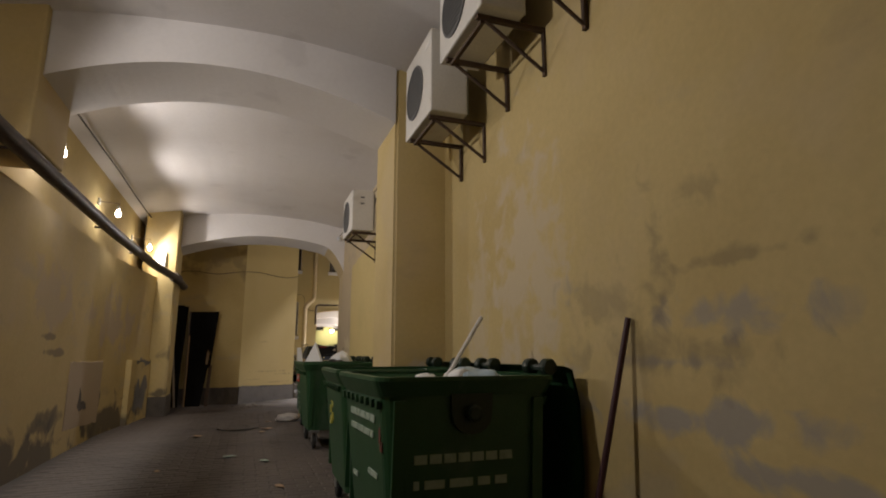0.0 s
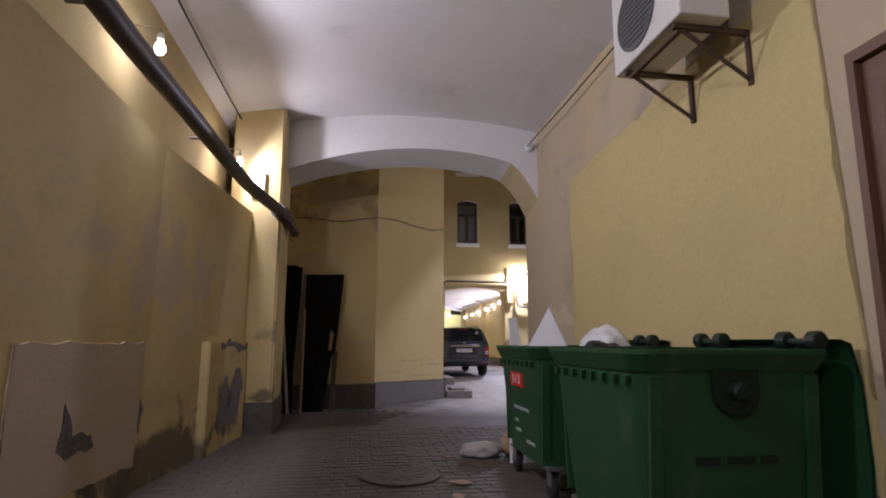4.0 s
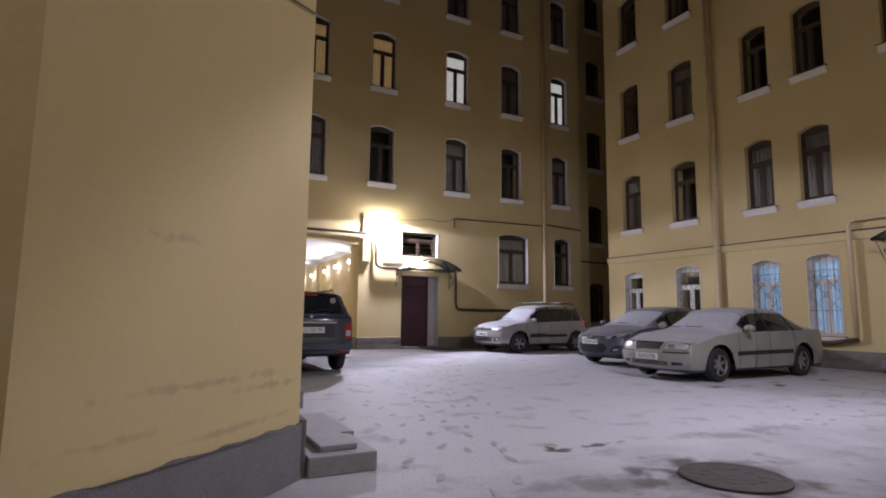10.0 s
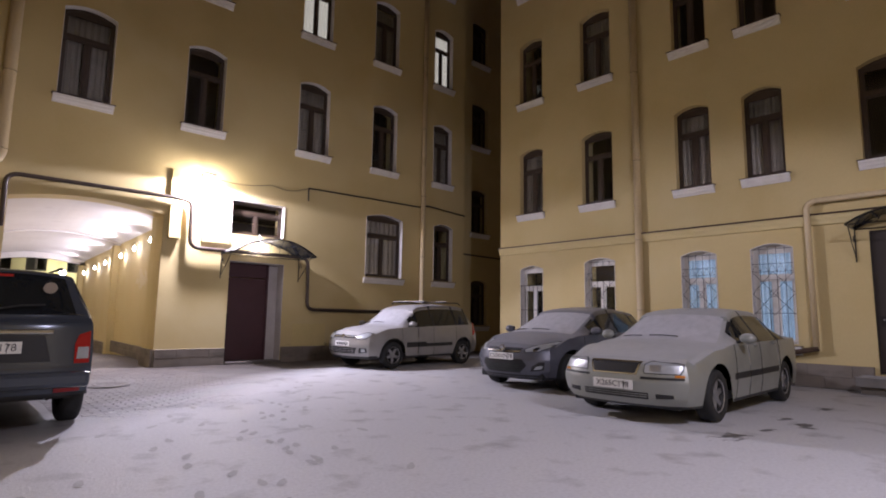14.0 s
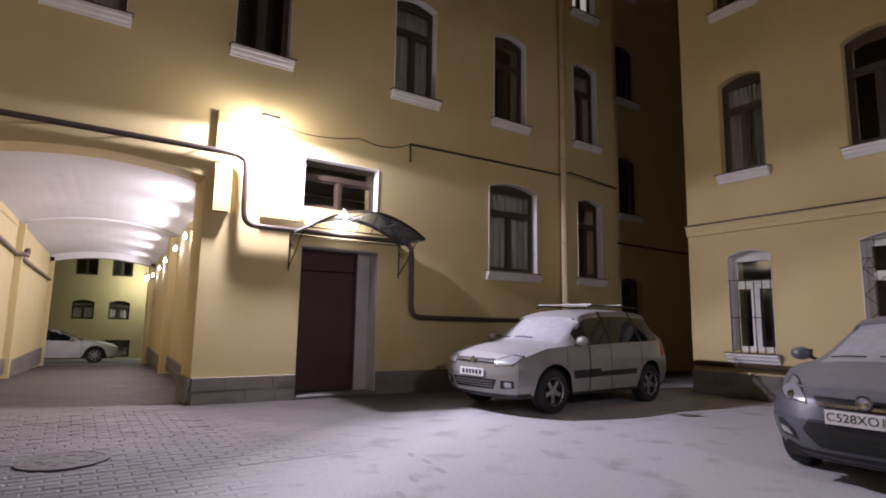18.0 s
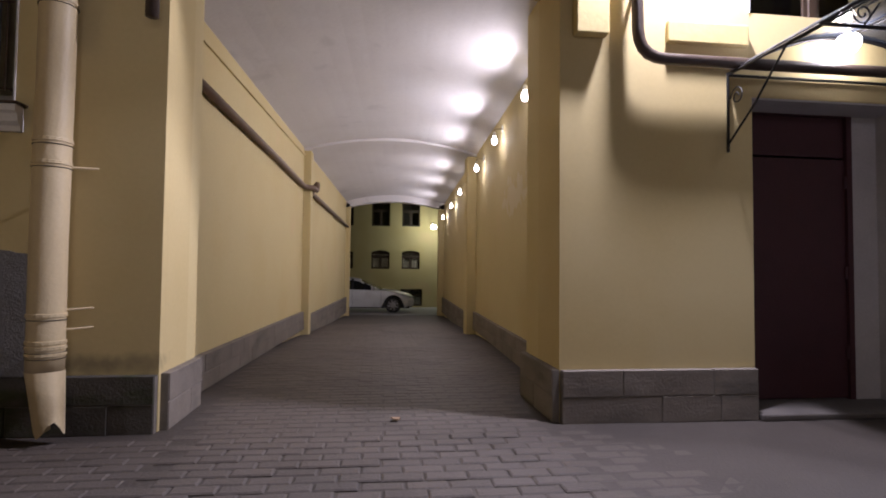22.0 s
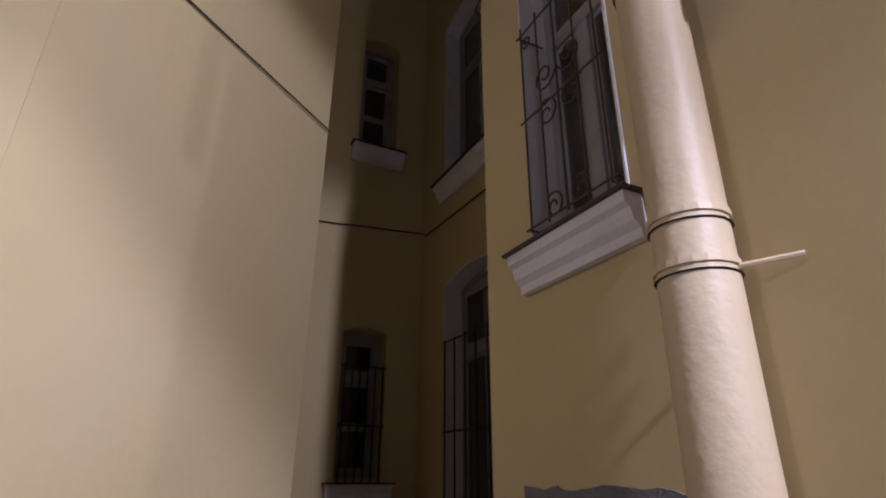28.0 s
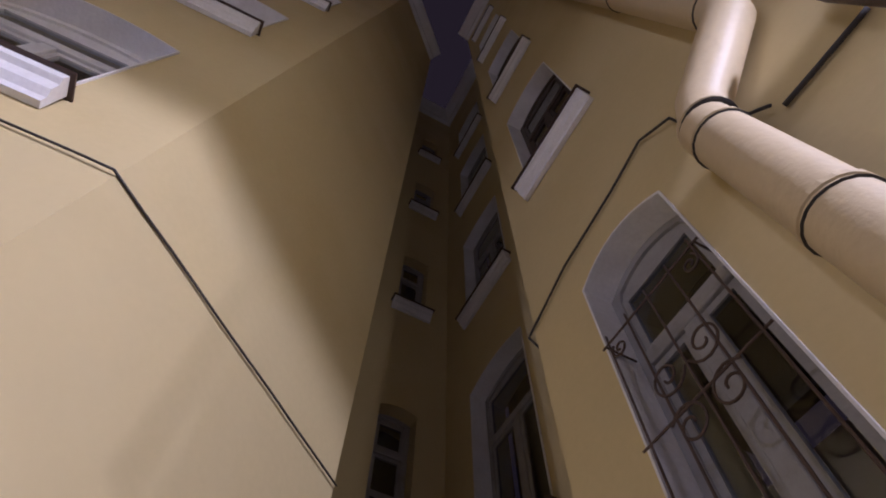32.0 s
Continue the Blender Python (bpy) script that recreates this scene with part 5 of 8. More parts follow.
part("base", lathe(bmesh.new(), [(0.001, 0.0), (0.15, 0.0), (0.155, 0.03), (0.12, 0.045), (0.001, 0.045)], turn_y, 24), brown_frame, lamp_round)
part("glass_dome", lathe(bmesh.new(), [(0.12, 0.04), (0.115, 0.07), (0.085, 0.11), (0.04, 0.13), (0.001, 0.135)], turn_y, 24), poly_film, lamp_round, "milky glass dome", smooth=True)

# ---- lamps along the passages ----
def wall_lamp(place, side, reach=0.3):
    """A bare bulb in a porcelain holder on the wall; side: +1 where the wall lies to the left."""
    root = thing("bulb_lamp", pose(*place), "bare lit bulb in a porcelain wall holder", "lamp", "lamps along the passage walls")
    wall = reach * -side
    part("bulb", lathe(bmesh.new(), [(0.001, -0.062), (0.03, -0.05), (0.042, -0.015), (0.034, 0.022), (0.018, 0.05), (0.016, 0.062)], seg=14), bulb_white, root, "glowing bulb", smooth=True).visible_shadow = False
    part("holder", lathe(bmesh.new(), [(0.022, 0.06), (0.028, 0.065), (0.028, 0.11), (0.012, 0.125)], seg=12), porcelain, root)
    part("arm", sweep(bmesh.new(), rounded([(0, 0, 0.12), (0, 0, 0.17), (wall * 0.9, 0, 0.18)], 0.03), 0.005, 6), conduit_brown, root)
    part("wall_rose", boxed(min(wall * 0.9, wall), -0.04, 0.13, max(wall * 0.9, wall), 0.04, 0.23, bevel=0.006), porcelain, root)
    return root


for place in P1_LAMPS:
    wall_lamp(place, 1, place[0] + 7.16)
for place in P2_LAMPS:
    wall_lamp(place, -1, p2_right(place[1]) - place[0])
yard_lamp = thing("yard_lamp", pose(3.48, 25.2, 3.62), "lit round lamp on the second yard's wall", "lamp")
part("globe", lathe(bmesh.new(), [(0.001, -0.16), (0.13, -0.10), (0.17, 0.0), (0.13, 0.10), (0.001, 0.15)], seg=16), bulb_white, yard_lamp, smooth=True).visible_shadow = False
part("arm", sweep(bmesh.new(), [(0, 0, 0.14), (0, 0.2, 0.3), (0, 1.6, 0.3)], 0.02, 8), black_iron, yard_lamp)

# ---- pipes, downpipes, cables ----
def pipe(name, pts, r, mat, label, category="pipe", bend=0.12, clamps=(), clamp_dir=(0, 1, 0), seg=12):
    root = thing(name, Matrix(), label, category)
    part("tube", sweep(bmesh.new(), rounded(pts, bend), r, seg), mat, root, smooth=True)
    for c in clamps:
        c, d = Vector(c), Vector(clamp_dir)
        part("clamp", sweep(bmesh.new(), [c - d * 0.02, c + d * (r + 0.10)], 0.014, 6), mat, root)
    return root


yA = -2.16
pipe("gas_pipe", [(-1.32, yA, 2.86), (-1.32, yA, 3.92), (1.86, yA, 3.92), (2.18, yA, 3.88), (2.20, yA, 2.78), (5.32, yA, 2.78), (5.35, yA, 1.38), (9.9, yA, 1.36)], 0.045, brown_pipe, "brown gas pipe bent round the archway and the porch",
     clamps=[(-0.4, yA, 3.92), (0.5, yA, 3.92), (1.5, yA, 3.92), (2.2, yA, 3.3), (5.33, yA, 2.1), (6.3, yA, 1.38), (7.6, yA, 1.37)], bend=0.22)
pipe("gas_pipe", [(10.40, -12.72, 0.72), (10.40, -12.70, 3.60), (10.40, -18.4, 3.60)], 0.055, pipe_cream, "cream-painted gas pipe on the wing", clamps=[(10.4, -12.7, 2.2), (10.4, -14.4, 3.6)], clamp_dir=(1, 0, 0), bend=0.2)
pipe("gas_pipe", [(10.38, -12.76, 0.74), (10.38, -12.2, 0.62), (10.38, -4.7, 0.60)], 0.05, rusty_iron, "brown pipe along the foot of the wing", clamps=[(10.38, -8, 0.6), (10.38, -5.5, 0.6)], clamp_dir=(1, 0, 0))
pipe("heating_pipe", [(-6.70, -37.5, 2.95), (-6.64, -24.0, 2.95), (-6.53, -20.9, 2.94), (-6.25, -19.8, 2.85), (-6.21, -18.95, 2.78)], 0.075, brown_pipe, "thick dark brown pipe along the passage wall",
     clamps=[(-6.67, -30, 2.95), (-6.655, -27.5, 2.95), (-6.645, -24.4, 2.95), (-6.58, -22.4, 2.945)], clamp_dir=(-1, 0, 0.0), bend=0.25)
root = thing("pipe_collar", Matrix(), "dark clamped joint of the thick pipe", "pipe joint")
part("collar", sweep(bmesh.new(), [(-6.32, -20.0, 2.875), (-6.26, -19.8, 2.85)], 0.100, 14), brown_pipe, root)
# brown conduit on the far passage's left wall
pipe("conduit", [(p2_left(-1.25) + 0.05, -1.25, 2.80), (p2_left(2.2) + 0.05, 2.2, 2.74), (p2_left(4.4) + 0.05, 4.4, 2.68), (p2_left(4.5) + 0.20, 4.52, 2.68), (p2_left(4.9) + 0.20, 4.94, 2.68), (p2_left(5.0) + 0.20, 5.0, 2.86), (p2_left(5.1) + 0.06, 5.15, 2.66), (p2_left(12.6) + 0.06, 12.6, 2.58)], 0.048, conduit_brown, "brown conduit along the far passage wall",
     clamps=[(p2_left(2.2) + 0.05, 2.2, 2.74), (p2_left(8) + 0.05, 8, 2.63)], clamp_dir=(-1, 0, 0), bend=0.08)
bm = bmesh.new()
slab(bm, [(-1.26, 3.24), (4.56, 3.30), (4.56, 3.335), (-1.26, 3.275)], lambda u, z, d: (p2_left(u) + d, u, z), 0.025)
tagged(part("moulding", bm, plaster_p2), "thin plaster moulding under the vault", "moulding", kind="structure")


def downpipe(path, r, label, bands, brackets, wall_dir, foot=True):
    root = thing("downpipe", Matrix(), label, "downpipe")
    part("tube", sweep(bmesh.new(), path, r, 20), pipe_cream, root, smooth=True)
    for z in bands:
        # the ring sits where the pipe passes that height
        for a, b in zip(path, path[1:]):
            if min(a[2], b[2]) <= z <= max(a[2], b[2]) and a[2] != b[2]:
                s = (z - a[2]) / (b[2] - a[2])
                c = Vector(a).lerp(Vector(b), s)
                part("band", lathe(bmesh.new(), [(r - 0.004, -0.014), (r + 0.007, -0.010), (r + 0.007, 0.010), (r - 0.004, 0.014)], Matrix.Translation(c), 20), pipe_cream, root)
                part("wire", lathe(bmesh.new(), [(r - 0.002, -0.034), (r + 0.008, -0.030), (r - 0.002, -0.026)], Matrix.Translation(c), 20), wire_dark, root)
                break
    for c in brackets:
        c, d = Vector(c), Vector(wall_dir)
        part("bracket", sweep(bmesh.new(), [c, c + d], 0.008, 6), pipe_cream, root)
    return root


DPX, DPY = -1.90, -2.19
main_pipe = downpipe([(-1.45, -2.17, 18.8), (-1.45, -2.17, 4.32), (-1.48, -2.18, 4.20), (-1.83, DPY, 3.88), (DPX, DPY, 3.72), (DPX, DPY, 2.4), (DPX - 0.004, DPY - 0.004, 1.3), (DPX, DPY, 0.62), (DPX, DPY, 0.45)], 0.110, "cream-painted zinc downpipe with wired joints and a torn foot", (1.965, 1.815, 0.82, 0.645, 0.61, 0.57, 2.9, 3.6, 3.75, 4.4, 6.0, 8.0), [(DPX + 0.08, DPY + 0.02, 1.80), (DPX + 0.08, DPY + 0.02, 0.85), (DPX + 0.08, DPY + 0.02, 0.72)], (0.15, 0.10, 0.01))
bm = bmesh.new()
rows = []
for k in range(8):
    z = 0.46 - 0.05 * k
    ring = []
    for j in range(16):
        a = 2 * math.pi * j / 16
        r = 0.114 * (1 - 0.035 * k)
        dz = -0.05 * math.sin(a * 3 + 1) * (k / 7)
        ring.append(bm.verts.new((DPX + r * math.cos(a) + 0.012 * k, DPY - 0.012 * k + r * math.sin(a), z + dz)))
    rows.append(ring)
for a, b in zip(rows, rows[1:]):
    for j in range(16):
        if not (j in (3, 4, 9) and b in rows[5:]):
            bm.faces.new((a[j], a[(j + 1) % 16], b[(j + 1) % 16], b[j]))
part("torn_foot", bm, pipe_cream, main_pipe, "crumpled torn pipe end", smooth=True)
downpipe([(9.42, -2.16, 18.8), (9.42, -2.16, 0.5), (9.42, -2.30, 0.30)], 0.075, "cream-painted downpipe between the windows", (1.5, 3.2, 5.2, 7.5, 10), [(9.42, -2.1, 2.6), (9.42, -2.1, 6.0)], (0, 0.1, 0))
downpipe([(10.42, -9.15, 18.8), (10.42, -9.15, 0.5), (10.30, -9.15, 0.30)], 0.085, "cream-painted downpipe on the wing", (1.5, 3.2, 5.2, 7.5, 10), [(10.45, -9.15, 2.6), (10.45, -9.15, 6.0)], (0.1, 0, 0))


def cable(pts, r, label, sag=0.0, mat=None):
    out = []
    for a, b in zip(pts, pts[1:]):
        a, b = Vector(a), Vector(b)
        for i in range(10):
            s = i / 10
            out.append(a.lerp(b, s) + Vector((0, 0, -sag * 4 * s * (1 - s) + 0.006 * noise.noise((a.lerp(b, s)) * 3))))
    out.append(Vector(pts[-1]))
    return tagged(part("cable", sweep(bmesh.new(), out, r, 6), mat or wire_dark, smooth=True), label, "cable")


cable([(5.30, -2.06, 4.40), (5.29, -2.06, 4.76), (9.3, -2.07, 4.82), (9.55, -2.27, 4.86), (11.4, -2.07, 4.80)], 0.022, "black cable clipped along the front")
cable([(2.5, -2.06, 4.62), (4.2, -2.07, 4.66), (5.29, -2.06, 4.76)], 0.007, "thin slack wire to the floodlight", 0.12)
cable([(-1.7, -2.06, 3.62), (-1.33, -2.06, 3.60)], 0.012, "short dark cable behind the downpipe")
kx, ky = face_l.u.x, face_l.u.y
cable([(-6.3, -18.6, 2.72), (-6.58, -17.22, 3.30)], 0.010, "loose cable from the pipe", 0.05)
cable([(-6.58, -17.225, 3.31), (-6.416, -17.225, 3.385), (-6.113, -17.225, 3.398), (-5.735, -17.225, 3.348), (-5.488, -17.225, 3.354), (-5.18, -17.225, 3.414), (-4.95, -17.24, 3.44), (-4.54, -16.84, 3.497), (-4.18, -16.47, 3.472), (-3.77, -16.06, 3.474), (-3.43, -15.72, 3.58)], 0.007, "thin sagging cable across the niche and the splayed wall")
cable([(-3.40, -12.0, 3.75), (-3.2, -8.0, 3.62), (-3.08, -5.2, 3.56), (-3.03, -4.12, 3.50), (-4.23, -2.74, 3.54)], 0.006, "black cable along the west wall and round its corner")
cable([(-5.69, -2.6, 3.51), (-5.70, -2.39, 3.53), (-5.70, -1.38, 3.61), (-5.57, -1.36, 3.54), (-4.4, -1.36, 3.50), (-3.32, -1.37, 3.55), (-3.32, -2.06, 4.16), (-2.9, -2.06, 4.33), (-2.43, -2.06, 4.41), (-2.13, -2.06, 4.49), (-1.95, -2.08, 4.31), (-1.93, -2.08, 3.96), (-1.72, -2.08, 3.66)], 0.0075, "black cable looped through the alley and over the window")
cable([(11.44, -1.13, 3.62), (12.6, -1.13, 3.60), (18.0, -1.13, 3.55)], 0.03, "black cable in the recess")
cable([(-2.9, -19.9, 3.95), (-2.86, -24.0, 4.02), (-2.86, -27.0, 4.0)], 0.008, "thin wire under the vault", 0.03)
cable([(-6.9, -27.0, 4.16), (-6.9, -23.0, 4.18), (-6.88, -19.9, 4.15)], 0.012, "dark cable along the vault's edge", 0.02)

# ---- wall boxes, patches ----
tagged(part("meter_box", boxed(1.72, -2.14, 2.96, 1.98, -2.045, 3.72, bevel=0.01), panel_yellow), "narrow yellow-painted box beside the archway", "box")
tagged(part("wall_ledge", boxed(2.48, -2.10, 2.95, 3.16, -2.045, 3.12, bevel=0.01), panel_yellow), "yellow-painted ledge below the floodlight", "ledge")
tagged(part("vent_cover", boxed(1.72, -2.10, 3.98, 1.92, -2.045, 4.6, bevel=0.01), panel_yellow), "flat conduit box painted wall yellow", "conduit")
tagged(part("switch_box", boxed(-6.70, -19.92, 3.08, -6.52, -19.858, 3.40, bevel=0.008), white_trim), "small white box above the thick pipe", "box")
cam_box = thing("security_camera", pose(-2.86, -20.0, 3.95), "small white dome camera under the vault", "camera")
part("dome", lathe(bmesh.new(), [(0.001, -0.07), (0.045, -0.05), (0.06, 0.0), (0.06, 0.03), (0.001, 0.03)], seg=16), poly_film, cam_box, smooth=True)
part("mount", boxed(-0.03, -0.05, 0.0, 0.05, 0.05, 0.06, bevel=0.006), white_trim, cam_box)


def patch(face, outline, mat, label, proud=0.006, rough=0.04, seed=1, name="plaster_patch"):
    """A thin coat of other plaster with a ragged edge."""
    rnd = random.Random(seed)
    pts = []
    for (a, b), (c, d) in zip(outline, outline[1:] + outline[:1]):
        k = max(2, int(math.hypot(c - a, d - b) / 0.03))
        for i in range(k):
            s = i / k
            u, z = a + (c - a) * s, b + (d - b) * s
            du = sum(noise.noise(Vector((u * f, z * f, seed + 3.1))) / f for f in (5, 11, 25)) * rough * 12
            dz = sum(noise.noise(Vector((u * f, z * f, seed + 7.7))) / f for f in (5, 11, 25)) * rough * 12
            pts.append((u + du, z + dz))
    bm = bmesh.new()
    vs0, vs1 = [bm.verts.new(face.at(u, z, 0.0)) for u, z in pts], [bm.verts.new(face.at(u, z, proud)) for u, z in pts]
    for i in range(len(pts)):
        j = (i + 1) % len(pts)
        bm.faces.new((vs0[i], vs0[j], vs1[j], vs1[i]))
    bm.faces.new(vs1)
    bmesh.ops.triangulate(bm, faces=[f for f in bm.faces if len(f.verts) > 4])
    return tagged(part(name, bm, mat), label, "plaster", kind="structure")


patch(face_a, [(-3.02, 0.05), (-1.95, 0.05), (-1.95, 1.22), (-3.02, 1.24)], grey_render, "grey cement patch on the yellow wall", 0.008, 0.012, 3)
patch(face_a, [(5.0, 0.40), (6.0, 0.40), (6.0, 1.0), (5.0, 1.0)], panel_yellow, "repainted paler square on the front", 0.005, 0.006, 4)
patch(face_pr, [(1.92, 0.45), (1.89, 3.08), (3.77, 3.2), (5.57, 3.3), (5.67, 0.45)], panel_yellow, "repainted yellow coat on the passage wall", 0.008, 0.02, 5)
patch(face_pl, [(13.75, 0.30), (15.45, 0.22), (15.5, 1.15), (13.74, 1.16)], lilac_plaster, "square of pinkish newer plaster", 0.012, 0.008, 32)
patch(face_pl, [(14.25, 0.56), (14.4, 0.48), (14.75, 0.5), (14.7, 0.6), (14.42, 0.62), (14.32, 0.80)], black_dirt, "dark gouge where plaster fell off", 0.016, 0.02, 31)
face_low = Face(-6.73, -21.28, 0.11, 1.41)
for i, (f, u, z, w, h) in enumerate(((face_pl, 15.05, 0.45, 0.5, 0.35), (face_low, 0.30, 0.25, 0.45, 0.55), (face_low, 0.72, 0.30, 0.5, 0.58), (face_pl, 14.5, 0.25, 0.6, 0.25))):
    patch(f, [(u, z), (u + w * 0.8, z), (u + w, z + h * 0.7), (u + w * 0.4, z + h), (u + w * 0.15, z + h * 0.5)], grey_render, "bare grey cement where plaster fell off", 0.004, 0.06, 50 + i)
patch(face_low, [(0.35, 1.10), (1.38, 1.08), (1.38, 1.155), (0.8, 1.15), (0.35, 1.155)], grey_render, "grey cement along the low pier's top", 0.004, 0.03, 61)
patch(face_pr, [(7.95, 0.30), (18.6, 0.25), (18.6, 4.15), (7.95, 4.15)], plaster_p1, "yellow coat of paint on the passage wall", 0.006, 0.02, 60)
patch(face_k, [(0.02, 0.1), (1.8, 0.1), (1.8, 0.5), (0.9, 0.45), (0.02, 0.55)], grey_render, "grey render at the foot of the splay", 0.004, 0.04, 35)
# string course on the wing
for a, b in ((0.0, 4.5), (4.66, 14.0)):
    for nm, mat_, prof in (("string_course", plaster_p2, [(0.0, 3.12), (0.055, 3.13), (0.06, 3.20), (0.08, 3.24), (0.09, 3.33), (0.0, 3.34)]), ("course_flashing", flashing, [(0.0, 3.345), (0.11, 3.337), (0.115, 3.318), (0.12, 3.318), (0.118, 3.350), (0.0, 3.362)])):
        bm = bmesh.new()
        e0, e1 = [bm.verts.new(face_b.at(a, z, d)) for d, z in prof], [bm.verts.new(face_b.at(b, z, d)) for d, z in prof]
        for i in range(len(prof) - 1):
            bm.faces.new((e0[i], e0[i + 1], e1[i + 1], e1[i]))
        bm.faces.new(e0), bm.faces.new(e1[::-1])
        tagged(part(nm, bm, mat_), "pale yellow string course along the wing" if nm == "string_course" else "thin dark metal capping of the string course", "moulding", kind="structure")
for f, a, b in ((face_a, -3.28, 11.42), (face_b, 0, 14.2), (face_w, 0, w_len), (face_k, 0, 1.81), (face_r, -0.4, 1.86), (face_s, 0, 2.44)):
    bm = bmesh.new()
    prof = [(0.0, TOP - 0.55), (0.08, TOP - 0.5), (0.10, TOP - 0.3), (0.22, TOP - 0.2), (0.30, TOP - 0.1), (0.32, TOP + 0.02), (0.0, TOP + 0.04)]
    e0, e1 = [bm.verts.new(f.at(a, z, d)) for d, z in prof], [bm.verts.new(f.at(b, z, d)) for d, z in prof]
    for i in range(len(prof) - 1):
        bm.faces.new((e0[i], e0[i + 1], e1[i + 1], e1[i]))
    bm.faces.new(e0), bm.faces.new(e1[::-1])
    tagged(part("cornice", bm, white_trim), "dull plaster cornice under the eaves", "cornice", kind="structure")

# ---- refuse bins ----
def text_mesh(name, words, size, mat, parent, m, label=""):
    """Flat lettering: x to the right, z up, facing local -y."""
    curve = bpy.data.curves.new(name, "FONT")
    curve.body, curve.size, curve.extrude, curve.align_x, curve.align_y = words, size, 0.0012, "CENTER", "CENTER"
    tmp = bpy.data.objects.new(name, curve)
    scene.collection.objects.link(tmp)
    bpy.context.view_layer.update()
    me = bpy.data.meshes.new_from_object(tmp.evaluated_get(bpy.context.evaluated_depsgraph_get()))
    bpy.data.objects.remove(tmp)
    me.materials.clear()
    me.materials.append(mat)
    ob = new(name, me)
    ob.parent = parent
    ob.matrix_basis = m @ Matrix.Rotation(radians(90), 4, "X")
    if label:
        ob["label"] = label
    return ob


BW, BD, BH = 1.06, 1.14, 1.14


def bin_shell(bm, w0, d0, z0, w1, d1, z1, t=0.02, floor=0.25):
    """An open tapered box with rounded corners and wall thickness."""
    def ring(w, d, z, r=0.09, k=5):
        pts = []
        for cx, cy, a0 in ((w / 2 - r, d / 2 - r, 0), (-w / 2 + r, d / 2 - r, 90), (-w / 2 + r, -d / 2 + r, 180), (w / 2 - r, -d / 2 + r, 270)):
            for i in range(k + 1):
                a = radians(a0 + 90 * i / k)
                pts.append(bm.verts.new((cx + r * math.cos(a), cy + r * math.sin(a), z)))
        return pts

    rings = [ring(w0, d0, z0), ring(w0 + (w1 - w0) * 0.5, d0 + (d1 - d0) * 0.5, (z0 + z1) / 2), ring(w1, d1, z1), ring(w1 - 2 * t, d1 - 2 * t, z1), ring(w0 - 2 * t + 0.02, d0 - 2 * t + 0.02, z0 + floor)]
    for a, b in zip(rings, rings[1:]):
        for j in range(len(a)):
            bm.faces.new((a[j], a[(j + 1) % len(a)], b[(j + 1) % len(a)], b[j]))
    bm.faces.new(rings[0][::-1]), bm.faces.new(rings[-1])
    return bm


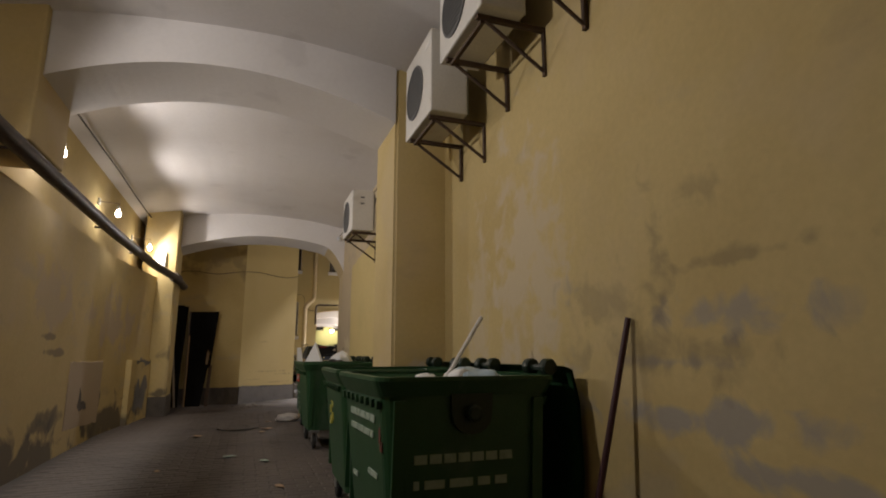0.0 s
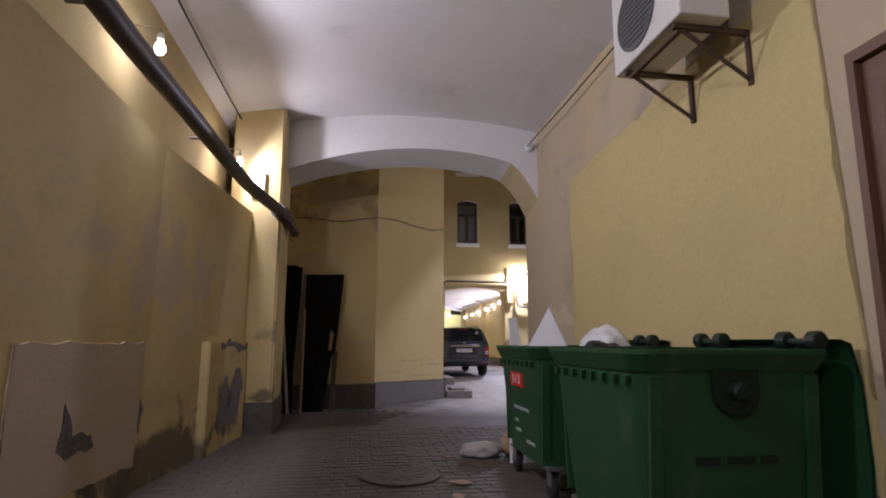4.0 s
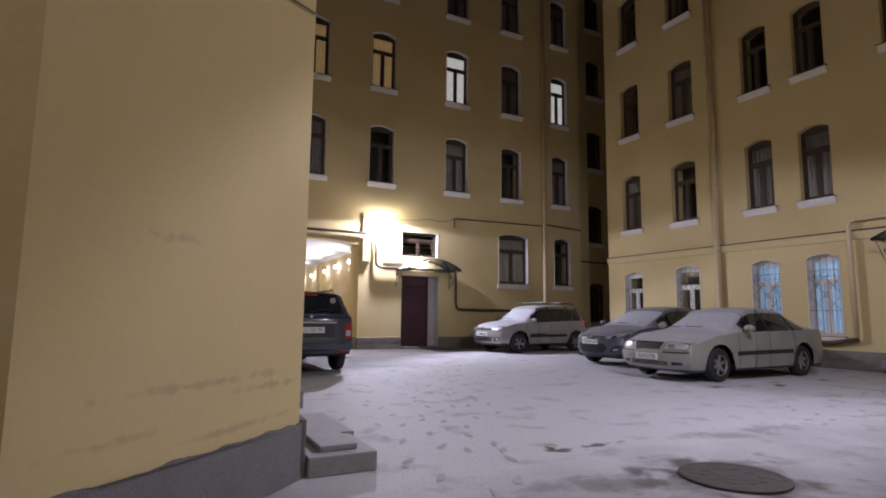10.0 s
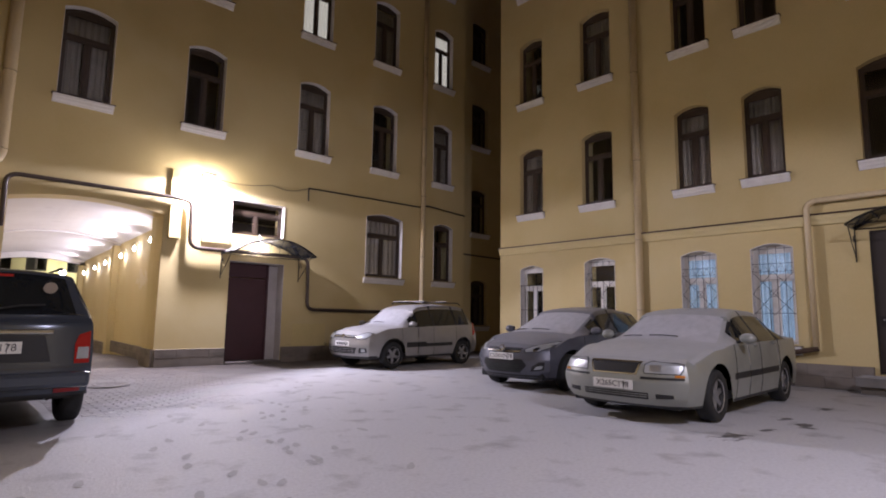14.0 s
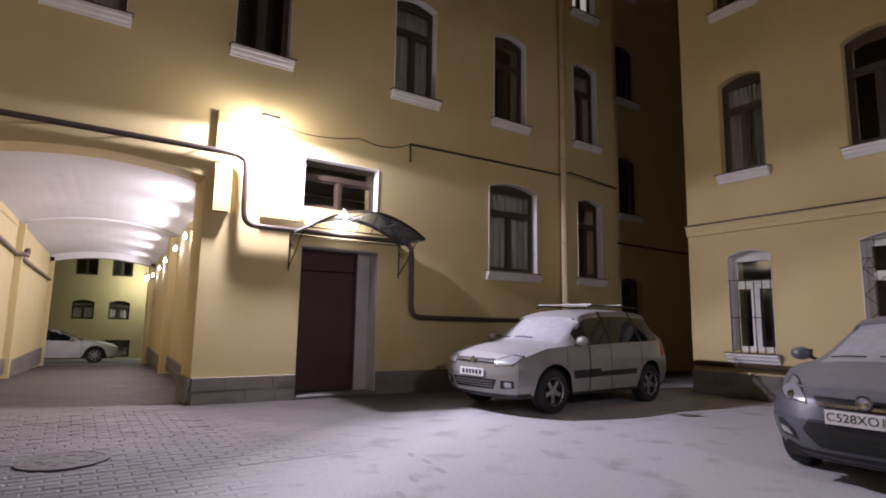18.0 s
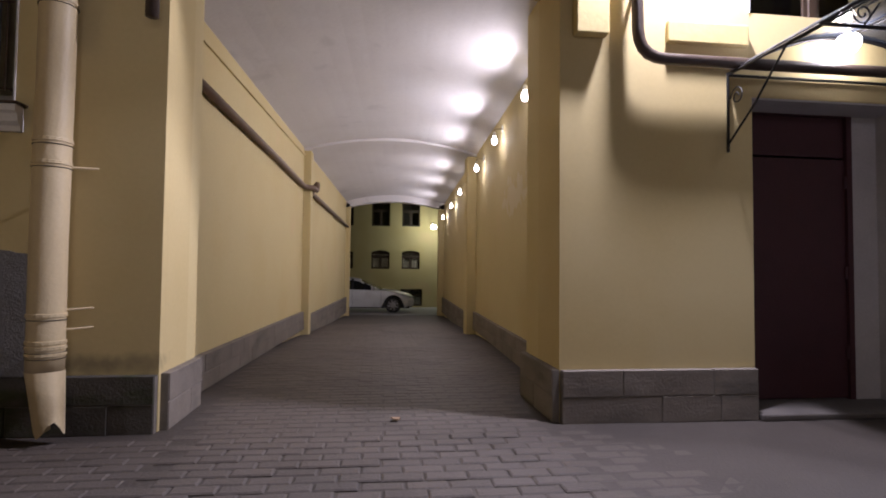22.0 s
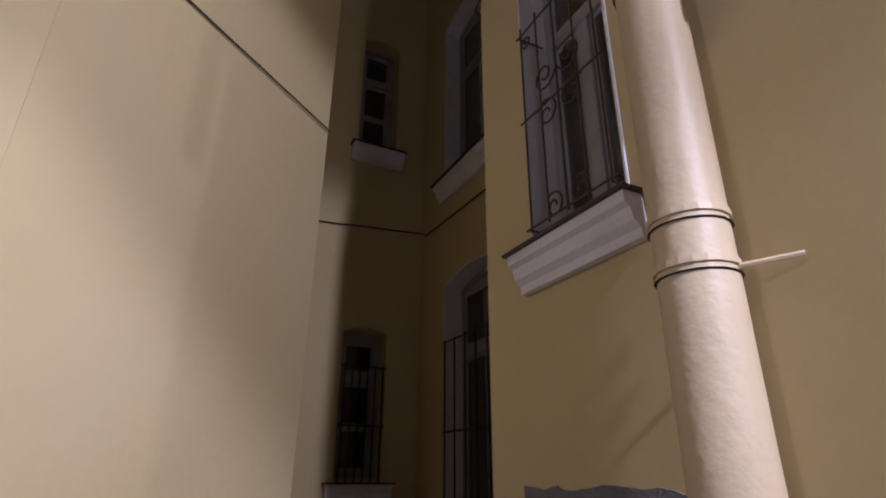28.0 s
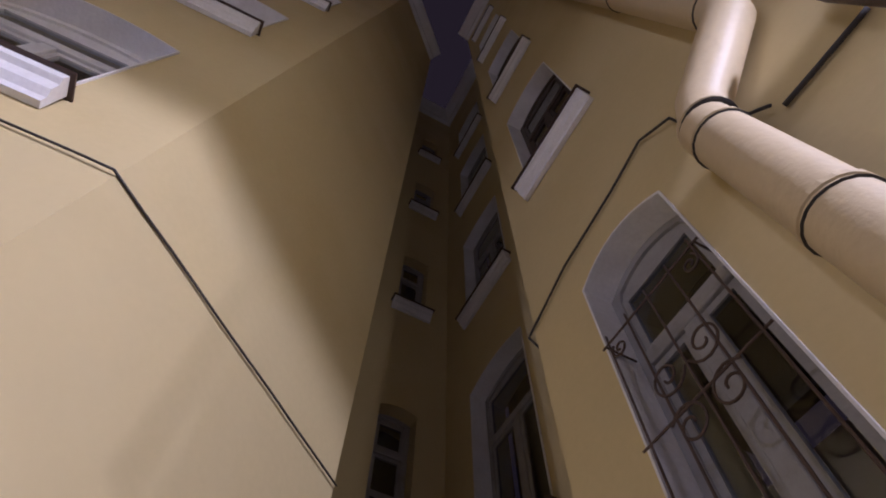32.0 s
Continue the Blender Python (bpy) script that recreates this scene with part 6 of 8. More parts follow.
def refuse_bin(x, y, label, marks=()):
    root = thing("refuse_bin", pose(x, y, 0, 0, 0, marks[0] if marks else 0), label, "refuse bin", "row of green refuse bins")
    body = part("body", bin_shell(bmesh.new(), BW - 0.24, BD - 0.22, 0.24, BW - 0.08, BD - 0.08, BH - 0.05), bin_green, root)
    bm = bmesh.new()
    lip = bin_shell(bm, BW - 0.07, BD - 0.07, BH - 0.10, BW, BD, BH - 0.02, 0.05, 0.0)
    bmesh.ops.delete(bm, geom=[f for f in bm.faces if len(f.verts) > 4], context="FACES")
    part("rim", bm, bin_green, root, "thick moulded rim")
    bm = bmesh.new()
    bin_shell(bm, BW - 0.01, BD - 0.01, BH - 0.025, BW - 0.01, BD - 0.01, BH, 0.045, 0.0)
    bmesh.ops.delete(bm, geom=[f for f in bm.faces if len(f.verts) > 4], context="FACES")
    part("rim_flange", bm, bin_green, root)
    # ribs down the sides
    for sy in (-1, 1):
        for k in (-0.40, 0.40):
            bm = bmesh.new()
            slab(bm, [(k - 0.03, 0.30), (k + 0.03, 0.30), (k + 0.03, BH - 0.12), (k - 0.03, BH - 0.12)], lambda u, z, d: (u, sy * ((BD - 0.22) / 2 + 0.07 * (z - 0.24) / (BH - 0.3) + d), z), 0.022)
            part("rib", bm, bin_green, root)
        bm = bmesh.new()
        shield = [(-0.12, BH - 0.09), (-0.115, BH - 0.20)] + [(-0.115 * math.cos(math.pi * i / 8), BH - 0.20 - 0.10 * math.sin(math.pi * i / 8)) for i in range(1, 8)] + [(0.115, BH - 0.20), (0.12, BH - 0.09)]
        slab(bm, shield, lambda u, z, d: (u, sy * ((BD - 0.08) / 2 - 0.035 + d), z), 0.05)
        plate = part("lifting_plate", bm, bin_dark, root, "dark shield-shaped lifting plate")
        part("lifting_stud", lathe(bmesh.new(), [(0.001, 0.0), (0.045, 0.0), (0.045, 0.035), (0.03, 0.045), (0.001, 0.045)], Matrix.Translation((0, sy * ((BD - 0.08) / 2 + 0.014), BH - 0.19)) @ Matrix.Rotation(radians(-90 * sy), 4, "X"), 14), bin_dark, plate)
    for sx in (-1, 1):
        for k in (-0.44, -0.32, -0.19, -0.06, 0.06, 0.19, 0.32, 0.44):
            bm = bmesh.new()
            slab(bm, [(k - 0.006, BH - 0.165), (k + 0.006, BH - 0.165), (k + 0.03, BH - 0.12), (k - 0.03, BH - 0.12)], lambda u, z, d: (sx * ((BW - 0.24) / 2 + 0.08 * (z - 0.24) / (BH - 0.3) + d), u, z), 0.02)
            part("rib", bm, bin_green, root)
    # lid folded back over the hinge side
    for k in (-0.36, 0.36):
        hinge = part("hinge", boxed(BW / 2 - 0.03, k - 0.10, BH + 0.02, BW / 2 + 0.02, k + 0.10, BH + 0.055, bevel=0.012), bin_dark, root, "dark hinge with two knuckles")
        for q in (-0.10, 0.10):
            part("knuckle", lathe(bmesh.new(), [(0.001, -0.032), (0.042, -0.032), (0.05, -0.022), (0.05, 0.022), (0.042, 0.032), (0.001, 0.032)], Matrix.Translation((BW / 2 - 0.01, k + q, BH + 0.042)) @ Matrix.Rotation(radians(90), 4, "X"), 14), bin_dark, hinge)
    bm = bmesh.new()
    prof = [(BW / 2 + 0.02, BH + 0.05), (BW / 2 + 0.08, BH + 0.03), (BW / 2 + 0.12, BH - 0.15), (BW / 2 + 0.13, BH - 0.55), (BW / 2 + 0.10, BH - 0.86)]
    for off in (0.0, 0.02):
        a = [bm.verts.new((px + off, -BD / 2 + 0.02, pz)) for px, pz in prof]
        b = [bm.verts.new((px + off, BD / 2 - 0.02, pz)) for px, pz in prof]
        for i in range(len(prof) - 1):
            bm.faces.new((a[i], a[i + 1], b[i + 1], b[i]))
    part("lid", bm, bin_green, root, "lid hanging open behind the bin", smooth=True)
    for sx in (-1, 1):
        for sy in (-1, 1):
            cx, cy = sx * 0.33, sy * 0.46
            caster = part("caster", box(box(boxed(cx - 0.035, cy - 0.02, 0.10, cx - 0.028, cy + 0.08, 0.24), cx + 0.028, cy - 0.02, 0.10, cx + 0.035, cy + 0.08, 0.24), cx - 0.06, cy - 0.05, 0.225, cx + 0.06, cy + 0.07, 0.245), steel_grey, root)
            part("wheel", lathe(bmesh.new(), [(0.02, -0.024), (0.085, -0.024), (0.1, -0.014), (0.1, 0.014), (0.085, 0.024), (0.02, 0.024)], Matrix.Translation((cx, cy + 0.05, 0.102)) @ Matrix.Rotation(radians(90), 4, "Y"), 20), rubber, caster, "black rubber wheel")
    return root


def side_y(z):
    """How far out a bin's short side stands at a height."""
    return (BD - 0.22) / 2 + 0.07 * (z - 0.24) / (BH - 0.30) + 0.004


def bar_text(root, y_of, rows, mat, axis="y"):
    """Lettering that cannot be read: bars of its size."""
    for z, spans, h in rows:
        for a, b in spans:
            d = y_of(z)
            if axis == "y":
                part("lettering", boxed(a, -d - 0.003, z, b, -d + 0.004, z + h), mat, root)
            else:
                part("lettering", boxed(-d - 0.003, a, z, -d + 0.004, b, z + h), mat, root)


def side_x(z):
    return (BW - 0.24) / 2 + 0.08 * (z - 0.24) / (BH - 0.30) + 0.004


bin_a = refuse_bin(-3.64, -29.46, "green plastic refuse bin, lid open, filled with pale plastic bags", (1.5,))
bin_b = refuse_bin(-3.60, -28.06, "scuffed green refuse bin with a yellow printed mark", (-1.0,))
bin_c = refuse_bin(-3.51, -24.42, "green refuse bin heaped with bags, lid hanging open", (0.5,))
bin_d = refuse_bin(-3.42, -22.71, "green refuse bin with a red number sticker, lid open", (0.0,))
bar_text(bin_a, side_y, [(0.70, [(-0.31, -0.24), (-0.225, -0.16), (-0.145, -0.08), (-0.065, 0.0), (0.015, 0.08), (0.095, 0.16), (0.175, 0.25)], 0.045), (0.575, [(-0.31, -0.28), (-0.25, -0.14), (-0.11, 0.02), (0.05, 0.12), (0.15, 0.22)], 0.042)], print_pale)
bar_text(bin_a, side_x, [(0.895, [(-0.32, -0.22), (-0.21, -0.12), (-0.11, 0.02), (0.03, 0.12), (0.13, 0.29)], 0.038), (0.81, [(-0.27, -0.20), (-0.19, -0.05), (-0.04, 0.10), (0.11, 0.30)], 0.034)], print_pale, "x")
bar_text(bin_a, side_x, [(0.80, [(-0.42, -0.385)], 0.13), (0.76, [(-0.44, -0.40)], 0.05)], faded_red, "x")
bar_text(bin_c, side_y, [(0.62, [(-0.2, -0.08), (-0.04, 0.1), (0.13, 0.22)], 0.035)], bin_dark)
part("sticker", boxed(-side_x(0.82) - 0.006, -0.16, 0.80, -side_x(0.82) + 0.012, 0.20, 0.915), red_label, bin_d, "red sticker with white figures")
text_mesh("figure", "5 1 3", 0.105, paper_white, bin_d, Matrix.Translation((-side_x(0.82) - 0.008, 0.02, 0.856)) @ Matrix.Rotation(radians(-90), 4, "Z"))
part("scrape", boxed(-side_x(0.6) - 0.004, -0.22, 0.61, -side_x(0.6) + 0.012, 0.18, 0.635), print_pale, bin_d, "pale scrape")
for z, a, b in ((0.42, 0.05, 0.2), (0.5, 0.1, 0.18), (0.36, -0.3, -0.1)):
    part("scrape", boxed(-side_x(z) - 0.004, a, z, -side_x(z) + 0.012, b, z + 0.025), print_pale, bin_d)
for a, b, z in ((-0.3, -0.1, 0.60), (0.2, 0.32, 0.52)):
    part("scrape", boxed(-side_x(z) - 0.004, a, z, -side_x(z) + 0.012, b, z + 0.03), print_pale, bin_a)
bm = bmesh.new()
for i in range(5):
    a = 2 * math.pi * i / 5
    box(bm, -side_x(0.78) - 0.004, 0.12 + 0.06 * math.cos(a) - 0.028, 0.80 + 0.09 * math.sin(a) - 0.03, -side_x(0.78) + 0.014, 0.12 + 0.06 * math.cos(a) + 0.028, 0.80 + 0.09 * math.sin(a) + 0.03)
part("printed_mark", bm, print_yellow, bin_b, "faded yellow printed mark")


def bag(name, x, y, z, sx, sy, sz, mat, label, category="bag", seed=0):
    """A crumpled sack."""
    bm = bmesh.new()
    bmesh.ops.create_icosphere(bm, subdivisions=4, radius=1.0)
    for v in bm.verts:
        d = v.co.copy()
        k = 1 + 0.22 * noise.noise(d * 1.7 + Vector((seed, 0, 0))) + 0.12 * abs(noise.noise(d * 4 + Vector((0, seed, 0)))) - 0.06 * abs(noise.noise(d * 9))
        v.co = Vector((d.x * sx * k, d.y * sy * k, max(-0.75, d.z) * sz * k))
    low = min(v.co.z for v in bm.verts)
    for v in bm.verts:
        v.co += Vector((x, y, z - low))
    return tagged(part(name, bm, mat, smooth=True), label, category)


bag("refuse_bag", -3.70, -29.45, 0.70, 0.26, 0.28, 0.22, poly_film, "crumpled white plastic sack in the bin", seed=1)
bag("refuse_bag", -3.42, -29.56, 0.72, 0.20, 0.22, 0.25, blue_film, "pale blue plastic sack in the bin", seed=2)
bag("refuse_bag", -3.44, -29.31, 0.78, 0.20, 0.25, 0.20, poly_film, "white plastic sack under the bottle", seed=3)
bag("refuse_bag", -3.55, -24.3, 0.74, 0.32, 0.42, 0.19, poly_film, "heaped white plastic sacks", seed=4)
bag("refuse_bag", -3.35, -24.6, 0.80, 0.2, 0.2, 0.17, black_bag, "shiny black refuse sack in the bin", seed=5)
bag("refuse_bag", -3.36, -23.2, 0.80, 0.22, 0.2, 0.2, black_bag, "black refuse sack beside the foam board", seed=6)
bag("refuse_bag", -3.2, -22.95, 0.84, 0.2, 0.25, 0.24, poly_film, "white and red plastic sack", seed=7)
bag("refuse_bag", -3.60, -28.08, 0.45, 0.30, 0.32, 0.26, black_bag, "black refuse sack low in the bin", seed=8)
bag("crumpled_paper", -3.80, -22.24, 1.0, 0.095, 0.09, 0.10, cardboard, "crumpled brown paper on the bin's rim", "paper", 9)
bag("refuse_bag", -3.95, -21.55, 0.0, 0.21, 0.15, 0.09, cloth_dirty, "flattened pale sack on the ground", seed=10)
bag("refuse_bag", -3.55, -21.62, 0.0, 0.2, 0.2, 0.17, cardboard, "brown crumpled sack on the ground", seed=11)
tagged(part("stick", sweep(bmesh.new(), [(-3.74, -29.61, 0.95), (-3.29, -29.36, 1.50)], 0.014, 8), white_paint), "white plastic rod stuck in the bin", "rod")
bottle = thing("plastic_bottle", look((-3.56, -29.51, 1.10), (-3.44, -29.91, 1.16)), "white plastic bottle on the sacks", "bottle")
part("bottle_body", lathe(bmesh.new(), [(0.001, -0.14), (0.05, -0.14), (0.055, -0.12), (0.055, 0.02), (0.03, 0.07), (0.018, 0.08)], seg=16), styrofoam, bottle, smooth=True)
part("cap", lathe(bmesh.new(), [(0.02, 0.08), (0.022, 0.085), (0.022, 0.11), (0.001, 0.112)], seg=14), paper_white, bottle)
bm = bmesh.new()
slab(bm, [(-0.25, 0), (0.22, 0), (0.02, 0.45)], lambda u, z, d: (-3.66 + u * 0.743 + d * 0.669, -22.84 - u * 0.669 + d * 0.743, 1.01 + z), 0.04)
tagged(part("foam_board", bm, styrofoam), "white triangular foam board standing in the bin", "board")
bm = bmesh.new()
slab(bm, [(-0.05, 0), (0.05, 0), (0.0, 0.33), (-0.07, 0.32)], lambda u, z, d: (-3.86 + u, -22.62 + d, 1.05 + z), 0.03)
tagged(part("foam_board", bm, styrofoam), "narrow white foam strip in the bin", "board")
tagged(part("foam_board", box(bmesh.new(), -3.73, -21.90, 0.0, -3.40, -21.85, 1.14, bevel=0.006), styrofoam), "white foam board standing behind the bin", "board")
tagged(part("broom_handle", sweep(bmesh.new(), [(-3.22, -30.30, 0.0), (-2.935, -30.44, 1.44)], [0.018, 0.016], 10), maroon_steel), "dark red broom handle leaning on the wall", "handle")

# ---- air conditioners ----
def air_conditioner(y, z, label, w=0.86, h=0.66, d=0.34, wall=None):
    """An outdoor unit on two brackets; the wall lies to the +x side."""
    wall = wall if wall is not None else -2.72 - 0.1 / 6.0 * (-19.33 - y)
    root = thing("air_conditioner", pose(wall, y, z), label, "air conditioner", "air conditioners along the passage wall")
    x1 = -0.22
    x0 = x1 - d
    part("case", boxed(x0, -w / 2, 0.03, x1, w / 2, h, bevel=0.012), ac_white, root)
    part("fan_grille", lathe(bmesh.new(), [(0.25, -0.004), (0.255, 0.012), (0.235, 0.014), (0.23, 0.006)], Matrix.Translation((x0, 0.08, h / 2)) @ Matrix.Rotation(radians(-90), 4, "Y"), 28), ac_dark, root)
    part("fan_recess", lathe(bmesh.new(), [(0.001, 0.002), (0.23, 0.002), (0.23, 0.005), (0.001, 0.005)], Matrix.Translation((x0, 0.08, h / 2)) @ Matrix.Rotation(radians(-90), 4, "Y"), 28), ac_dark, root)
    for k in range(-5, 6):
        c = 0.225 * math.cos(math.asin(k / 6))
        part("grille_bar", sweep(bmesh.new(), [(x0 - 0.010, 0.08 - c, h / 2 + k * 0.0375), (x0 - 0.010, 0.08 + c, h / 2 + k * 0.0375)], 0.004, 5), ac_dark, root)
    part("badge", boxed(x0 - 0.003, -w / 2 + 0.05, h - 0.14, x0 + 0.003, -w / 2 + 0.16, h - 0.09), paper_white, root)
    for k in (0.12, 0.22):
        part("side_grip", boxed(x0 + 0.13, -w / 2 - 0.004, h - k - 0.012, x0 + 0.19, -w / 2 + 0.004, h - k + 0.012), ac_dark, root)
    coil = bmesh.new()
    box(coil, x1 + 0.001, -w / 2 + 0.05, 0.06, x1 + 0.02, w / 2 - 0.05, h - 0.03)
    part("condenser", coil, ac_dark, root)
    for k in range(9):
        part("fin", boxed(x1 + 0.02, -w / 2 + 0.06 + k * (w - 0.12) / 8 - 0.004, 0.06, x1 + 0.028, -w / 2 + 0.06 + k * (w - 0.12) / 8 + 0.004, h - 0.04), steel_grey, root)
    for sy in (-w * 0.36, w * 0.36):
        b = part("bracket", boxed(x0 + 0.02, sy - 0.018, -0.005, -0.002, sy + 0.018, 0.028), rusty_iron, root)
        part("upright", boxed(-0.03, sy - 0.018, -0.34, -0.002, sy + 0.018, -0.006), rusty_iron, b)
        part("brace", sweep(bmesh.new(), [(x0 + 0.08, sy, -0.005), (-0.02, sy, -0.31)], 0.014, 6), rusty_iron, b)
    part("cross_bar", boxed(x0 + 0.05, -w * 0.36, -0.03, x0 + 0.08, w * 0.36, -0.006), rusty_iron, root)
    for k in range(3):
        part("hose", sweep(bmesh.new(), rounded([(x1, w / 2 - 0.1 - 0.04 * k, 0.2 + 0.08 * k), (-0.1, w / 2 - 0.05, 0.18 + 0.1 * k), (-0.06, w / 2 + 0.04, 0.5 + 0.1 * k), (-0.02, w / 2 - 0.06, h + 0.12)], 0.06), 0.014, 6), wire_dark, root)
    return root


air_conditioner(-24.1, 3.12, "white outdoor air conditioner on rusty brackets by the brown door", h=0.68)
air_conditioner(-28.26, 3.27, "white outdoor air conditioner on an iron bracket by the pilaster", h=0.80, w=0.80)
air_conditioner(-29.36, 3.53, "dusty white outdoor air conditioner with a slatted base", h=0.72, w=0.84)
air_conditioner(-30.50, 3.57, "white outdoor air conditioner high under the vault", h=0.66)

# ---- black boards in the niche ----
def board(x0, x1, y, z1, lean, tilt, mat, label, t=0.03, name="board", edge=None):
    root_m = pose(x0, y, 0.0, -lean, tilt, 0)
    ob = part(name, boxed(0, -t, 0.0, x1 - x0, 0, z1, bevel=0.004), mat)
    ob.matrix_basis = root_m
    return tagged(ob, label, "board")


bm = bmesh.new()
slab(bm, [(-6.15, 0.0), (-5.78, 0.0), (-5.66, 0.9), (-5.60, 1.0), (-5.49, 2.34), (-6.15, 2.32)], lambda u, z, d: (u, -17.60 + z * 0.085 - d, z), 0.05)
tagged(part("board", bm, plank_black), "wide black charred panel leaning in the niche", "board")
board(-6.50, -6.26, -17.74, 2.48, 6.5, -1.0, plank_black, "narrow black board leaning at the niche's edge", 0.06)
board(-6.42, -6.30, -17.70, 2.46, 6.0, 2.0, plank_black, "second narrow black board behind the laths", 0.05)
board(-6.34, -6.295, -17.86, 2.02, 6, -6.0, pale_lath, "pale grey lath leaning on the black boards", 0.025)
board(-6.15, -6.115, -17.80, 2.34, 7, -0.8, grey_wood, "weathered brown lath between the black boards", 0.03)
board(-6.13, -6.10, -17.83, 1.72, 6.5, -0.5, raw_wood, "short raw timber strip against the panel", 0.02)
bm = bmesh.new()
slab(bm, [(-5.72, 1.02), (-5.67, 1.0), (-5.63, 1.34), (-5.655, 1.28), (-5.68, 1.38), (-5.70, 1.30)], lambda u, z, d: (u, -17.652 + z * 0.085 - d, z), 0.015)
tagged(part("timber_splinter", bm, raw_wood), "broken raw timber splinter on the black panel", "splinter")
board(-5.68, -5.60, -17.62, 1.0, 5, 2.0, rusty_iron, "narrow brown board by the panel", 0.025)

# ---- covers and slabs ----
def manhole(x, y, r, label):
    root = thing("manhole_cover", pose(x, y, ground_height(x, y) + 0.004), label, "manhole cover")
    part("ring", lathe(bmesh.new(), [(r, 0.0), (r + 0.05, 0.0), (r + 0.05, 0.014), (r + 0.008, 0.016), (r, 0.012)], seg=36), cast_iron, root)
    part("lid", lathe(bmesh.new(), [(0.001, 0.0), (r - 0.008, 0.0), (r - 0.008, 0.012), (r * 0.82, 0.013), (r * 0.80, 0.009), (r * 0.4, 0.009), (r * 0.38, 0.014), (0.001, 0.014)], seg=36), cast_iron, root)
    for i in range(10):
        a = 2 * math.pi * i / 10
        part("stud", boxed(r * 0.6 * math.cos(a) - 0.03, r * 0.6 * math.sin(a) - 0.015, 0.008, r * 0.6 * math.cos(a) + 0.03, r * 0.6 * math.sin(a) + 0.015, 0.015), cast_iron, root)
    return root


manhole(-4.83, -22.25, 0.30, "worn round iron manhole cover in the passage")
rnd = random.Random(8)
broken = thing("broken_paving", pose(-4.70, -17.95, 0.0), "ring of broken setts with dark gaps", "paving")
for i in range(11):
    a = 2 * math.pi * i / 11 + rnd.uniform(-0.15, 0.15)
    r, s_ = 0.31 + rnd.uniform(-0.03, 0.04), rnd.uniform(0.035, 0.07)
    b_ = prism(bmesh.new(), [(r * math.cos(a) + s_ * k_ * math.cos(q), r * math.sin(a) + 0.6 * s_ * k_ * math.sin(q)) for q, k_ in ((2 * math.pi * j / 8, rnd.uniform(0.6, 1.2)) for j in range(8))], 0.0, 0.0145)
    part("gap", b_, black_dirt, broken)
manhole(-0.45, -17.05, 0.34, "round iron cover ringed by bare wet ground")
manhole(0.12, -5.05, 0.31, "round iron cover among the setts")
for x0, y0, x1, y1, h in ((-3.36, -15.72, -2.82, -15.02, 0.15), (-3.33, -12.72, -2.68, -11.47, 0.225), (-3.30, -14.85, -2.72, -13.8, 0.13), (-3.25, -15.62, -2.95, -15.15, 0.20)):
    tagged(part("concrete_slab", boxed(x0, y0, 0.0 if h != 0.20 else 0.152, x1, y1, h, bevel=0.012), concrete), "snow-dusted concrete slab by the wall", "slab")

# ---- litter ----
rnd = random.Random(11)
for i, (x, y, s) in enumerate(((-4.45, -23.0, 0.09), (-4.5, -25.6, 0.08), (-4.3, -21.6, 0.06), (-4.35, -22.6, 0.11), (-1.1, -15.7, 0.08), (0.40, -1.9, 0.045), (-5.4, -23.2, 0.1), (-4.9, -25.2, 0.09), (-4.4, -27.0, 0.07), (-5.6, -25.9, 0.05))):
    bm = bmesh.new()
    k = 7
    pts = [(s * (0.7 + 0.5 * rnd.random()) * math.cos(2 * math.pi * j / k), 0.6 * s * (0.7 + 0.5 * rnd.random()) * math.sin(2 * math.pi * j / k)) for j in range(k)]
    prism(bm, pts, 0.002, 0.008)
    for v in bm.verts:
        v.co.z += 0.012 * rnd.random()
    ob = part("paper_scrap", bm, (cardboard, print_pale, cardboard)[i % 3])
    ob.matrix_basis = pose(x, y, ground_height(x, y) + 0.012, 0, 0, rnd.uniform(0, 180))
    tagged(ob, "flat scrap of litter on the wet setts", "litter", "litter scraps")

# ---- parked cars ----
from mathutils import bvhtree

def paint(name, colour, snowy=1.0, metal=0.25, rough=0.38):
    m = material(name, colour, rough, metal, scale=2.5, fine=60, vary=0.05, bump=0.02, stain=0.5)
    bsdf(m).inputs["Coat Weight"].default_value = 0.5
    return dusted(m, snowy, 0.60, 0.97)


car_glass = dusted(material("tinted_car_glass", (0.012, 0.014, 0.016), 0.06, scale=3, fine=40, bump=0), 1.0, 0.18, 0.42)
side_glass = material("dark_side_glass", (0.014, 0.016, 0.018), 0.06, scale=3, fine=40, bump=0)
trim_black = material("black_car_trim", (0.014, 0.014, 0.015), 0.6, scale=5, fine=60, bump=0.1)
chrome = material("chrome_trim", (0.55, 0.55, 0.56), 0.18, 1.0, scale=5, fine=60, bump=0)
alloy = material("alloy_rim", (0.42, 0.42, 0.43), 0.35, 0.8, scale=5, fine=60, bump=0.05)
lamp_clear = material("clear_headlamp", (0.45, 0.47, 0.49), 0.30, 0.3, scale=12, fine=60, bump=0.1)
lamp_red = material("red_tail_lamp", (0.35, 0.012, 0.010), 0.18, scale=12, fine=60, bump=0.05)
lamp_amber = material("amber_lamp", (0.55, 0.20, 0.02), 0.2, scale=12, fine=60, bump=0.05)


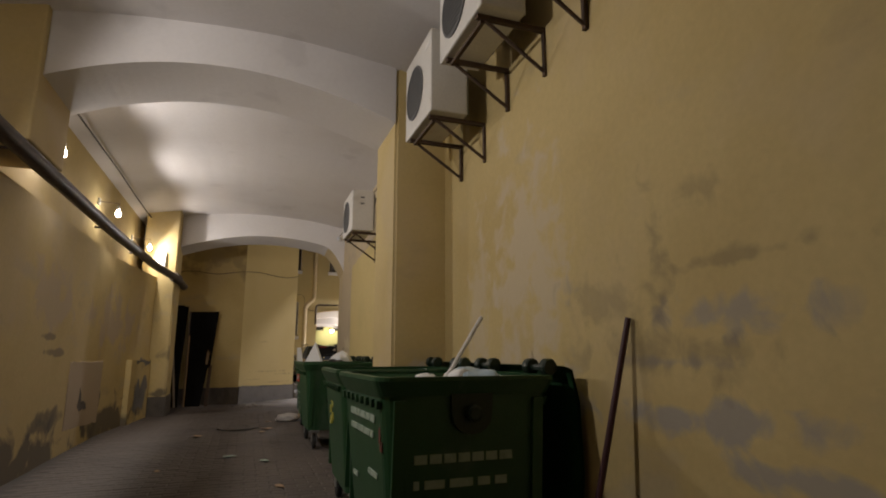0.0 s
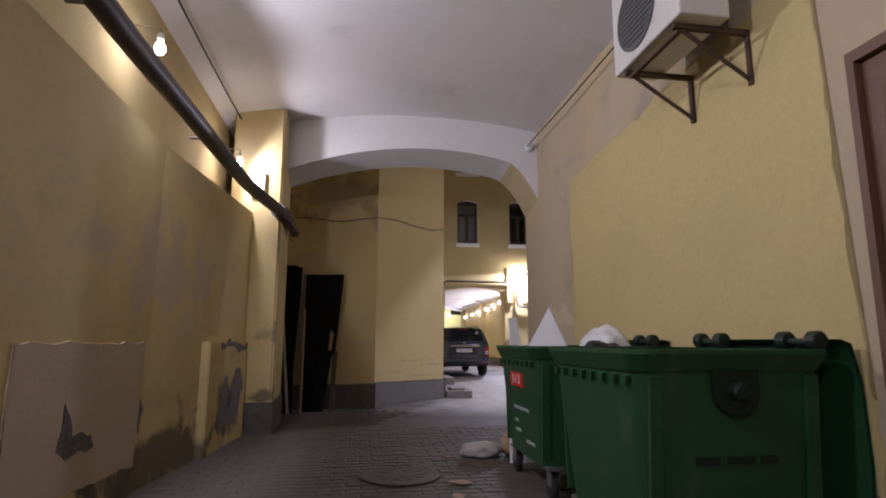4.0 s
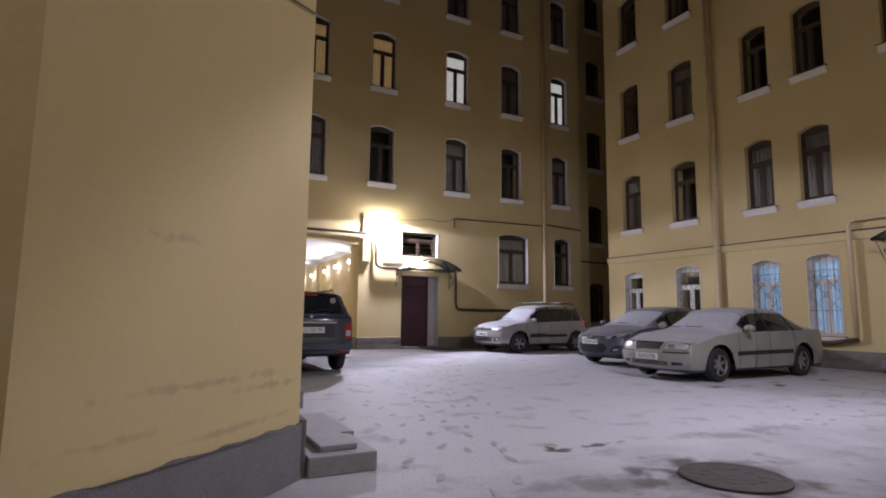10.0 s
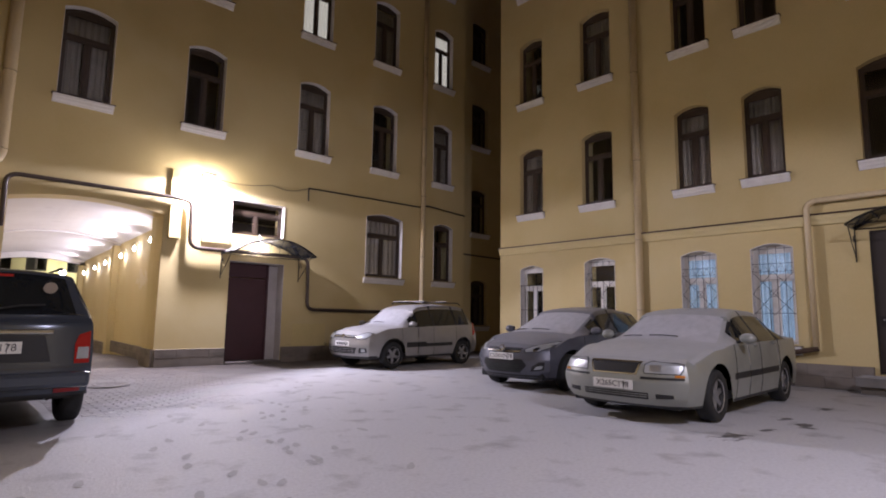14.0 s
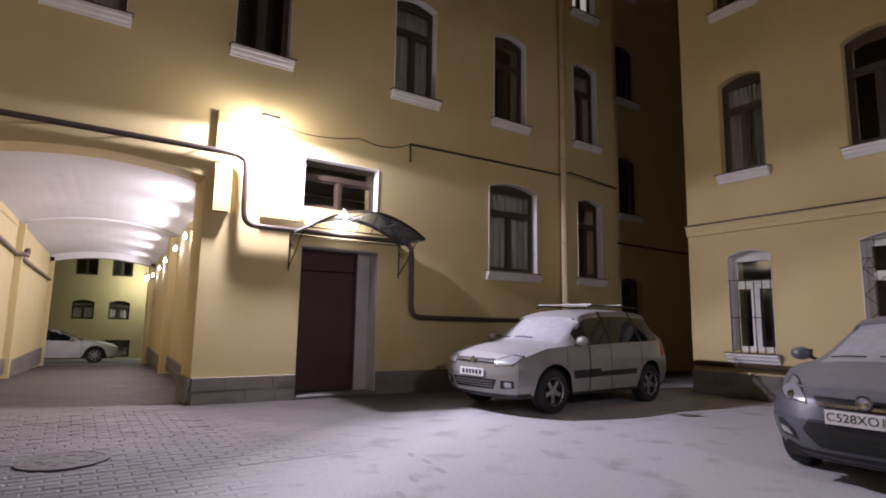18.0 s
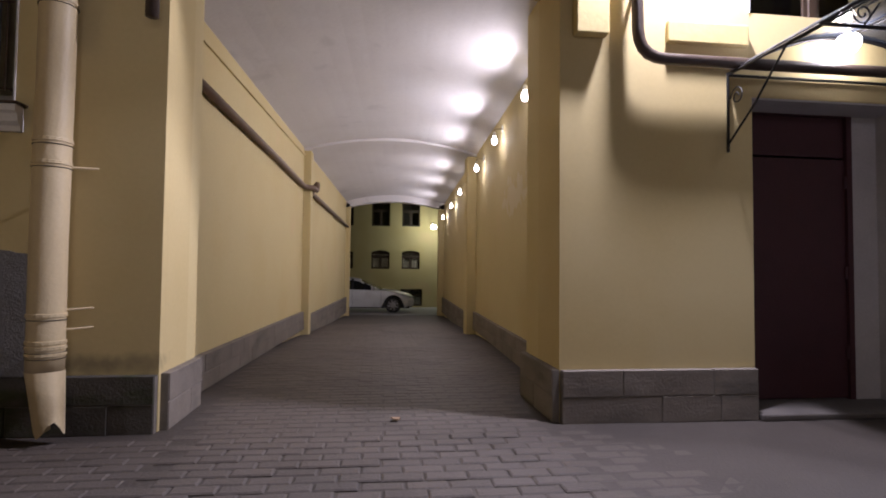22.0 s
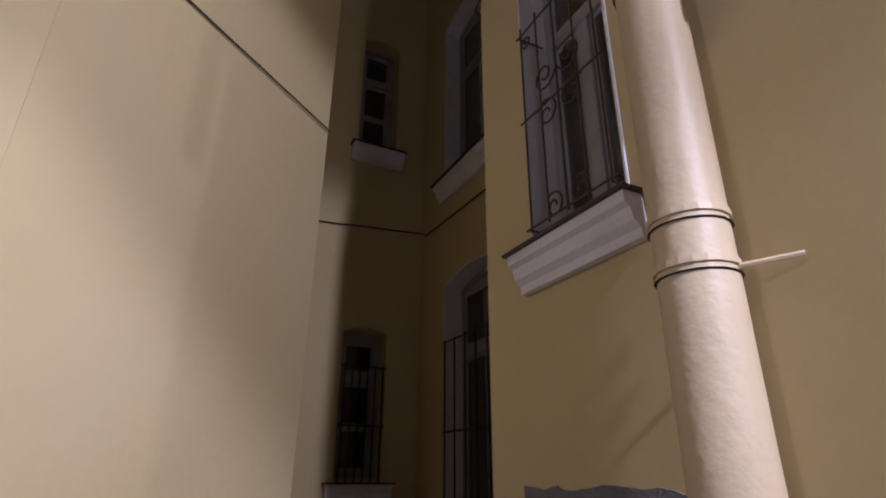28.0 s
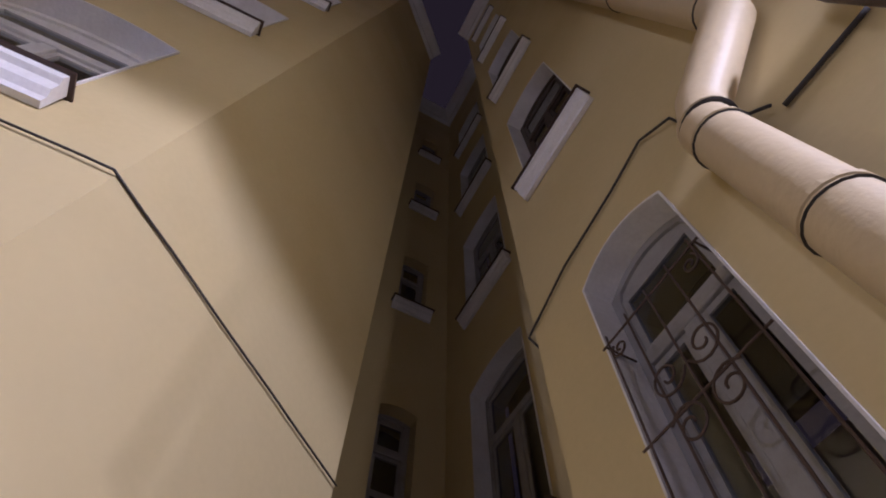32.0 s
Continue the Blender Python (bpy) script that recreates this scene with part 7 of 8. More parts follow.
def smooth_line(pts, k):
    """Catmull-Rom through (x, z, w) points, k steps a span; returns the points and the span of each."""
    out = []
    for i in range(len(pts) - 1):
        p = [Vector(pts[max(0, min(len(pts) - 1, j))]) for j in (i - 1, i, i + 1, i + 2)]
        for s in range(k):
            t = s / k
            q = 0.5 * ((2 * p[1]) + (p[2] - p[0]) * t + (2 * p[0] - 5 * p[1] + 4 * p[2] - p[3]) * t * t + (3 * p[1] - p[0] - 3 * p[2] + p[3]) * t ** 3)
            if abs(p[1].x - p[2].x) > 1e-6:
                q.x = p[1].x + (p[2].x - p[1].x) * t
            out.append((q, i))
    out.append((Vector(pts[-1]), len(pts) - 2))
    return out


def wheel_part(root, x, y, r, side, rim_r, spokes=5):
    out = 1 if side > 0 else -1
    m = Matrix.Translation((x, y, r)) @ Matrix.Rotation(radians(-90 * out), 4, "X")
    tyre = part("tyre", lathe(bmesh.new(), [(rim_r - 0.03, -0.09), (rim_r - 0.005, -0.10), (r - 0.03, -0.105), (r - 0.008, -0.085), (r, -0.05), (r, 0.05), (r - 0.008, 0.085), (r - 0.03, 0.10), (rim_r - 0.005, 0.095), (rim_r - 0.03, 0.0)], m, 36, False), rubber, root, smooth=True)
    part("rim", lathe(bmesh.new(), [(rim_r, -0.09), (rim_r + 0.004, 0.088), (rim_r - 0.02, 0.085), (rim_r - 0.035, 0.05), (rim_r - 0.04, -0.02), (0.001, -0.02)], m, 36, False), trim_black, tyre)
    for i in range(spokes):
        a = 2 * math.pi * i / spokes + 0.3
        bm = bmesh.new()
        box(bm, 0.03, -0.032, 0.035, rim_r - 0.01, 0.032, 0.062, bevel=0.008)
        bmesh.ops.transform(bm, matrix=m @ Matrix.Rotation(a, 4, "Z"), verts=bm.verts)
        part("spoke", bm, alloy, tyre)
    part("hub_cap", lathe(bmesh.new(), [(0.075, 0.03), (0.07, 0.066), (0.03, 0.072), (0.001, 0.072)], m, 18), alloy, tyre)
    part("rim_edge", lathe(bmesh.new(), [(rim_r - 0.022, 0.082), (rim_r - 0.01, 0.092), (rim_r + 0.004, 0.09)], m, 36, False), alloy, tyre)


def islands(faces):
    """Splits faces into groups that hang together."""
    left, out = {i: {tuple(round(c, 3) for c in v) for v in f} for i, f in enumerate(faces)}, []
    at = {}
    for i, vs in left.items():
        for v in vs:
            at.setdefault(v, []).append(i)
    seen = set()
    for i in left:
        if i in seen:
            continue
        seen.add(i)
        stack, group = [i], []
        while stack:
            k = stack.pop()
            group.append(faces[k])
            for v in left[k]:
                for q in at[v]:
                    if q not in seen:
                        seen.add(q)
                        stack.append(q)
        out.append(group)
    return out


def car(m, spec, label):
    """A car that faces local +x, its middle over the origin."""
    L, W, wb, fo, r = spec["L"], spec["W"], spec["wb"], spec["fo"], spec["r"]
    root = thing(spec["name"], m, label, spec["category"])
    body_paint = spec["paint"]
    xf = L / 2
    ax = (xf - fo, xf - fo - wb)
    line = smooth_line(spec["line"], 9)
    n0 = next(i for i, (p, s) in enumerate(line) if s == spec["top"][0])
    n1 = max(i for i, (p, s) in enumerate(line) if s == spec["top"][1])
    K = 52
    groups = {}

    def put(key, verts):
        groups.setdefault(key, []).append(verts)

    def surf(q, v, s):
        x, z, w = q
        end = 0.0
        if s < spec["top"][0]:
            end = -spec.get("nose", 0.16)
        elif s > spec["top"][1]:
            end = spec.get("stern", 0.10)
        else:
            xa, xb = spec["line"][spec["top"][0]][0], spec["line"][spec["top"][1] + 1][0]
            end = -spec.get("nose", 0.16) * max(0.0, 1 - (xa - x) / 0.75) + spec.get("stern", 0.10) * max(0.0, 1 - (x - xb) / 0.5)
        crown = 0.045 if spec["top"][0] <= s <= spec["top"][1] else 0.0
        bow = 0.10 * abs(v) ** 2.5 if s in spec["screen"] else 0.0
        bow_r = 0.06 * abs(v) ** 2.5 if s in spec["rear"] else 0.0
        return Vector((x + end * abs(v) ** 3 - bow + bow_r, w * v, z - crown * abs(v) ** 2.6))

    rows = [[surf(q, -1 + 2 * j / K, s) for j in range(K + 1)] for q, s in line]
    belt = spec["belt"]

    def zb(x):
        return belt[0] + (belt[1] - belt[0]) * (0.5 - x / L)

    def wheel_cut(x):
        best = spec["sill"]
        for a in ax:
            if abs(x - a) < r + 0.075:
                best = max(best, r + math.sqrt((r + 0.075) ** 2 - (x - a) ** 2) - 0.0)
        return best

    N_UP, N_LOW = 6, 18
    cols = []
    w_nose = max(p[2] for p in spec["line"][:spec["top"][0]]) + 0.012
    w_tail = max(p[2] for p in spec["line"][spec["top"][1] + 1:]) + 0.012
    x_nose, x_tail = rows[n0][K].x, rows[n1][K].x

    def plan(x):
        """Half width of the body at its widest, rounded towards both ends."""
        if x > 0:
            e = max(0.0, min(1.0, 1 - (x_nose - x) / 0.75))
            return W / 2 - (W / 2 - w_nose) * e ** 2.2
        e = max(0.0, min(1.0, 1 - (x - x_tail) / 0.6))
        return W / 2 - (W / 2 - w_tail) * e ** 2.2

    def column(edge, first=None):
        x, w, z = edge.x, abs(edge.y), edge.z
        top_z = z
        b = min(zb(x), top_z - 0.004)
        full = max(w, plan(x))
        out = []
        for i in range(N_UP + 1):
            t = i / N_UP
            out.append(Vector((x, w + (full * 0.975 - w) * t, top_z + (b - top_z) * t)))
        low = wheel_cut(x)
        for i in range(1, N_LOW + 1):
            t = i / N_LOW
            zz = b + (low - b) * t
            bulge = math.sin(min(1.0, (b - zz) / 0.28) * math.pi / 2) * 0.025 * full / (W / 2)
            tuck = 0.05 * max(0.0, (0.42 - zz) / 0.3)
            out.append(Vector((x, full * 0.975 + bulge - tuck, zz)))
        return out

    def ends(idx):
        """The fascia's edge, resampled to a column's levels."""
        pts = [rows[i][K] for i in idx]
        total, acc = 0.0, [0.0]
        for a, b in zip(pts, pts[1:]):
            total += (b - a).length
            acc.append(total)
        out = []
        for k in range(N_UP + N_LOW + 1):
            t = 0.0 if k <= N_UP else (k - N_UP) / N_LOW
            d = t * total
            j = max(0, min(len(pts) - 2, sum(1 for q in acc if q < d) - 1))
            f = 0 if acc[j + 1] == acc[j] else (d - acc[j]) / (acc[j + 1] - acc[j])
            out.append(pts[j].lerp(pts[j + 1], max(0, min(1, f))))
        return out

    cols = [ends(list(range(n0, -1, -1)))]
    for i in range(n0, n1 + 1):
        cols.append(column(rows[i][K]))
    cols.append(ends(list(range(n1, len(rows)))))
    classify = spec["classify"]

    def kind_of(face, default):
        c = sum(face, Vector()) / len(face)
        return classify(c, L, W) or default

    for i in range(len(rows) - 1):
        s = line[i][1]
        for j in range(K):
            f = [rows[i][j], rows[i + 1][j], rows[i + 1][j + 1], rows[i][j + 1]]
            edge_v = abs((j + 0.5) * 2 / K - 1)
            if s in spec["screen"] and edge_v < 0.93:
                put("windscreen", f)
            elif s in spec["rear"] and edge_v < 0.88:
                put("rear_window", f)
            else:
                put(kind_of(f, "body"), f)
    for side in (1, -1):
        for i in range(len(cols) - 1):
            a, b = cols[i], cols[i + 1]
            for k in range(N_UP + N_LOW):
                f = [Vector((p.x, p.y * side, p.z)) for p in (a[k], b[k], b[k + 1], a[k + 1])]
                c = sum(f, Vector()) / 4
                tall = (a[0].z - a[N_UP].z + b[0].z - b[N_UP].z) / 2
                if k < N_UP and tall > 0.16 and 1 <= i < len(cols) - 2:
                    hit = next((w_ for w_ in spec["windows"] if w_[0] < c.x < w_[1]), None)
                    if hit and not (k == 0 and tall < 0.3):
                        put("side_window", f) if k > 0 else put("body", f)
                    else:
                        put("pillar", f) if spec["windows"][-1][0] - 0.05 < c.x < spec["windows"][0][1] + 0.05 else put("body", f)
                elif k >= N_UP and spec.get("strip") and spec["strip"][0] < c.z < spec["strip"][1] and ax[1] + r + 0.10 < c.x < ax[0] - r - 0.1:
                    put("side_moulding", f)
                else:
                    put(kind_of(f, "body"), f)
    mats = {"body": body_paint, "windscreen": car_glass if spec.get("snow_glass", True) else side_glass, "rear_window": spec.get("rear_glass", side_glass), "side_window": side_glass, "pillar": trim_black, "side_moulding": trim_black, "grille": trim_black,
            "headlight": lamp_clear, "tail_light": lamp_red, "indicator": lamp_amber, "bumper_trim": spec.get("bumper", trim_black), "fog_recess": trim_black, "chrome_bar": chrome}
    for key, faces in groups.items():
        if key in ("headlight", "tail_light", "side_window", "fog_recess", "indicator", "side_moulding"):
            sets = [[f for f in faces if f[0].y + f[2].y > 0], [f for f in faces if f[0].y + f[2].y <= 0]]
        elif key in ("pillar", "bumper_trim"):
            sets = islands(faces)
        else:
            sets = [faces]
        for some in sets:
            if not some:
                continue
            bm = bmesh.new()
            for f in some:
                vs = [bm.verts.new(p) for p in f]
                bm.faces.new(vs)
            bmesh.ops.remove_doubles(bm, verts=bm.verts, dist=0.0008)
            bmesh.ops.dissolve_degenerate(bm, edges=bm.edges, dist=1e-5)
            part(key, bm, mats[key], root, smooth=True)
    # floor pan and arches
    part("floor_pan", boxed(-L / 2 + 0.25, -W / 2 + 0.22, spec["sill"] - 0.02, L / 2 - 0.25, W / 2 - 0.22, spec["sill"] + 0.10), trim_black, root)
    for a in ax:
        part("wheel_well", boxed(a - r - 0.09, -W / 2 + 0.20, spec["sill"] - 0.01, a + r + 0.09, W / 2 - 0.20, r * 2 + 0.10), trim_black, root)
        for sy in (1, -1):
            wheel_part(root, a, sy * (W / 2 - 0.125), r, sy, spec["rim"], spec.get("spokes", 5))
    # door gaps and handles, both sides
    for sy in (1, -1):
        for gx in spec["gaps"]:
            i = min(range(1, len(cols) - 1), key=lambda q: abs(cols[q][N_UP].x - gx))
            pts = [Vector((p.x, sy * (p.y + 0.001), p.z)) for p in cols[i][N_UP:] if p.z > wheel_cut(gx) + 0.02]
            if len(pts) > 1:
                part("door_gap", sweep(bmesh.new(), pts, 0.0045, 4), trim_black, root)
        for hx in spec["handles"]:
            i = min(range(1, len(cols) - 1), key=lambda q: abs(cols[q][N_UP].x - hx))
            p = cols[i][N_UP + 1]
            part("door_handle", boxed(hx - 0.09, sy * p.y - 0.012 + sy * 0.014, p.z - 0.014, hx + 0.09, sy * p.y + 0.012 + sy * 0.014, p.z + 0.014, bevel=0.006), spec.get("handle_mat", body_paint), root)
        mx = spec["mirror"]
        i = min(range(1, len(cols) - 1), key=lambda q: abs(cols[q][N_UP].x - mx))
        p = cols[i][N_UP]
        bm = bmesh.new()
        bmesh.ops.create_uvsphere(bm, u_segments=14, v_segments=9, radius=1.0)
        for v in bm.verts:
            v.co = Vector((mx + v.co.x * (0.055 if v.co.x < 0 else 0.085), sy * (p.y + 0.12) + v.co.y * 0.105, p.z + 0.075 + v.co.z * 0.07))
        mirror = part("mirror", bm, spec.get("mirror_mat", body_paint), root, smooth=True)
        part("mirror_stalk", sweep(bmesh.new(), [(mx, sy * (p.y - 0.02), p.z + 0.02), (mx, sy * (p.y + 0.06), p.z + 0.05)], 0.018, 6), trim_black, mirror)
        part("mirror_glass", boxed(mx - 0.062, sy * (p.y + 0.12) - 0.085, p.z + 0.03, mx - 0.055, sy * (p.y + 0.12) + 0.085, p.z + 0.12), chrome, mirror)
    # wipers on the windscreen
    i0 = next(i for i, (q, s) in enumerate(line) if s in spec["screen"])
    for a, b in ((15, 4), (33, 19)):
        p0, p1 = rows[i0 + 1][a], rows[i0 + 1][b]
        part("wiper", sweep(bmesh.new(), [p0 + Vector((0.01, 0, 0.015)), (p0 + p1) / 2 + Vector((0.01, 0, 0.025)), p1 + Vector((0.005, 0, 0.02))], 0.007, 5), trim_black, root)
    for rail in spec.get("rails", ()):
        for sy in (1, -1):
            part("roof_rail", sweep(bmesh.new(), rounded([(rail[0], sy * rail[2], rail[3] - 0.045), (rail[0] - 0.08, sy * rail[2], rail[3]), (rail[1] + 0.08, sy * rail[2], rail[3]), (rail[1], sy * rail[2], rail[3] - 0.05)], 0.06), 0.014, 8), trim_black, root)
    for bx, bw, bz in spec.get("bars", ()):
        part("roof_bar", boxed(bx - 0.03, -bw, bz, bx + 0.03, bw, bz + 0.022, bevel=0.008), dusted(steel_grey.copy(), 1.0), root)
    tree = bvhtree.BVHTree.FromPolygons(*flat([f for fs in groups.values() for f in fs]))
    return root, tree, line


def flat(faces):
    verts, polys = [], []
    for f in faces:
        polys.append(tuple(range(len(verts), len(verts) + len(f))))
        verts += f
    return verts, polys


def fitting(name, root, tree, outline, mat, end=1, lift=0.006, label="", both=False, rows=10, cols=14):
    """A lamp, grille or trim piece that follows the body's end: outline of (y, z), each level one span."""
    zs = [z for _, z in outline]
    z0, z1 = min(zs), max(zs)
    made = []
    for flip in ((1, -1) if both else (1,)):
        bm = bmesh.new()
        grid = []
        for i in range(rows + 1):
            z = z0 + (z1 - z0) * (0.0005 + 0.999 * i / rows)
            cross = []
            for (ya, za), (yb, zb_) in zip(outline, outline[1:] + outline[:1]):
                if min(za, zb_) <= z <= max(za, zb_) and za != zb_:
                    cross.append(ya + (yb - ya) * (z - za) / (zb_ - za))
            a, b = min(cross), max(cross)
            line_ = []
            for j in range(cols + 1):
                y = (a + (b - a) * j / cols) * flip
                hit, normal, _, _ = tree.ray_cast(Vector((4 * end, y, z)), Vector((-end, 0, 0)))
                if hit is None:
                    hit, normal = Vector((1.9 * end, y, z)), Vector((end, 0, 0))
                line_.append((Vector((hit.x, y, z)), end))
            grid.append(line_)
        front = [[bm.verts.new(p + Vector((lift * e, 0, 0))) for p, e in r_] for r_ in grid]
        back = [[bm.verts.new(p - Vector((0.02 * e, 0, 0))) for p, e in r_] for r_ in grid]
        for i in range(rows):
            for j in range(cols):
                bm.faces.new((front[i][j], front[i][j + 1], front[i + 1][j + 1], front[i + 1][j]))
        for i in range(rows):
            for j in (0, cols):
                bm.faces.new((front[i][j], front[i + 1][j], back[i + 1][j], back[i][j]))
        for j in range(cols):
            for i in (0, rows):
                bm.faces.new((front[i][j], front[i][j + 1], back[i][j + 1], back[i][j]))
        bmesh.ops.dissolve_degenerate(bm, edges=bm.edges, dist=1e-5)
        made.append(part(name, bm, mat, root, label, smooth=False))
    return made


def grow(outline, k):
    cy, cz = sum(p[0] for p in outline) / len(outline), sum(p[1] for p in outline) / len(outline)
    return [(y + math.copysign(k, y - cy), z + math.copysign(k, z - cz)) for y, z in outline]


def number_plate(root, x, z, words, back=False, tilt=0.0):
    m = pose(x, 0, z, 0, tilt, 90 if not back else -90)
    plate = part("number_plate", boxed(-0.26, -0.008, -0.056, 0.26, 0.004, 0.056, bevel=0.004), paper_white, root, "white number plate")
    plate.matrix_basis = m
    if words:
        text_mesh("plate_letters", words, 0.095, print_dark, plate, Matrix.Translation((0, -0.0095, 0)))
    else:
        for a in (-0.2, -0.12, -0.05, 0.02, 0.09, 0.17):
            part("plate_letters", boxed(a, -0.0105, -0.032, a + 0.05, -0.0085, 0.032), print_dark, plate)
    part("plate_divider", boxed(0.145, -0.0105, -0.05, 0.150, -0.0085, 0.05), print_dark, plate)
    return plate


# silver compact crossover
silver = paint("silver_car_paint", (0.31, 0.30, 0.285), 0.6)
def cls_sx(c, L, W):
    x, y, z = c.x, abs(c.y), c.z
    if z < 0.30:
        return "bumper_trim"
    if x < -L / 2 + 0.25 and y > 0.55 and 0.8 < z < 1.15:
        return "tail_light"
    return None


LN = 4.14
sx, sx_body, _ = car(pose(7.13, -4.30, 0, 0, 0, 180 + 4.5), dict(name="crossover_car", category="car", L=LN, W=1.74, wb=2.5, fo=0.86, r=0.32, rim=0.205, sill=0.25, paint=silver, belt=(0.93, 1.06), spokes=5,
    line=[(2.00, 0.24, 0.70), (2.06, 0.40, 0.76), (2.07, 0.56, 0.78), (2.04, 0.74, 0.76), (1.90, 0.87, 0.74), (1.45, 0.98, 0.75), (1.05, 1.04, 0.74), (0.42, 1.42, 0.62), (0.10, 1.53, 0.58), (-0.6, 1.57, 0.58), (-1.30, 1.55, 0.57), (-1.62, 1.48, 0.57), (-1.98, 1.10, 0.68), (-2.05, 0.80, 0.74), (-2.07, 0.50, 0.74), (-2.0, 0.28, 0.70)],
    top=(4, 11), screen=(6,), rear=(11,), windows=[(-0.12, 0.92), (-0.98, -0.20), (-1.50, -1.08)], gaps=[0.95, -0.16, -1.02], handles=[0.02, -0.85], mirror=0.72, classify=cls_sx, strip=(0.50, 0.60), rails=[(0.05, -1.45, 0.56, 1.615)], bars=[(-0.05, 0.60, 1.62), (-0.85, 0.60, 1.63)]), "snow-dusted silver crossover car with a roof rack")
head = [(0.44, 0.69), (0.66, 0.70), (0.74, 0.76), (0.74, 0.83), (0.62, 0.84), (0.46, 0.775)]
fitting("headlight_surround", sx, sx_body, grow(head, 0.012), trim_black, 1, 0.003, both=True)
fitting("headlight", sx, sx_body, head, lamp_clear, 1, 0.010, "clear headlight", True)
fitting("grille", sx, sx_body, [(-0.40, 0.715), (0.40, 0.715), (0.41, 0.785), (-0.41, 0.785)], trim_black, 1, 0.004)
fitting("grille_bar", sx, sx_body, [(-0.39, 0.742), (0.39, 0.742), (0.39, 0.760), (-0.39, 0.760)], chrome, 1, 0.012)
fitting("lower_grille", sx, sx_body, [(-0.40, 0.36), (0.40, 0.36), (0.47, 0.50), (-0.47, 0.50)], trim_black, 1, 0.004)
for z in (0.39, 0.425, 0.46):
    fitting("grille_slat", sx, sx_body, [(-0.40, z), (0.40, z), (0.40, z + 0.008), (-0.40, z + 0.008)], alloy, 1, 0.010, rows=2)
fitting("fog_recess", sx, sx_body, [(0.52, 0.37), (0.72, 0.39), (0.72, 0.49), (0.54, 0.49)], trim_black, 1, 0.004, both=True)
fitting("fog_light", sx, sx_body, [(0.60, 0.40), (0.68, 0.40), (0.69, 0.44), (0.68, 0.47), (0.60, 0.47), (0.59, 0.44)], lamp_clear, 1, 0.009, both=True, rows=5, cols=5)
number_plate(sx, 2.085, 0.585, "")
part("badge", lathe(bmesh.new(), [(0.001, 0), (0.05, 0), (0.045, 0.012), (0.001, 0.012)], Matrix.Translation((2.055, 0, 0.76)) @ Matrix.Rotation(radians(90), 4, "Y"), 12), chrome, sx)

# dark grey hatchback
greyblue = paint("grey_blue_car_paint", (0.105, 0.108, 0.134), 0.5)
def cls_i3(c, L, W):
    x, y, z = c.x, abs(c.y), c.z
    if x < -L / 2 + 0.25 and y > 0.5 and 0.75 < z < 0.98:
        return "tail_light"
    if z < 0.24:
        return "bumper_trim"
    return None


hy, hy_body, _ = car(pose(7.38, -9.22, 0, 0, 0, 180 + 2), dict(name="hatchback_car", category="car", L=4.30, W=1.78, wb=2.65, fo=0.88, r=0.31, rim=0.20, sill=0.21, paint=greyblue, belt=(0.90, 1.04), spokes=7,
    line=[(2.02, 0.20, 0.68), (2.12, 0.34, 0.76), (2.15, 0.52, 0.79), (2.10, 0.70, 0.76), (1.96, 0.80, 0.72), (1.45, 0.93, 0.74), (1.10, 0.99, 0.74), (0.20, 1.36, 0.63), (-0.10, 1.45, 0.60), (-0.6, 1.48, 0.59), (-1.3, 1.43, 0.55), (-1.62, 1.36, 0.55), (-2.02, 1.02, 0.66), (-2.12, 0.80, 0.74), (-2.15, 0.50, 0.74), (-2.05, 0.24, 0.68)],
    top=(4, 11), screen=(6,), rear=(11,), windows=[(-0.30, 0.92), (-1.12, -0.38), (-1.5, -1.2)], gaps=[0.92, -0.34, -1.15], handles=[-0.16, -0.98], mirror=0.68, classify=cls_i3, nose=0.30), "snow-dusted dark grey hatchback parked by the wing")
head = [(0.44, 0.66), (0.60, 0.665), (0.735, 0.74), (0.765, 0.84), (0.70, 0.825), (0.52, 0.755), (0.44, 0.70)]
fitting("headlight_surround", hy, hy_body, grow(head, 0.012), trim_black, 1, 0.003, both=True)
fitting("headlight", hy, hy_body, head, lamp_clear, 1, 0.010, "clear swept headlight", True)
fitting("headlight_lens", hy, hy_body, [(0.56, 0.672), (0.63, 0.69), (0.64, 0.73), (0.60, 0.745), (0.55, 0.72)], chrome, 1, 0.014, both=True, rows=5, cols=5)
fitting("grille", hy, hy_body, [(-0.32, 0.64), (0.32, 0.64), (0.38, 0.725), (-0.38, 0.725)], trim_black, 1, 0.004)
fitting("grille_bar", hy, hy_body, [(-0.34, 0.655), (0.34, 0.655), (0.36, 0.68), (-0.36, 0.68)], chrome, 1, 0.012, "chrome grille wing", rows=3)
fitting("lower_grille", hy, hy_body, [(-0.34, 0.31), (0.34, 0.31), (0.47, 0.44), (0.40, 0.54), (-0.40, 0.54), (-0.47, 0.44)], trim_black, 1, 0.004)
for z in (0.35, 0.39, 0.43):
    fitting("grille_slat", hy, hy_body, [(-0.36, z), (0.36, z), (0.36, z + 0.008), (-0.36, z + 0.008)], bin_dark, 1, 0.009, rows=2)
fitting("fog_recess", hy, hy_body, [(0.52, 0.34), (0.70, 0.36), (0.73, 0.50), (0.66, 0.50), (0.55, 0.42)], trim_black, 1, 0.004, both=True)
fitting("fog_light", hy, hy_body, [(0.57, 0.37), (0.68, 0.385), (0.70, 0.44), (0.62, 0.43)], lamp_clear, 1, 0.009, both=True, rows=5, cols=6)
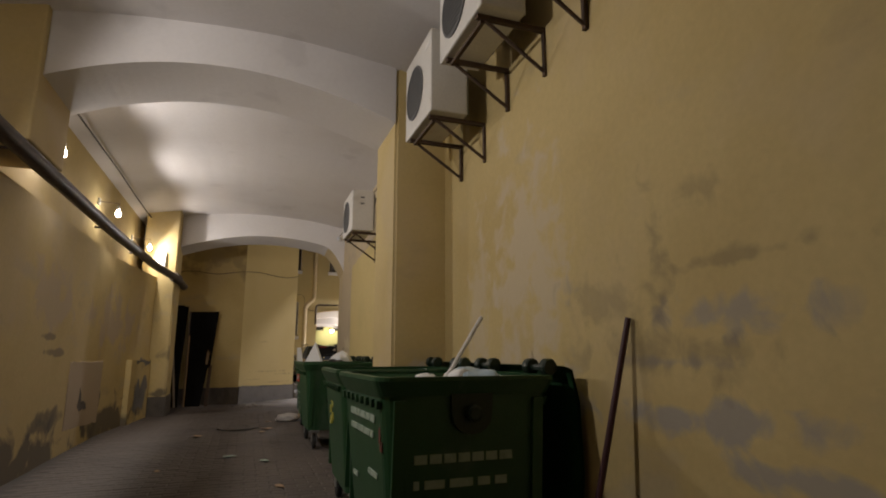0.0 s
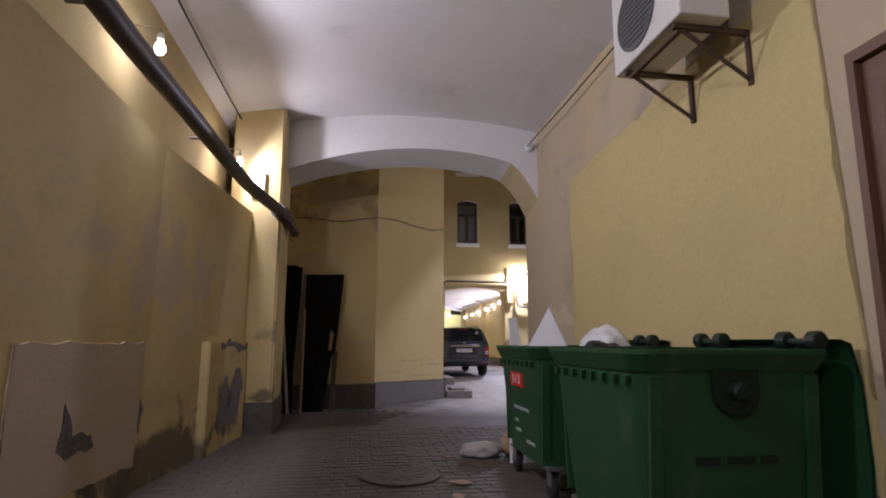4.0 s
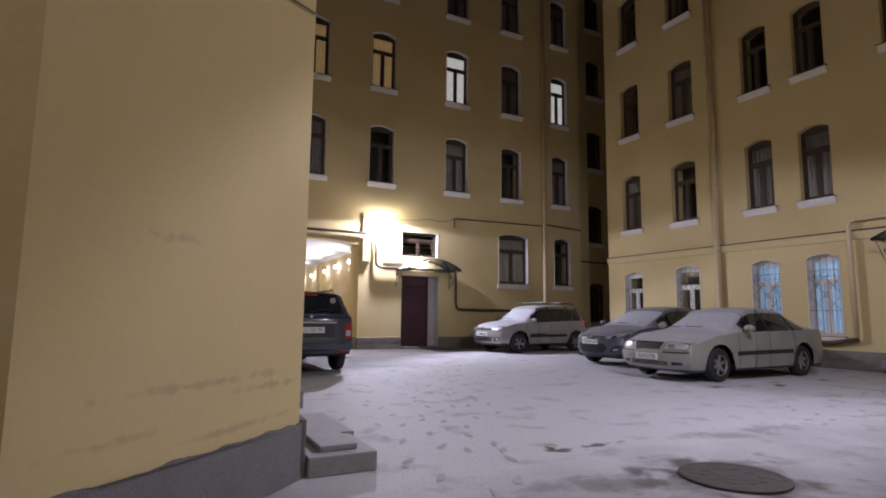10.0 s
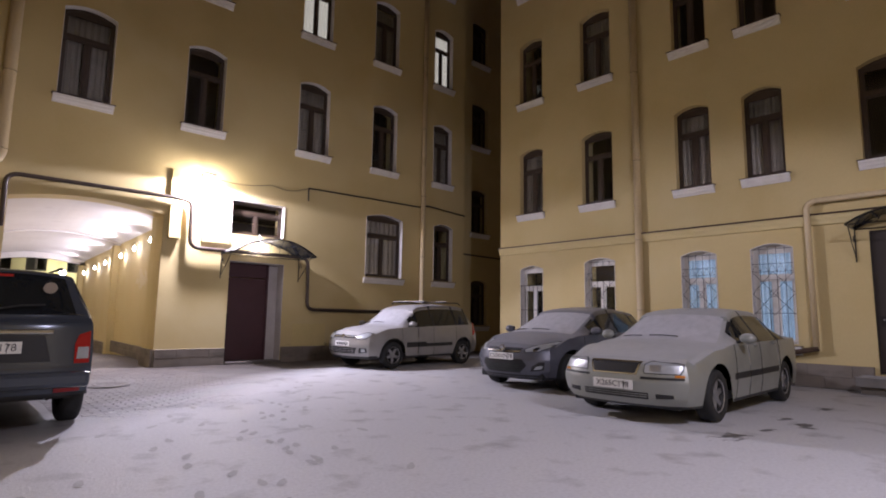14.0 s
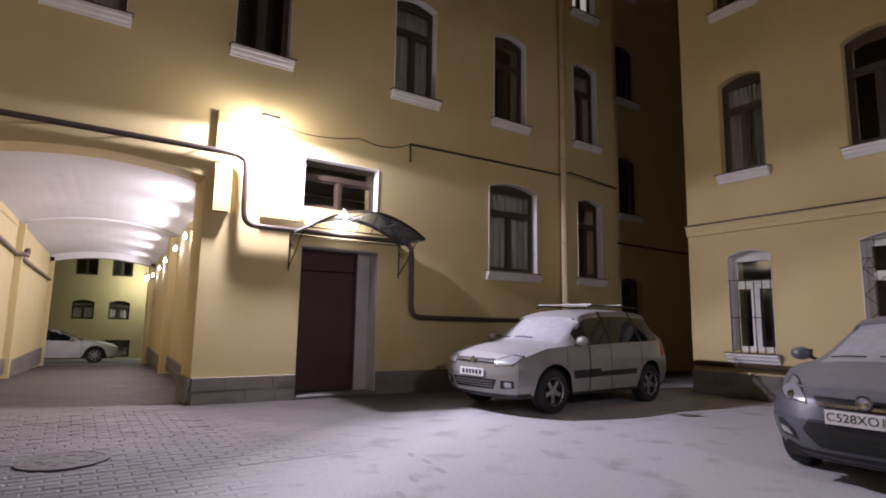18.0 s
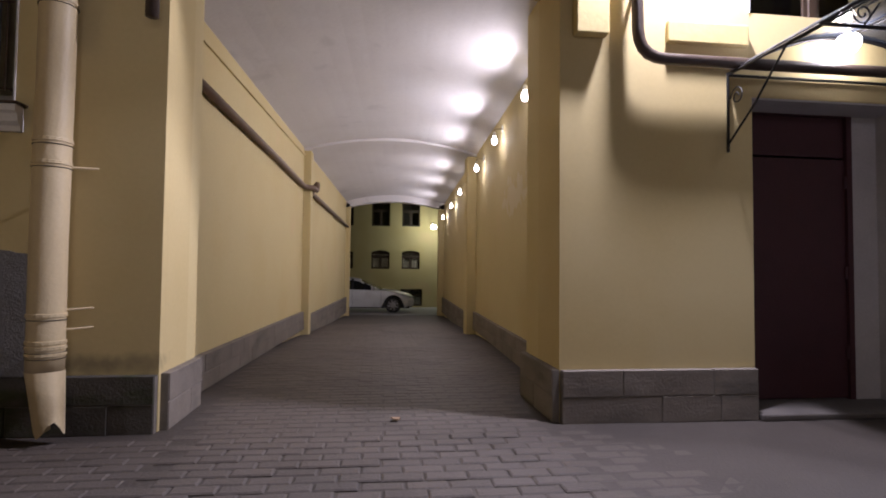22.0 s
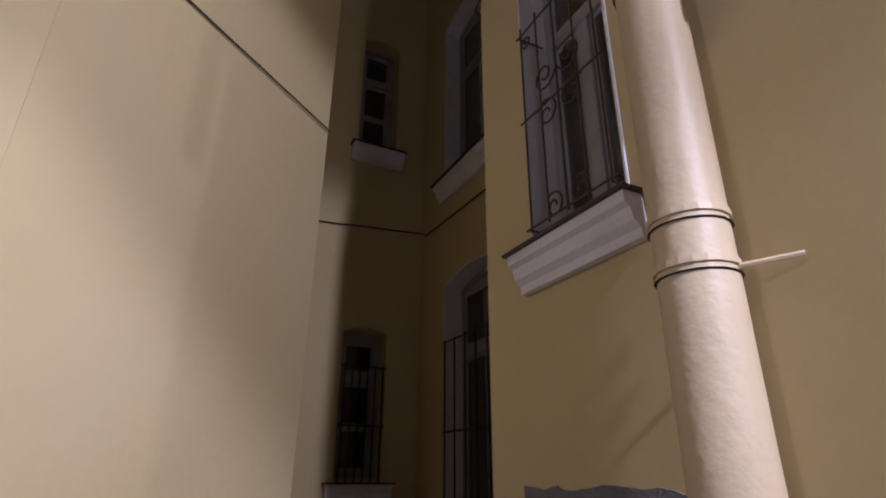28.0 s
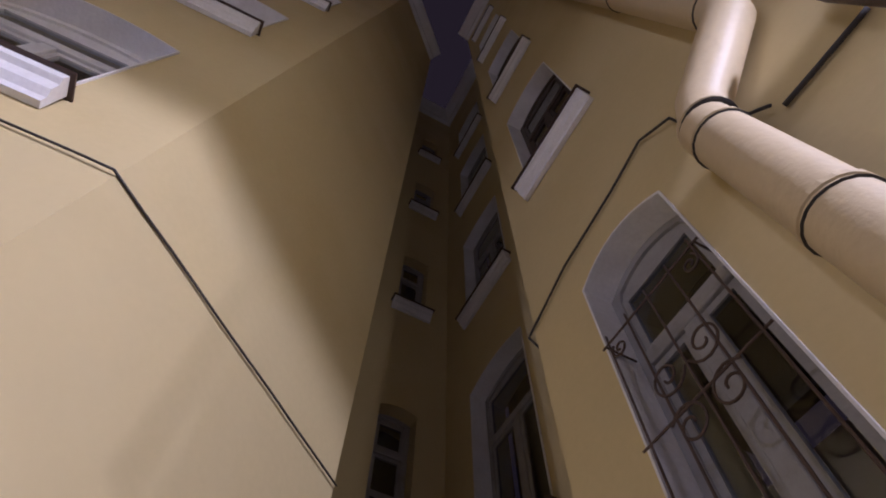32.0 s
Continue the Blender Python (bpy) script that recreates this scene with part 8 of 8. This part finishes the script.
fitting("bumper_lip", hy, hy_body, [(-0.66, 0.245), (0.66, 0.245), (0.66, 0.275), (-0.66, 0.275)], trim_black, 1, 0.008, rows=3)
number_plate(hy, 2.168, 0.58, "C528XO178")
part("badge", lathe(bmesh.new(), [(0.001, 0), (0.062, 0), (0.055, 0.012), (0.04, 0.012), (0.001, 0.006)], Matrix.Translation((2.135, 0, 0.71)) @ Matrix.Rotation(radians(90), 4, "Y"), 16), chrome, hy)

# pale silver-green saloon
pale = paint("pale_silver_car_paint", (0.30, 0.312, 0.285), 0.75)
def cls_vo(c, L, W):
    x, y, z = c.x, abs(c.y), c.z
    if z < 0.23:
        return "bumper_trim"
    if x < -L / 2 + 0.25 and y > 0.5 and 0.7 < z < 0.95:
        return "tail_light"
    return None


vo, vo_body, _ = car(pose(6.52, -12.03, 0, 0, 0, 180 + 1.5), dict(name="saloon_car", category="car", L=4.82, W=1.83, wb=2.79, fo=0.96, r=0.315, rim=0.205, sill=0.20, paint=pale, belt=(0.90, 0.98), spokes=6,
    line=[(2.30, 0.20, 0.74), (2.39, 0.32, 0.80), (2.41, 0.50, 0.83), (2.36, 0.70, 0.78), (2.22, 0.77, 0.74), (1.6, 0.90, 0.76), (1.06, 0.97, 0.76), (0.35, 1.32, 0.63), (0.05, 1.41, 0.60), (-0.5, 1.43, 0.59), (-1.0, 1.38, 0.60), (-1.62, 1.10, 0.70), (-2.20, 1.02, 0.74), (-2.36, 0.90, 0.78), (-2.41, 0.55, 0.80), (-2.30, 0.25, 0.74)],
    top=(4, 12), screen=(6,), rear=(10,), windows=[(-0.12, 0.92), (-0.95, -0.20), (-1.35, -1.05)], gaps=[0.92, -0.16, -1.0], handles=[0.04, -0.80], mirror=0.70, classify=cls_vo, strip=(0.50, 0.57), nose=0.22), "snow-dusted pale silver saloon parked in the yard")
head = [(0.38, 0.605), (0.74, 0.605), (0.765, 0.66), (0.755, 0.715), (0.44, 0.735), (0.385, 0.70)]
fitting("headlight_surround", vo, vo_body, grow(head, 0.010), trim_black, 1, 0.003, both=True)
fitting("headlight", vo, vo_body, head, lamp_clear, 1, 0.010, "clear oblong headlight", True)
fitting("headlight_lens", vo, vo_body, [(0.44, 0.63), (0.56, 0.63), (0.56, 0.70), (0.44, 0.70)], alloy, 1, 0.013, both=True, rows=4, cols=5)
fitting("indicator", vo, vo_body, [(0.70, 0.565), (0.79, 0.565), (0.79, 0.592), (0.70, 0.592)], lamp_amber, 1, 0.010, both=True, rows=3, cols=5)
fitting("grille_frame", vo, vo_body, [(-0.29, 0.575), (0.29, 0.575), (0.34, 0.735), (-0.34, 0.735)], chrome, 1, 0.004)
fitting("grille", vo, vo_body, [(-0.265, 0.592), (0.265, 0.592), (0.31, 0.72), (-0.31, 0.72)], trim_black, 1, 0.008)
fitting("bumper_strip", vo, vo_body, [(0.34, 0.535), (0.79, 0.535), (0.79, 0.560), (0.34, 0.560)], trim_black, 1, 0.010, both=True, rows=3)
fitting("lower_grille", vo, vo_body, [(-0.42, 0.30), (0.42, 0.30), (0.42, 0.375), (-0.42, 0.375)], trim_black, 1, 0.004)
fitting("bumper_slot", vo, vo_body, [(0.50, 0.31), (0.68, 0.32), (0.68, 0.365), (0.50, 0.37)], trim_black, 1, 0.004, both=True)
for z in (0.325, 0.35):
    fitting("grille_slat", vo, vo_body, [(-0.41, z), (0.41, z), (0.41, z + 0.008), (-0.41, z + 0.008)], pale, 1, 0.009, rows=2)
number_plate(vo, 2.425, 0.455, "X265CT98")
part("badge_bar", sweep(bmesh.new(), [(2.36, 0.28, 0.60), (2.36, -0.28, 0.72)], 0.010, 5), chrome, vo, "diagonal chrome bar")

# dark pickup with a canopy
navy = paint("dark_blue_grey_paint", (0.062, 0.074, 0.098), 0.08, 0.3, 0.2)
def cls_pk(c, L, W):
    x, y, z = c.x, abs(c.y), c.z
    if z < 0.42:
        return "bumper_trim"
    return None


pk, pk_body, _ = car(pose(-1.71, -6.67, 0, 0, 0, 90), dict(name="pickup_car", category="car", L=4.97, W=1.90, wb=3.06, fo=0.88, r=0.37, rim=0.235, sill=0.36, paint=navy, belt=(1.08, 1.16), spokes=6, snow_glass=False,
    line=[(2.36, 0.36, 0.72), (2.46, 0.50, 0.82), (2.48, 0.70, 0.84), (2.42, 0.92, 0.82), (2.22, 1.02, 0.80), (1.7, 1.12, 0.80), (1.28, 1.17, 0.80), (0.55, 1.55, 0.68), (0.15, 1.62, 0.65), (-0.9, 1.64, 0.66), (-1.9, 1.63, 0.67), (-2.20, 1.59, 0.68), (-2.40, 1.18, 0.82), (-2.46, 1.06, 0.86), (-2.485, 0.62, 0.87), (-2.42, 0.38, 0.84)],
    top=(4, 11), screen=(6,), rear=(11,), windows=[(0.05, 1.02), (-0.85, -0.05), (-2.02, -0.98)], gaps=[1.05, 0.0, -0.88], handles=[0.2, -0.62], mirror=0.85, classify=cls_pk, stern=0.14, rails=[(0.4, -1.9, 0.60, 1.68)]), "dark blue-grey pickup with a hard canopy, snow on its roof")
fitting("tail_light", pk, pk_body, [(0.70, 0.70), (0.84, 0.70), (0.84, 1.02), (0.74, 1.0), (0.70, 0.9)], lamp_red, -1, 0.010, "red tail light", True)
fitting("reversing_lamp", pk, pk_body, [(0.72, 0.745), (0.83, 0.745), (0.83, 0.86), (0.73, 0.86)], lamp_clear, -1, 0.014, "clear reversing lamp", True, 5, 5)
fitting("plate_recess", pk, pk_body, [(-0.50, 0.73), (0.50, 0.73), (0.44, 0.98), (-0.44, 0.98)], trim_black, -1, 0.003, "dark plate recess in the tailgate")
fitting("reflector", pk, pk_body, [(0.55, 0.42), (0.78, 0.42), (0.78, 0.465), (0.55, 0.465)], lamp_red, -1, 0.012, "red bumper reflector", True, 3)
fitting("tailgate_seam", pk, pk_body, [(-0.82, 0.665), (0.82, 0.665), (0.82, 0.672), (-0.82, 0.672)], trim_black, -1, 0.003, rows=2)
head = [(0.50, 0.74), (0.72, 0.76), (0.78, 0.90), (0.70, 0.94), (0.52, 0.88)]
fitting("headlight", pk, pk_body, head, lamp_clear, 1, 0.010, "clear headlight", True)
fitting("grille", pk, pk_body, [(-0.40, 0.62), (0.40, 0.62), (0.42, 0.88), (-0.42, 0.88)], trim_black, 1, 0.004)
number_plate(pk, -2.49, 0.87, "T221EB178", True)
part("tailgate_garnish", boxed(-2.505, -0.50, 0.995, -2.455, 0.50, 1.04, bevel=0.012), chrome, pk, "chrome tailgate bar")
part("rear_wiper", sweep(bmesh.new(), [(-2.46, 0.02, 1.22), (-2.42, -0.24, 1.27), (-2.41, -0.42, 1.28)], 0.010, 6), trim_black, pk)
part("third_brake_light", boxed(-2.23, -0.16, 1.55, -2.205, 0.16, 1.575), lamp_red, pk)
part("window_sticker", lathe(bmesh.new(), [(0.001, 0), (0.06, 0), (0.06, 0.003), (0.001, 0.003)], Matrix.Translation((-2.30, -0.46, 1.45)) @ Matrix.Rotation(radians(-112), 4, "Y"), 16), curtain, pk, "faded round sticker")
part("badge", lathe(bmesh.new(), [(0.001, 0), (0.034, 0), (0.03, 0.012), (0.001, 0.012)], Matrix.Translation((-2.46, 0, 1.13)) @ Matrix.Rotation(radians(-90), 4, "Y"), 12), chrome, pk)
part("bumper_step", boxed(-2.53, -0.84, 0.47, -2.40, 0.84, 0.63, bevel=0.045), navy, pk, "rear bumper step")
part("exhaust", sweep(bmesh.new(), [(-2.0, -0.50, 0.40), (-2.32, -0.52, 0.37)], 0.03, 10), trim_black, pk)

# white saloon in the second yard
white = paint("white_car_paint", (0.78, 0.78, 0.78), 0.4, 0.0, 0.3)
ws, ws_body, _ = car(pose(-0.50, 17.4, ground_height(0, 17), 0, 0, 0), dict(name="saloon_car", category="car", L=4.75, W=1.84, wb=2.80, fo=0.92, r=0.325, rim=0.24, sill=0.20, paint=white, belt=(0.88, 1.0), spokes=8, snow_glass=False,
    line=[(2.24, 0.20, 0.74), (2.34, 0.32, 0.80), (2.37, 0.50, 0.83), (2.30, 0.66, 0.78), (2.14, 0.76, 0.74), (1.6, 0.90, 0.76), (1.05, 0.98, 0.76), (0.15, 1.34, 0.62), (-0.15, 1.42, 0.60), (-0.6, 1.44, 0.59), (-1.1, 1.38, 0.60), (-1.75, 1.14, 0.70), (-2.20, 1.08, 0.74), (-2.34, 0.95, 0.78), (-2.375, 0.55, 0.80), (-2.26, 0.25, 0.74)],
    top=(4, 12), screen=(6,), rear=(10,), windows=[(-0.15, 0.9), (-1.0, -0.23), (-1.45, -1.1)], gaps=[0.9, -0.19, -1.05], handles=[0.0, -0.85], mirror=0.70, classify=cls_i3, nose=0.30), "clean white saloon parked in the second yard")
fitting("headlight", ws, ws_body, [(0.46, 0.60), (0.70, 0.62), (0.73, 0.70), (0.50, 0.68)], lamp_clear, 1, 0.008, "clear headlight", True)
fitting("grille", ws, ws_body, [(-0.36, 0.46), (0.36, 0.46), (0.40, 0.64), (-0.40, 0.64)], trim_black, 1, 0.004)


# ---- plinths, setts: many small pieces ----
def plinth(face, u0, u1, z0, z1, label, rows=2, proud=0.06, seed=0, mat=None, name="plinth"):
    """A course of dressed stones along the foot of a wall; each is a piece of its own."""
    rnd = random.Random(seed)
    back = bmesh.new()
    slab(back, [(u0, z0), (u1, z0), (u1, z1 - 0.01), (u0, z1 - 0.01)], lambda u, z, d: face.at(u, z, d), proud - 0.007)
    root = tagged(part(name, back, mortar), label, "plinth", kind="structure")
    h = (z1 - z0) / rows
    for r in range(rows):
        u = u0 + (0 if r % 2 else rnd.uniform(-0.3, 0))
        while u < u1 - 0.02:
            w = rnd.uniform(0.42, 0.82)
            a, b = max(u, u0) + 0.003, min(u + w, u1) - 0.003
            u += w
            if b - a < 0.05:
                continue
            c, d = z0 + r * h + 0.003, z0 + (r + 1) * h - 0.003
            bm = bmesh.new()
            p = proud + rnd.uniform(-0.002, 0.004)
            e = 0.004
            vs = [bm.verts.new(face.at(uu, zz, 0.002)) for uu, zz in ((a, c), (b, c), (b, d), (a, d))]
            vt = [bm.verts.new(face.at(uu + rnd.uniform(-0.003, 0.003), zz + rnd.uniform(-0.003, 0.003), p - 0.01)) for uu, zz in ((a, c), (b, c), (b, d), (a, d))]
            vf = [bm.verts.new(face.at(uu, zz, p)) for uu, zz in ((a + e, c + e), (b - e, c + e), (b - e, d - e), (a + e, d - e))]
            for i in range(4):
                j = (i + 1) % 4
                bm.faces.new((vs[i], vs[j], vt[j], vt[i])), bm.faces.new((vt[i], vt[j], vf[j], vf[i]))
            bm.faces.new(vf)
            part("stone", bm, mat or plinth_stone, root)
    return root


LIME = "grey limestone plinth blocks at the wall's foot"
plinth(face_a, -3.28, -1.255, 0, 0.40, "sooty mossy plinth blocks behind the downpipe", seed=1, mat=plinth_dark)
plinth(face_a, 1.625, 3.21, 0, 0.40, LIME, seed=2)
plinth(face_a, 4.69, 11.42, 0, 0.40, LIME, seed=3)
plinth(face_b, 0, 9.0, 0, 0.45, LIME, seed=4)
plinth(face_b, 10.25, 14.0, 0, 0.45, LIME, seed=5)
plinth(face_w, 0.0, w_len, 0, 0.42, LIME, seed=6)
plinth(face_k, 0.0, 1.81, 0, 0.42, LIME, seed=16)
patch(face_l, [(0.0, 0.0), (2.12, 0.0), (2.12, 0.40), (1.0, 0.41), (0.0, 0.44)], grey_render, "grey rendered foot of the splayed wall", 0.03, 0.01, 71)
patch(face_n, [(0.6, 0.0), (2.30, 0.0), (2.30, 0.42), (0.6, 0.42)], black_dirt, "dark painted foot of the niche wall", 0.04, 0.006, 72)
for y0, y1, low, high, k in ((-1.27, 4.57, 0.0, 0.34, 9), (4.9, 12.69, -0.3, 0.22, 10)):
    plinth(Face(p2_left(y0), y0, p2_left(y1) - p2_left(y0), y1 - y0), 0, y1 - y0, low, high, LIME, seed=k)
    y0 = max(y0, -1.12)
    plinth(Face(p2_right(y1), y1, p2_right(y0) - p2_right(y1), y0 - y1), 0, y1 - y0, low, high, LIME, seed=k + 10)
plinth(Face(-1.252, -2.0, 0, 1), 0.0, 0.73, 0, 0.40, LIME, seed=13)
plinth(Face(1.622, -1.12, 0, -1), 0.0, 0.92, 0, 0.40, LIME, seed=14)
for pts, lab in (([(-6.97, -19.88), (-6.275, -19.88), (-6.31, -18.69), (-6.97, -18.69)], "dark painted base of the pilaster"), ([(-3.45, -27.44), (-2.80, -27.44), (-2.80, -26.51), (-3.45, -26.51)], "dark painted base of the pilaster")):
    tagged(part("plinth", prism(bmesh.new(), pts, 0.0, 0.40), black_dirt), lab, "plinth", kind="structure")
patch(face_pr, [(0.0, 0.0), (0.95, 0.0), (0.95, 0.36), (0.5, 0.42), (0.0, 0.44)], grey_render, "grey rendered foot of the passage wall", 0.02, 0.02, 41)

# setts: the nearest are pieces of their own, the rest one sheet of stones
sett_mat = varied(ground_material("granite_sett", (0.092, 0.074, 0.062), (0.056, 0.045, 0.037), 60), 0.10)


def sett_mesh(w, d):
    bm = bmesh.new()
    e = 0.012
    lo = [bm.verts.new((x, y, -0.02)) for x, y in ((-w, -d), (w, -d), (w, d), (-w, d))]
    mid = [bm.verts.new((x, y, 0.003)) for x, y in ((-w, -d), (w, -d), (w, d), (-w, d))]
    top = [bm.verts.new((x, y, 0.010)) for x, y in ((-w + e, -d + e), (w - e, -d + e), (w - e, d - e), (-w + e, d - e))]
    for i in range(4):
        j = (i + 1) % 4
        bm.faces.new((lo[i], lo[j], mid[j], mid[i])), bm.faces.new((mid[i], mid[j], top[j], top[i]))
    bm.faces.new(top)
    me = bpy.data.meshes.new("sett")
    bm.to_mesh(me)
    bm.free()
    me.materials.append(sett_mat)
    return me


SETT = sett_mesh(0.114, 0.054)
rnd = random.Random(5)


def sett_rows(x0, x1, y0, y1, keep):
    """Places of setts in running bond."""
    out = []
    row, y = 0, y0
    while y < y1:
        x = x0 + (0.118 if row % 2 else 0.0)
        while x < x1:
            if keep(x, y):
                out.append((x + rnd.uniform(-0.004, 0.004), y + rnd.uniform(-0.004, 0.004), rnd.uniform(-0.004, 0.004), rnd.uniform(-1.2, 1.2)))
            x += 0.236
        y += 0.116
        row += 1
    return out


def clear(x, y):
    return math.hypot(x - 0.12, y + 5.05) > 0.40 and math.hypot(x + 4.83, y + 22.25) > 0.40


def sink(x, y):
    """The setts dip under the snow towards the edge of the bare ground."""
    if y > -2.25:
        return -0.012 * noise.noise(Vector((x * 0.6, y * 0.6, 0)))
    if y < -12:
        edge = max(min((15.2 - (x - y)) / 1.4, -16.6 - y), (-18.9 - y) / 0.6)
        span = 1.3
    else:
        edge = min(2.6 + 0.45 * (-2.2 - y) * (y > -6) - x, y + 9.5)
        span = 1.8
    return 0.018 * max(0.0, 1 - edge / span) - 0.012 * noise.noise(Vector((x * 0.6, y * 0.6, 0)))


near = sett_rows(-5.5, -3.4, -19.6, -17.5, clear)[:300]
near += sett_rows(-0.9, 1.5, -4.3, -2.3, clear)[:300]
for x, y, dz, turn in near:
    ob = new("sett", SETT)
    ob.parent = ground
    ob.matrix_basis = pose(x, y, ground_height(x, y) + dz - sink(x, y), 0, 0, turn)
rest = sett_rows(-6.72, -2.9, -30.0, -16.9, lambda x, y: clear(x, y) and not (-5.6 < x < -3.3 and -19.66 < y < -17.4) and not (x < -4.6 and y > -17.3) and (y < -19.4 or (x - y < 15.2 and x > -6.2)))
rest += sett_rows(-2.6, 4.2, -9.5, -2.2, lambda x, y: clear(x, y) and not (-1.0 < x < 1.6 and -4.36 < y < -2.2) and x < 2.6 + 0.45 * (-2.2 - y) * (y > -6) and not (abs(x + 1.80) < 0.9 and -9.4 < y < -4.5))
rest += sett_rows(-1.7, 2.0, -2.2, 8.0, lambda x, y: (-1.25 if y < -0.6 else p2_left(y)) + 0.16 < x < (1.62 if y < -1.1 else p2_right(y)) - 0.16 and (y > -1.1 or x < 1.45) and (abs(y - 3.9) > 0.3 or p2_left(y) + 0.36 < x < p2_right(y) - 0.32))
verts, faces = [], []
for x, y, dz, turn in rest:
    k = len(verts)
    w, d, z = 0.114, 0.054, ground_height(x, y) + dz * 0.6 - (0.0075 if y > -2.2 else 0.003) - sink(x, y)
    for a, b, c in ((w, d, -0.02), (w, d, 0.003), (w - 0.012, d - 0.012, 0.010)):
        verts += [(x - a, y - b, z + c), (x + a, y - b, z + c), (x + a, y + b, z + c), (x - a, y + b, z + c)]
    for q in (0, 4):
        for i in range(4):
            j = (i + 1) % 4
            faces.append((k + q + i, k + q + j, k + q + 4 + j, k + q + 4 + i))
    faces.append((k + 8, k + 9, k + 10, k + 11))
me = bpy.data.meshes.new("setts")
me.from_pydata(verts, [], faces)
me.materials.append(sett_mat)
tagged(new("setts", me), "brown granite setts laid in rows", "setts", kind="stuff")

# footprints and bare scuffs in the snow
rnd = random.Random(21)
verts, faces = [], []
tracks = [((-2.6, -16.6), (1.6, -8.0), 46), ((-1.8, -15.8), (3.0, -6.0), 34), ((-3.0, -15.2), (0.6, -7.4), 26), ((1.5, -16.5), (6.5, -14.6), 22)]
for (ax_, ay), (bx, by), count in tracks:
    d = Vector((bx - ax_, by - ay)).normalized()
    for i in range(count):
        s = i / count + rnd.uniform(-0.01, 0.01)
        off = (0.12 if i % 2 else -0.12) + rnd.gauss(0, 0.3)
        x, y = ax_ + (bx - ax_) * s - d.y * off, ay + (by - ay) * s + d.x * off
        a = math.atan2(d.y, d.x) + rnd.uniform(-0.4, 0.4)
        k = len(verts)
        for j in range(12):
            t = 2 * math.pi * j / 12
            k2 = 1 + 0.35 * noise.noise(Vector((x * 9 + 3 * math.cos(t), y * 9, 3 * math.sin(t))))
            u, v = 0.10 * k2 * math.cos(t), (0.033 - 0.010 * math.cos(t)) * k2 * math.sin(t)
            verts.append((x + u * math.cos(a) - v * math.sin(a), y + u * math.sin(a) + v * math.cos(a), 0.012 * noise.noise(Vector((x * 0.6, y * 0.6, 0))) + 0.005))
        faces.append(tuple(range(k, k + 12)))
me = bpy.data.meshes.new("footprints")
me.from_pydata(verts, [], faces)
print_mat = layered(material("pressed_snow", (0.42, 0.415, 0.42), 0.8, spots=(0.36, 0.355, 0.36), scale=6, fine=40, vary=0.15, bump=0.4), (0.30, 0.29, 0.285), 0.55, 0.75, 9.0, 0.5)
me.materials.append(print_mat)
tagged(new("footprints", me), "dark footprints pressed into the thin snow", "footprints", kind="stuff")
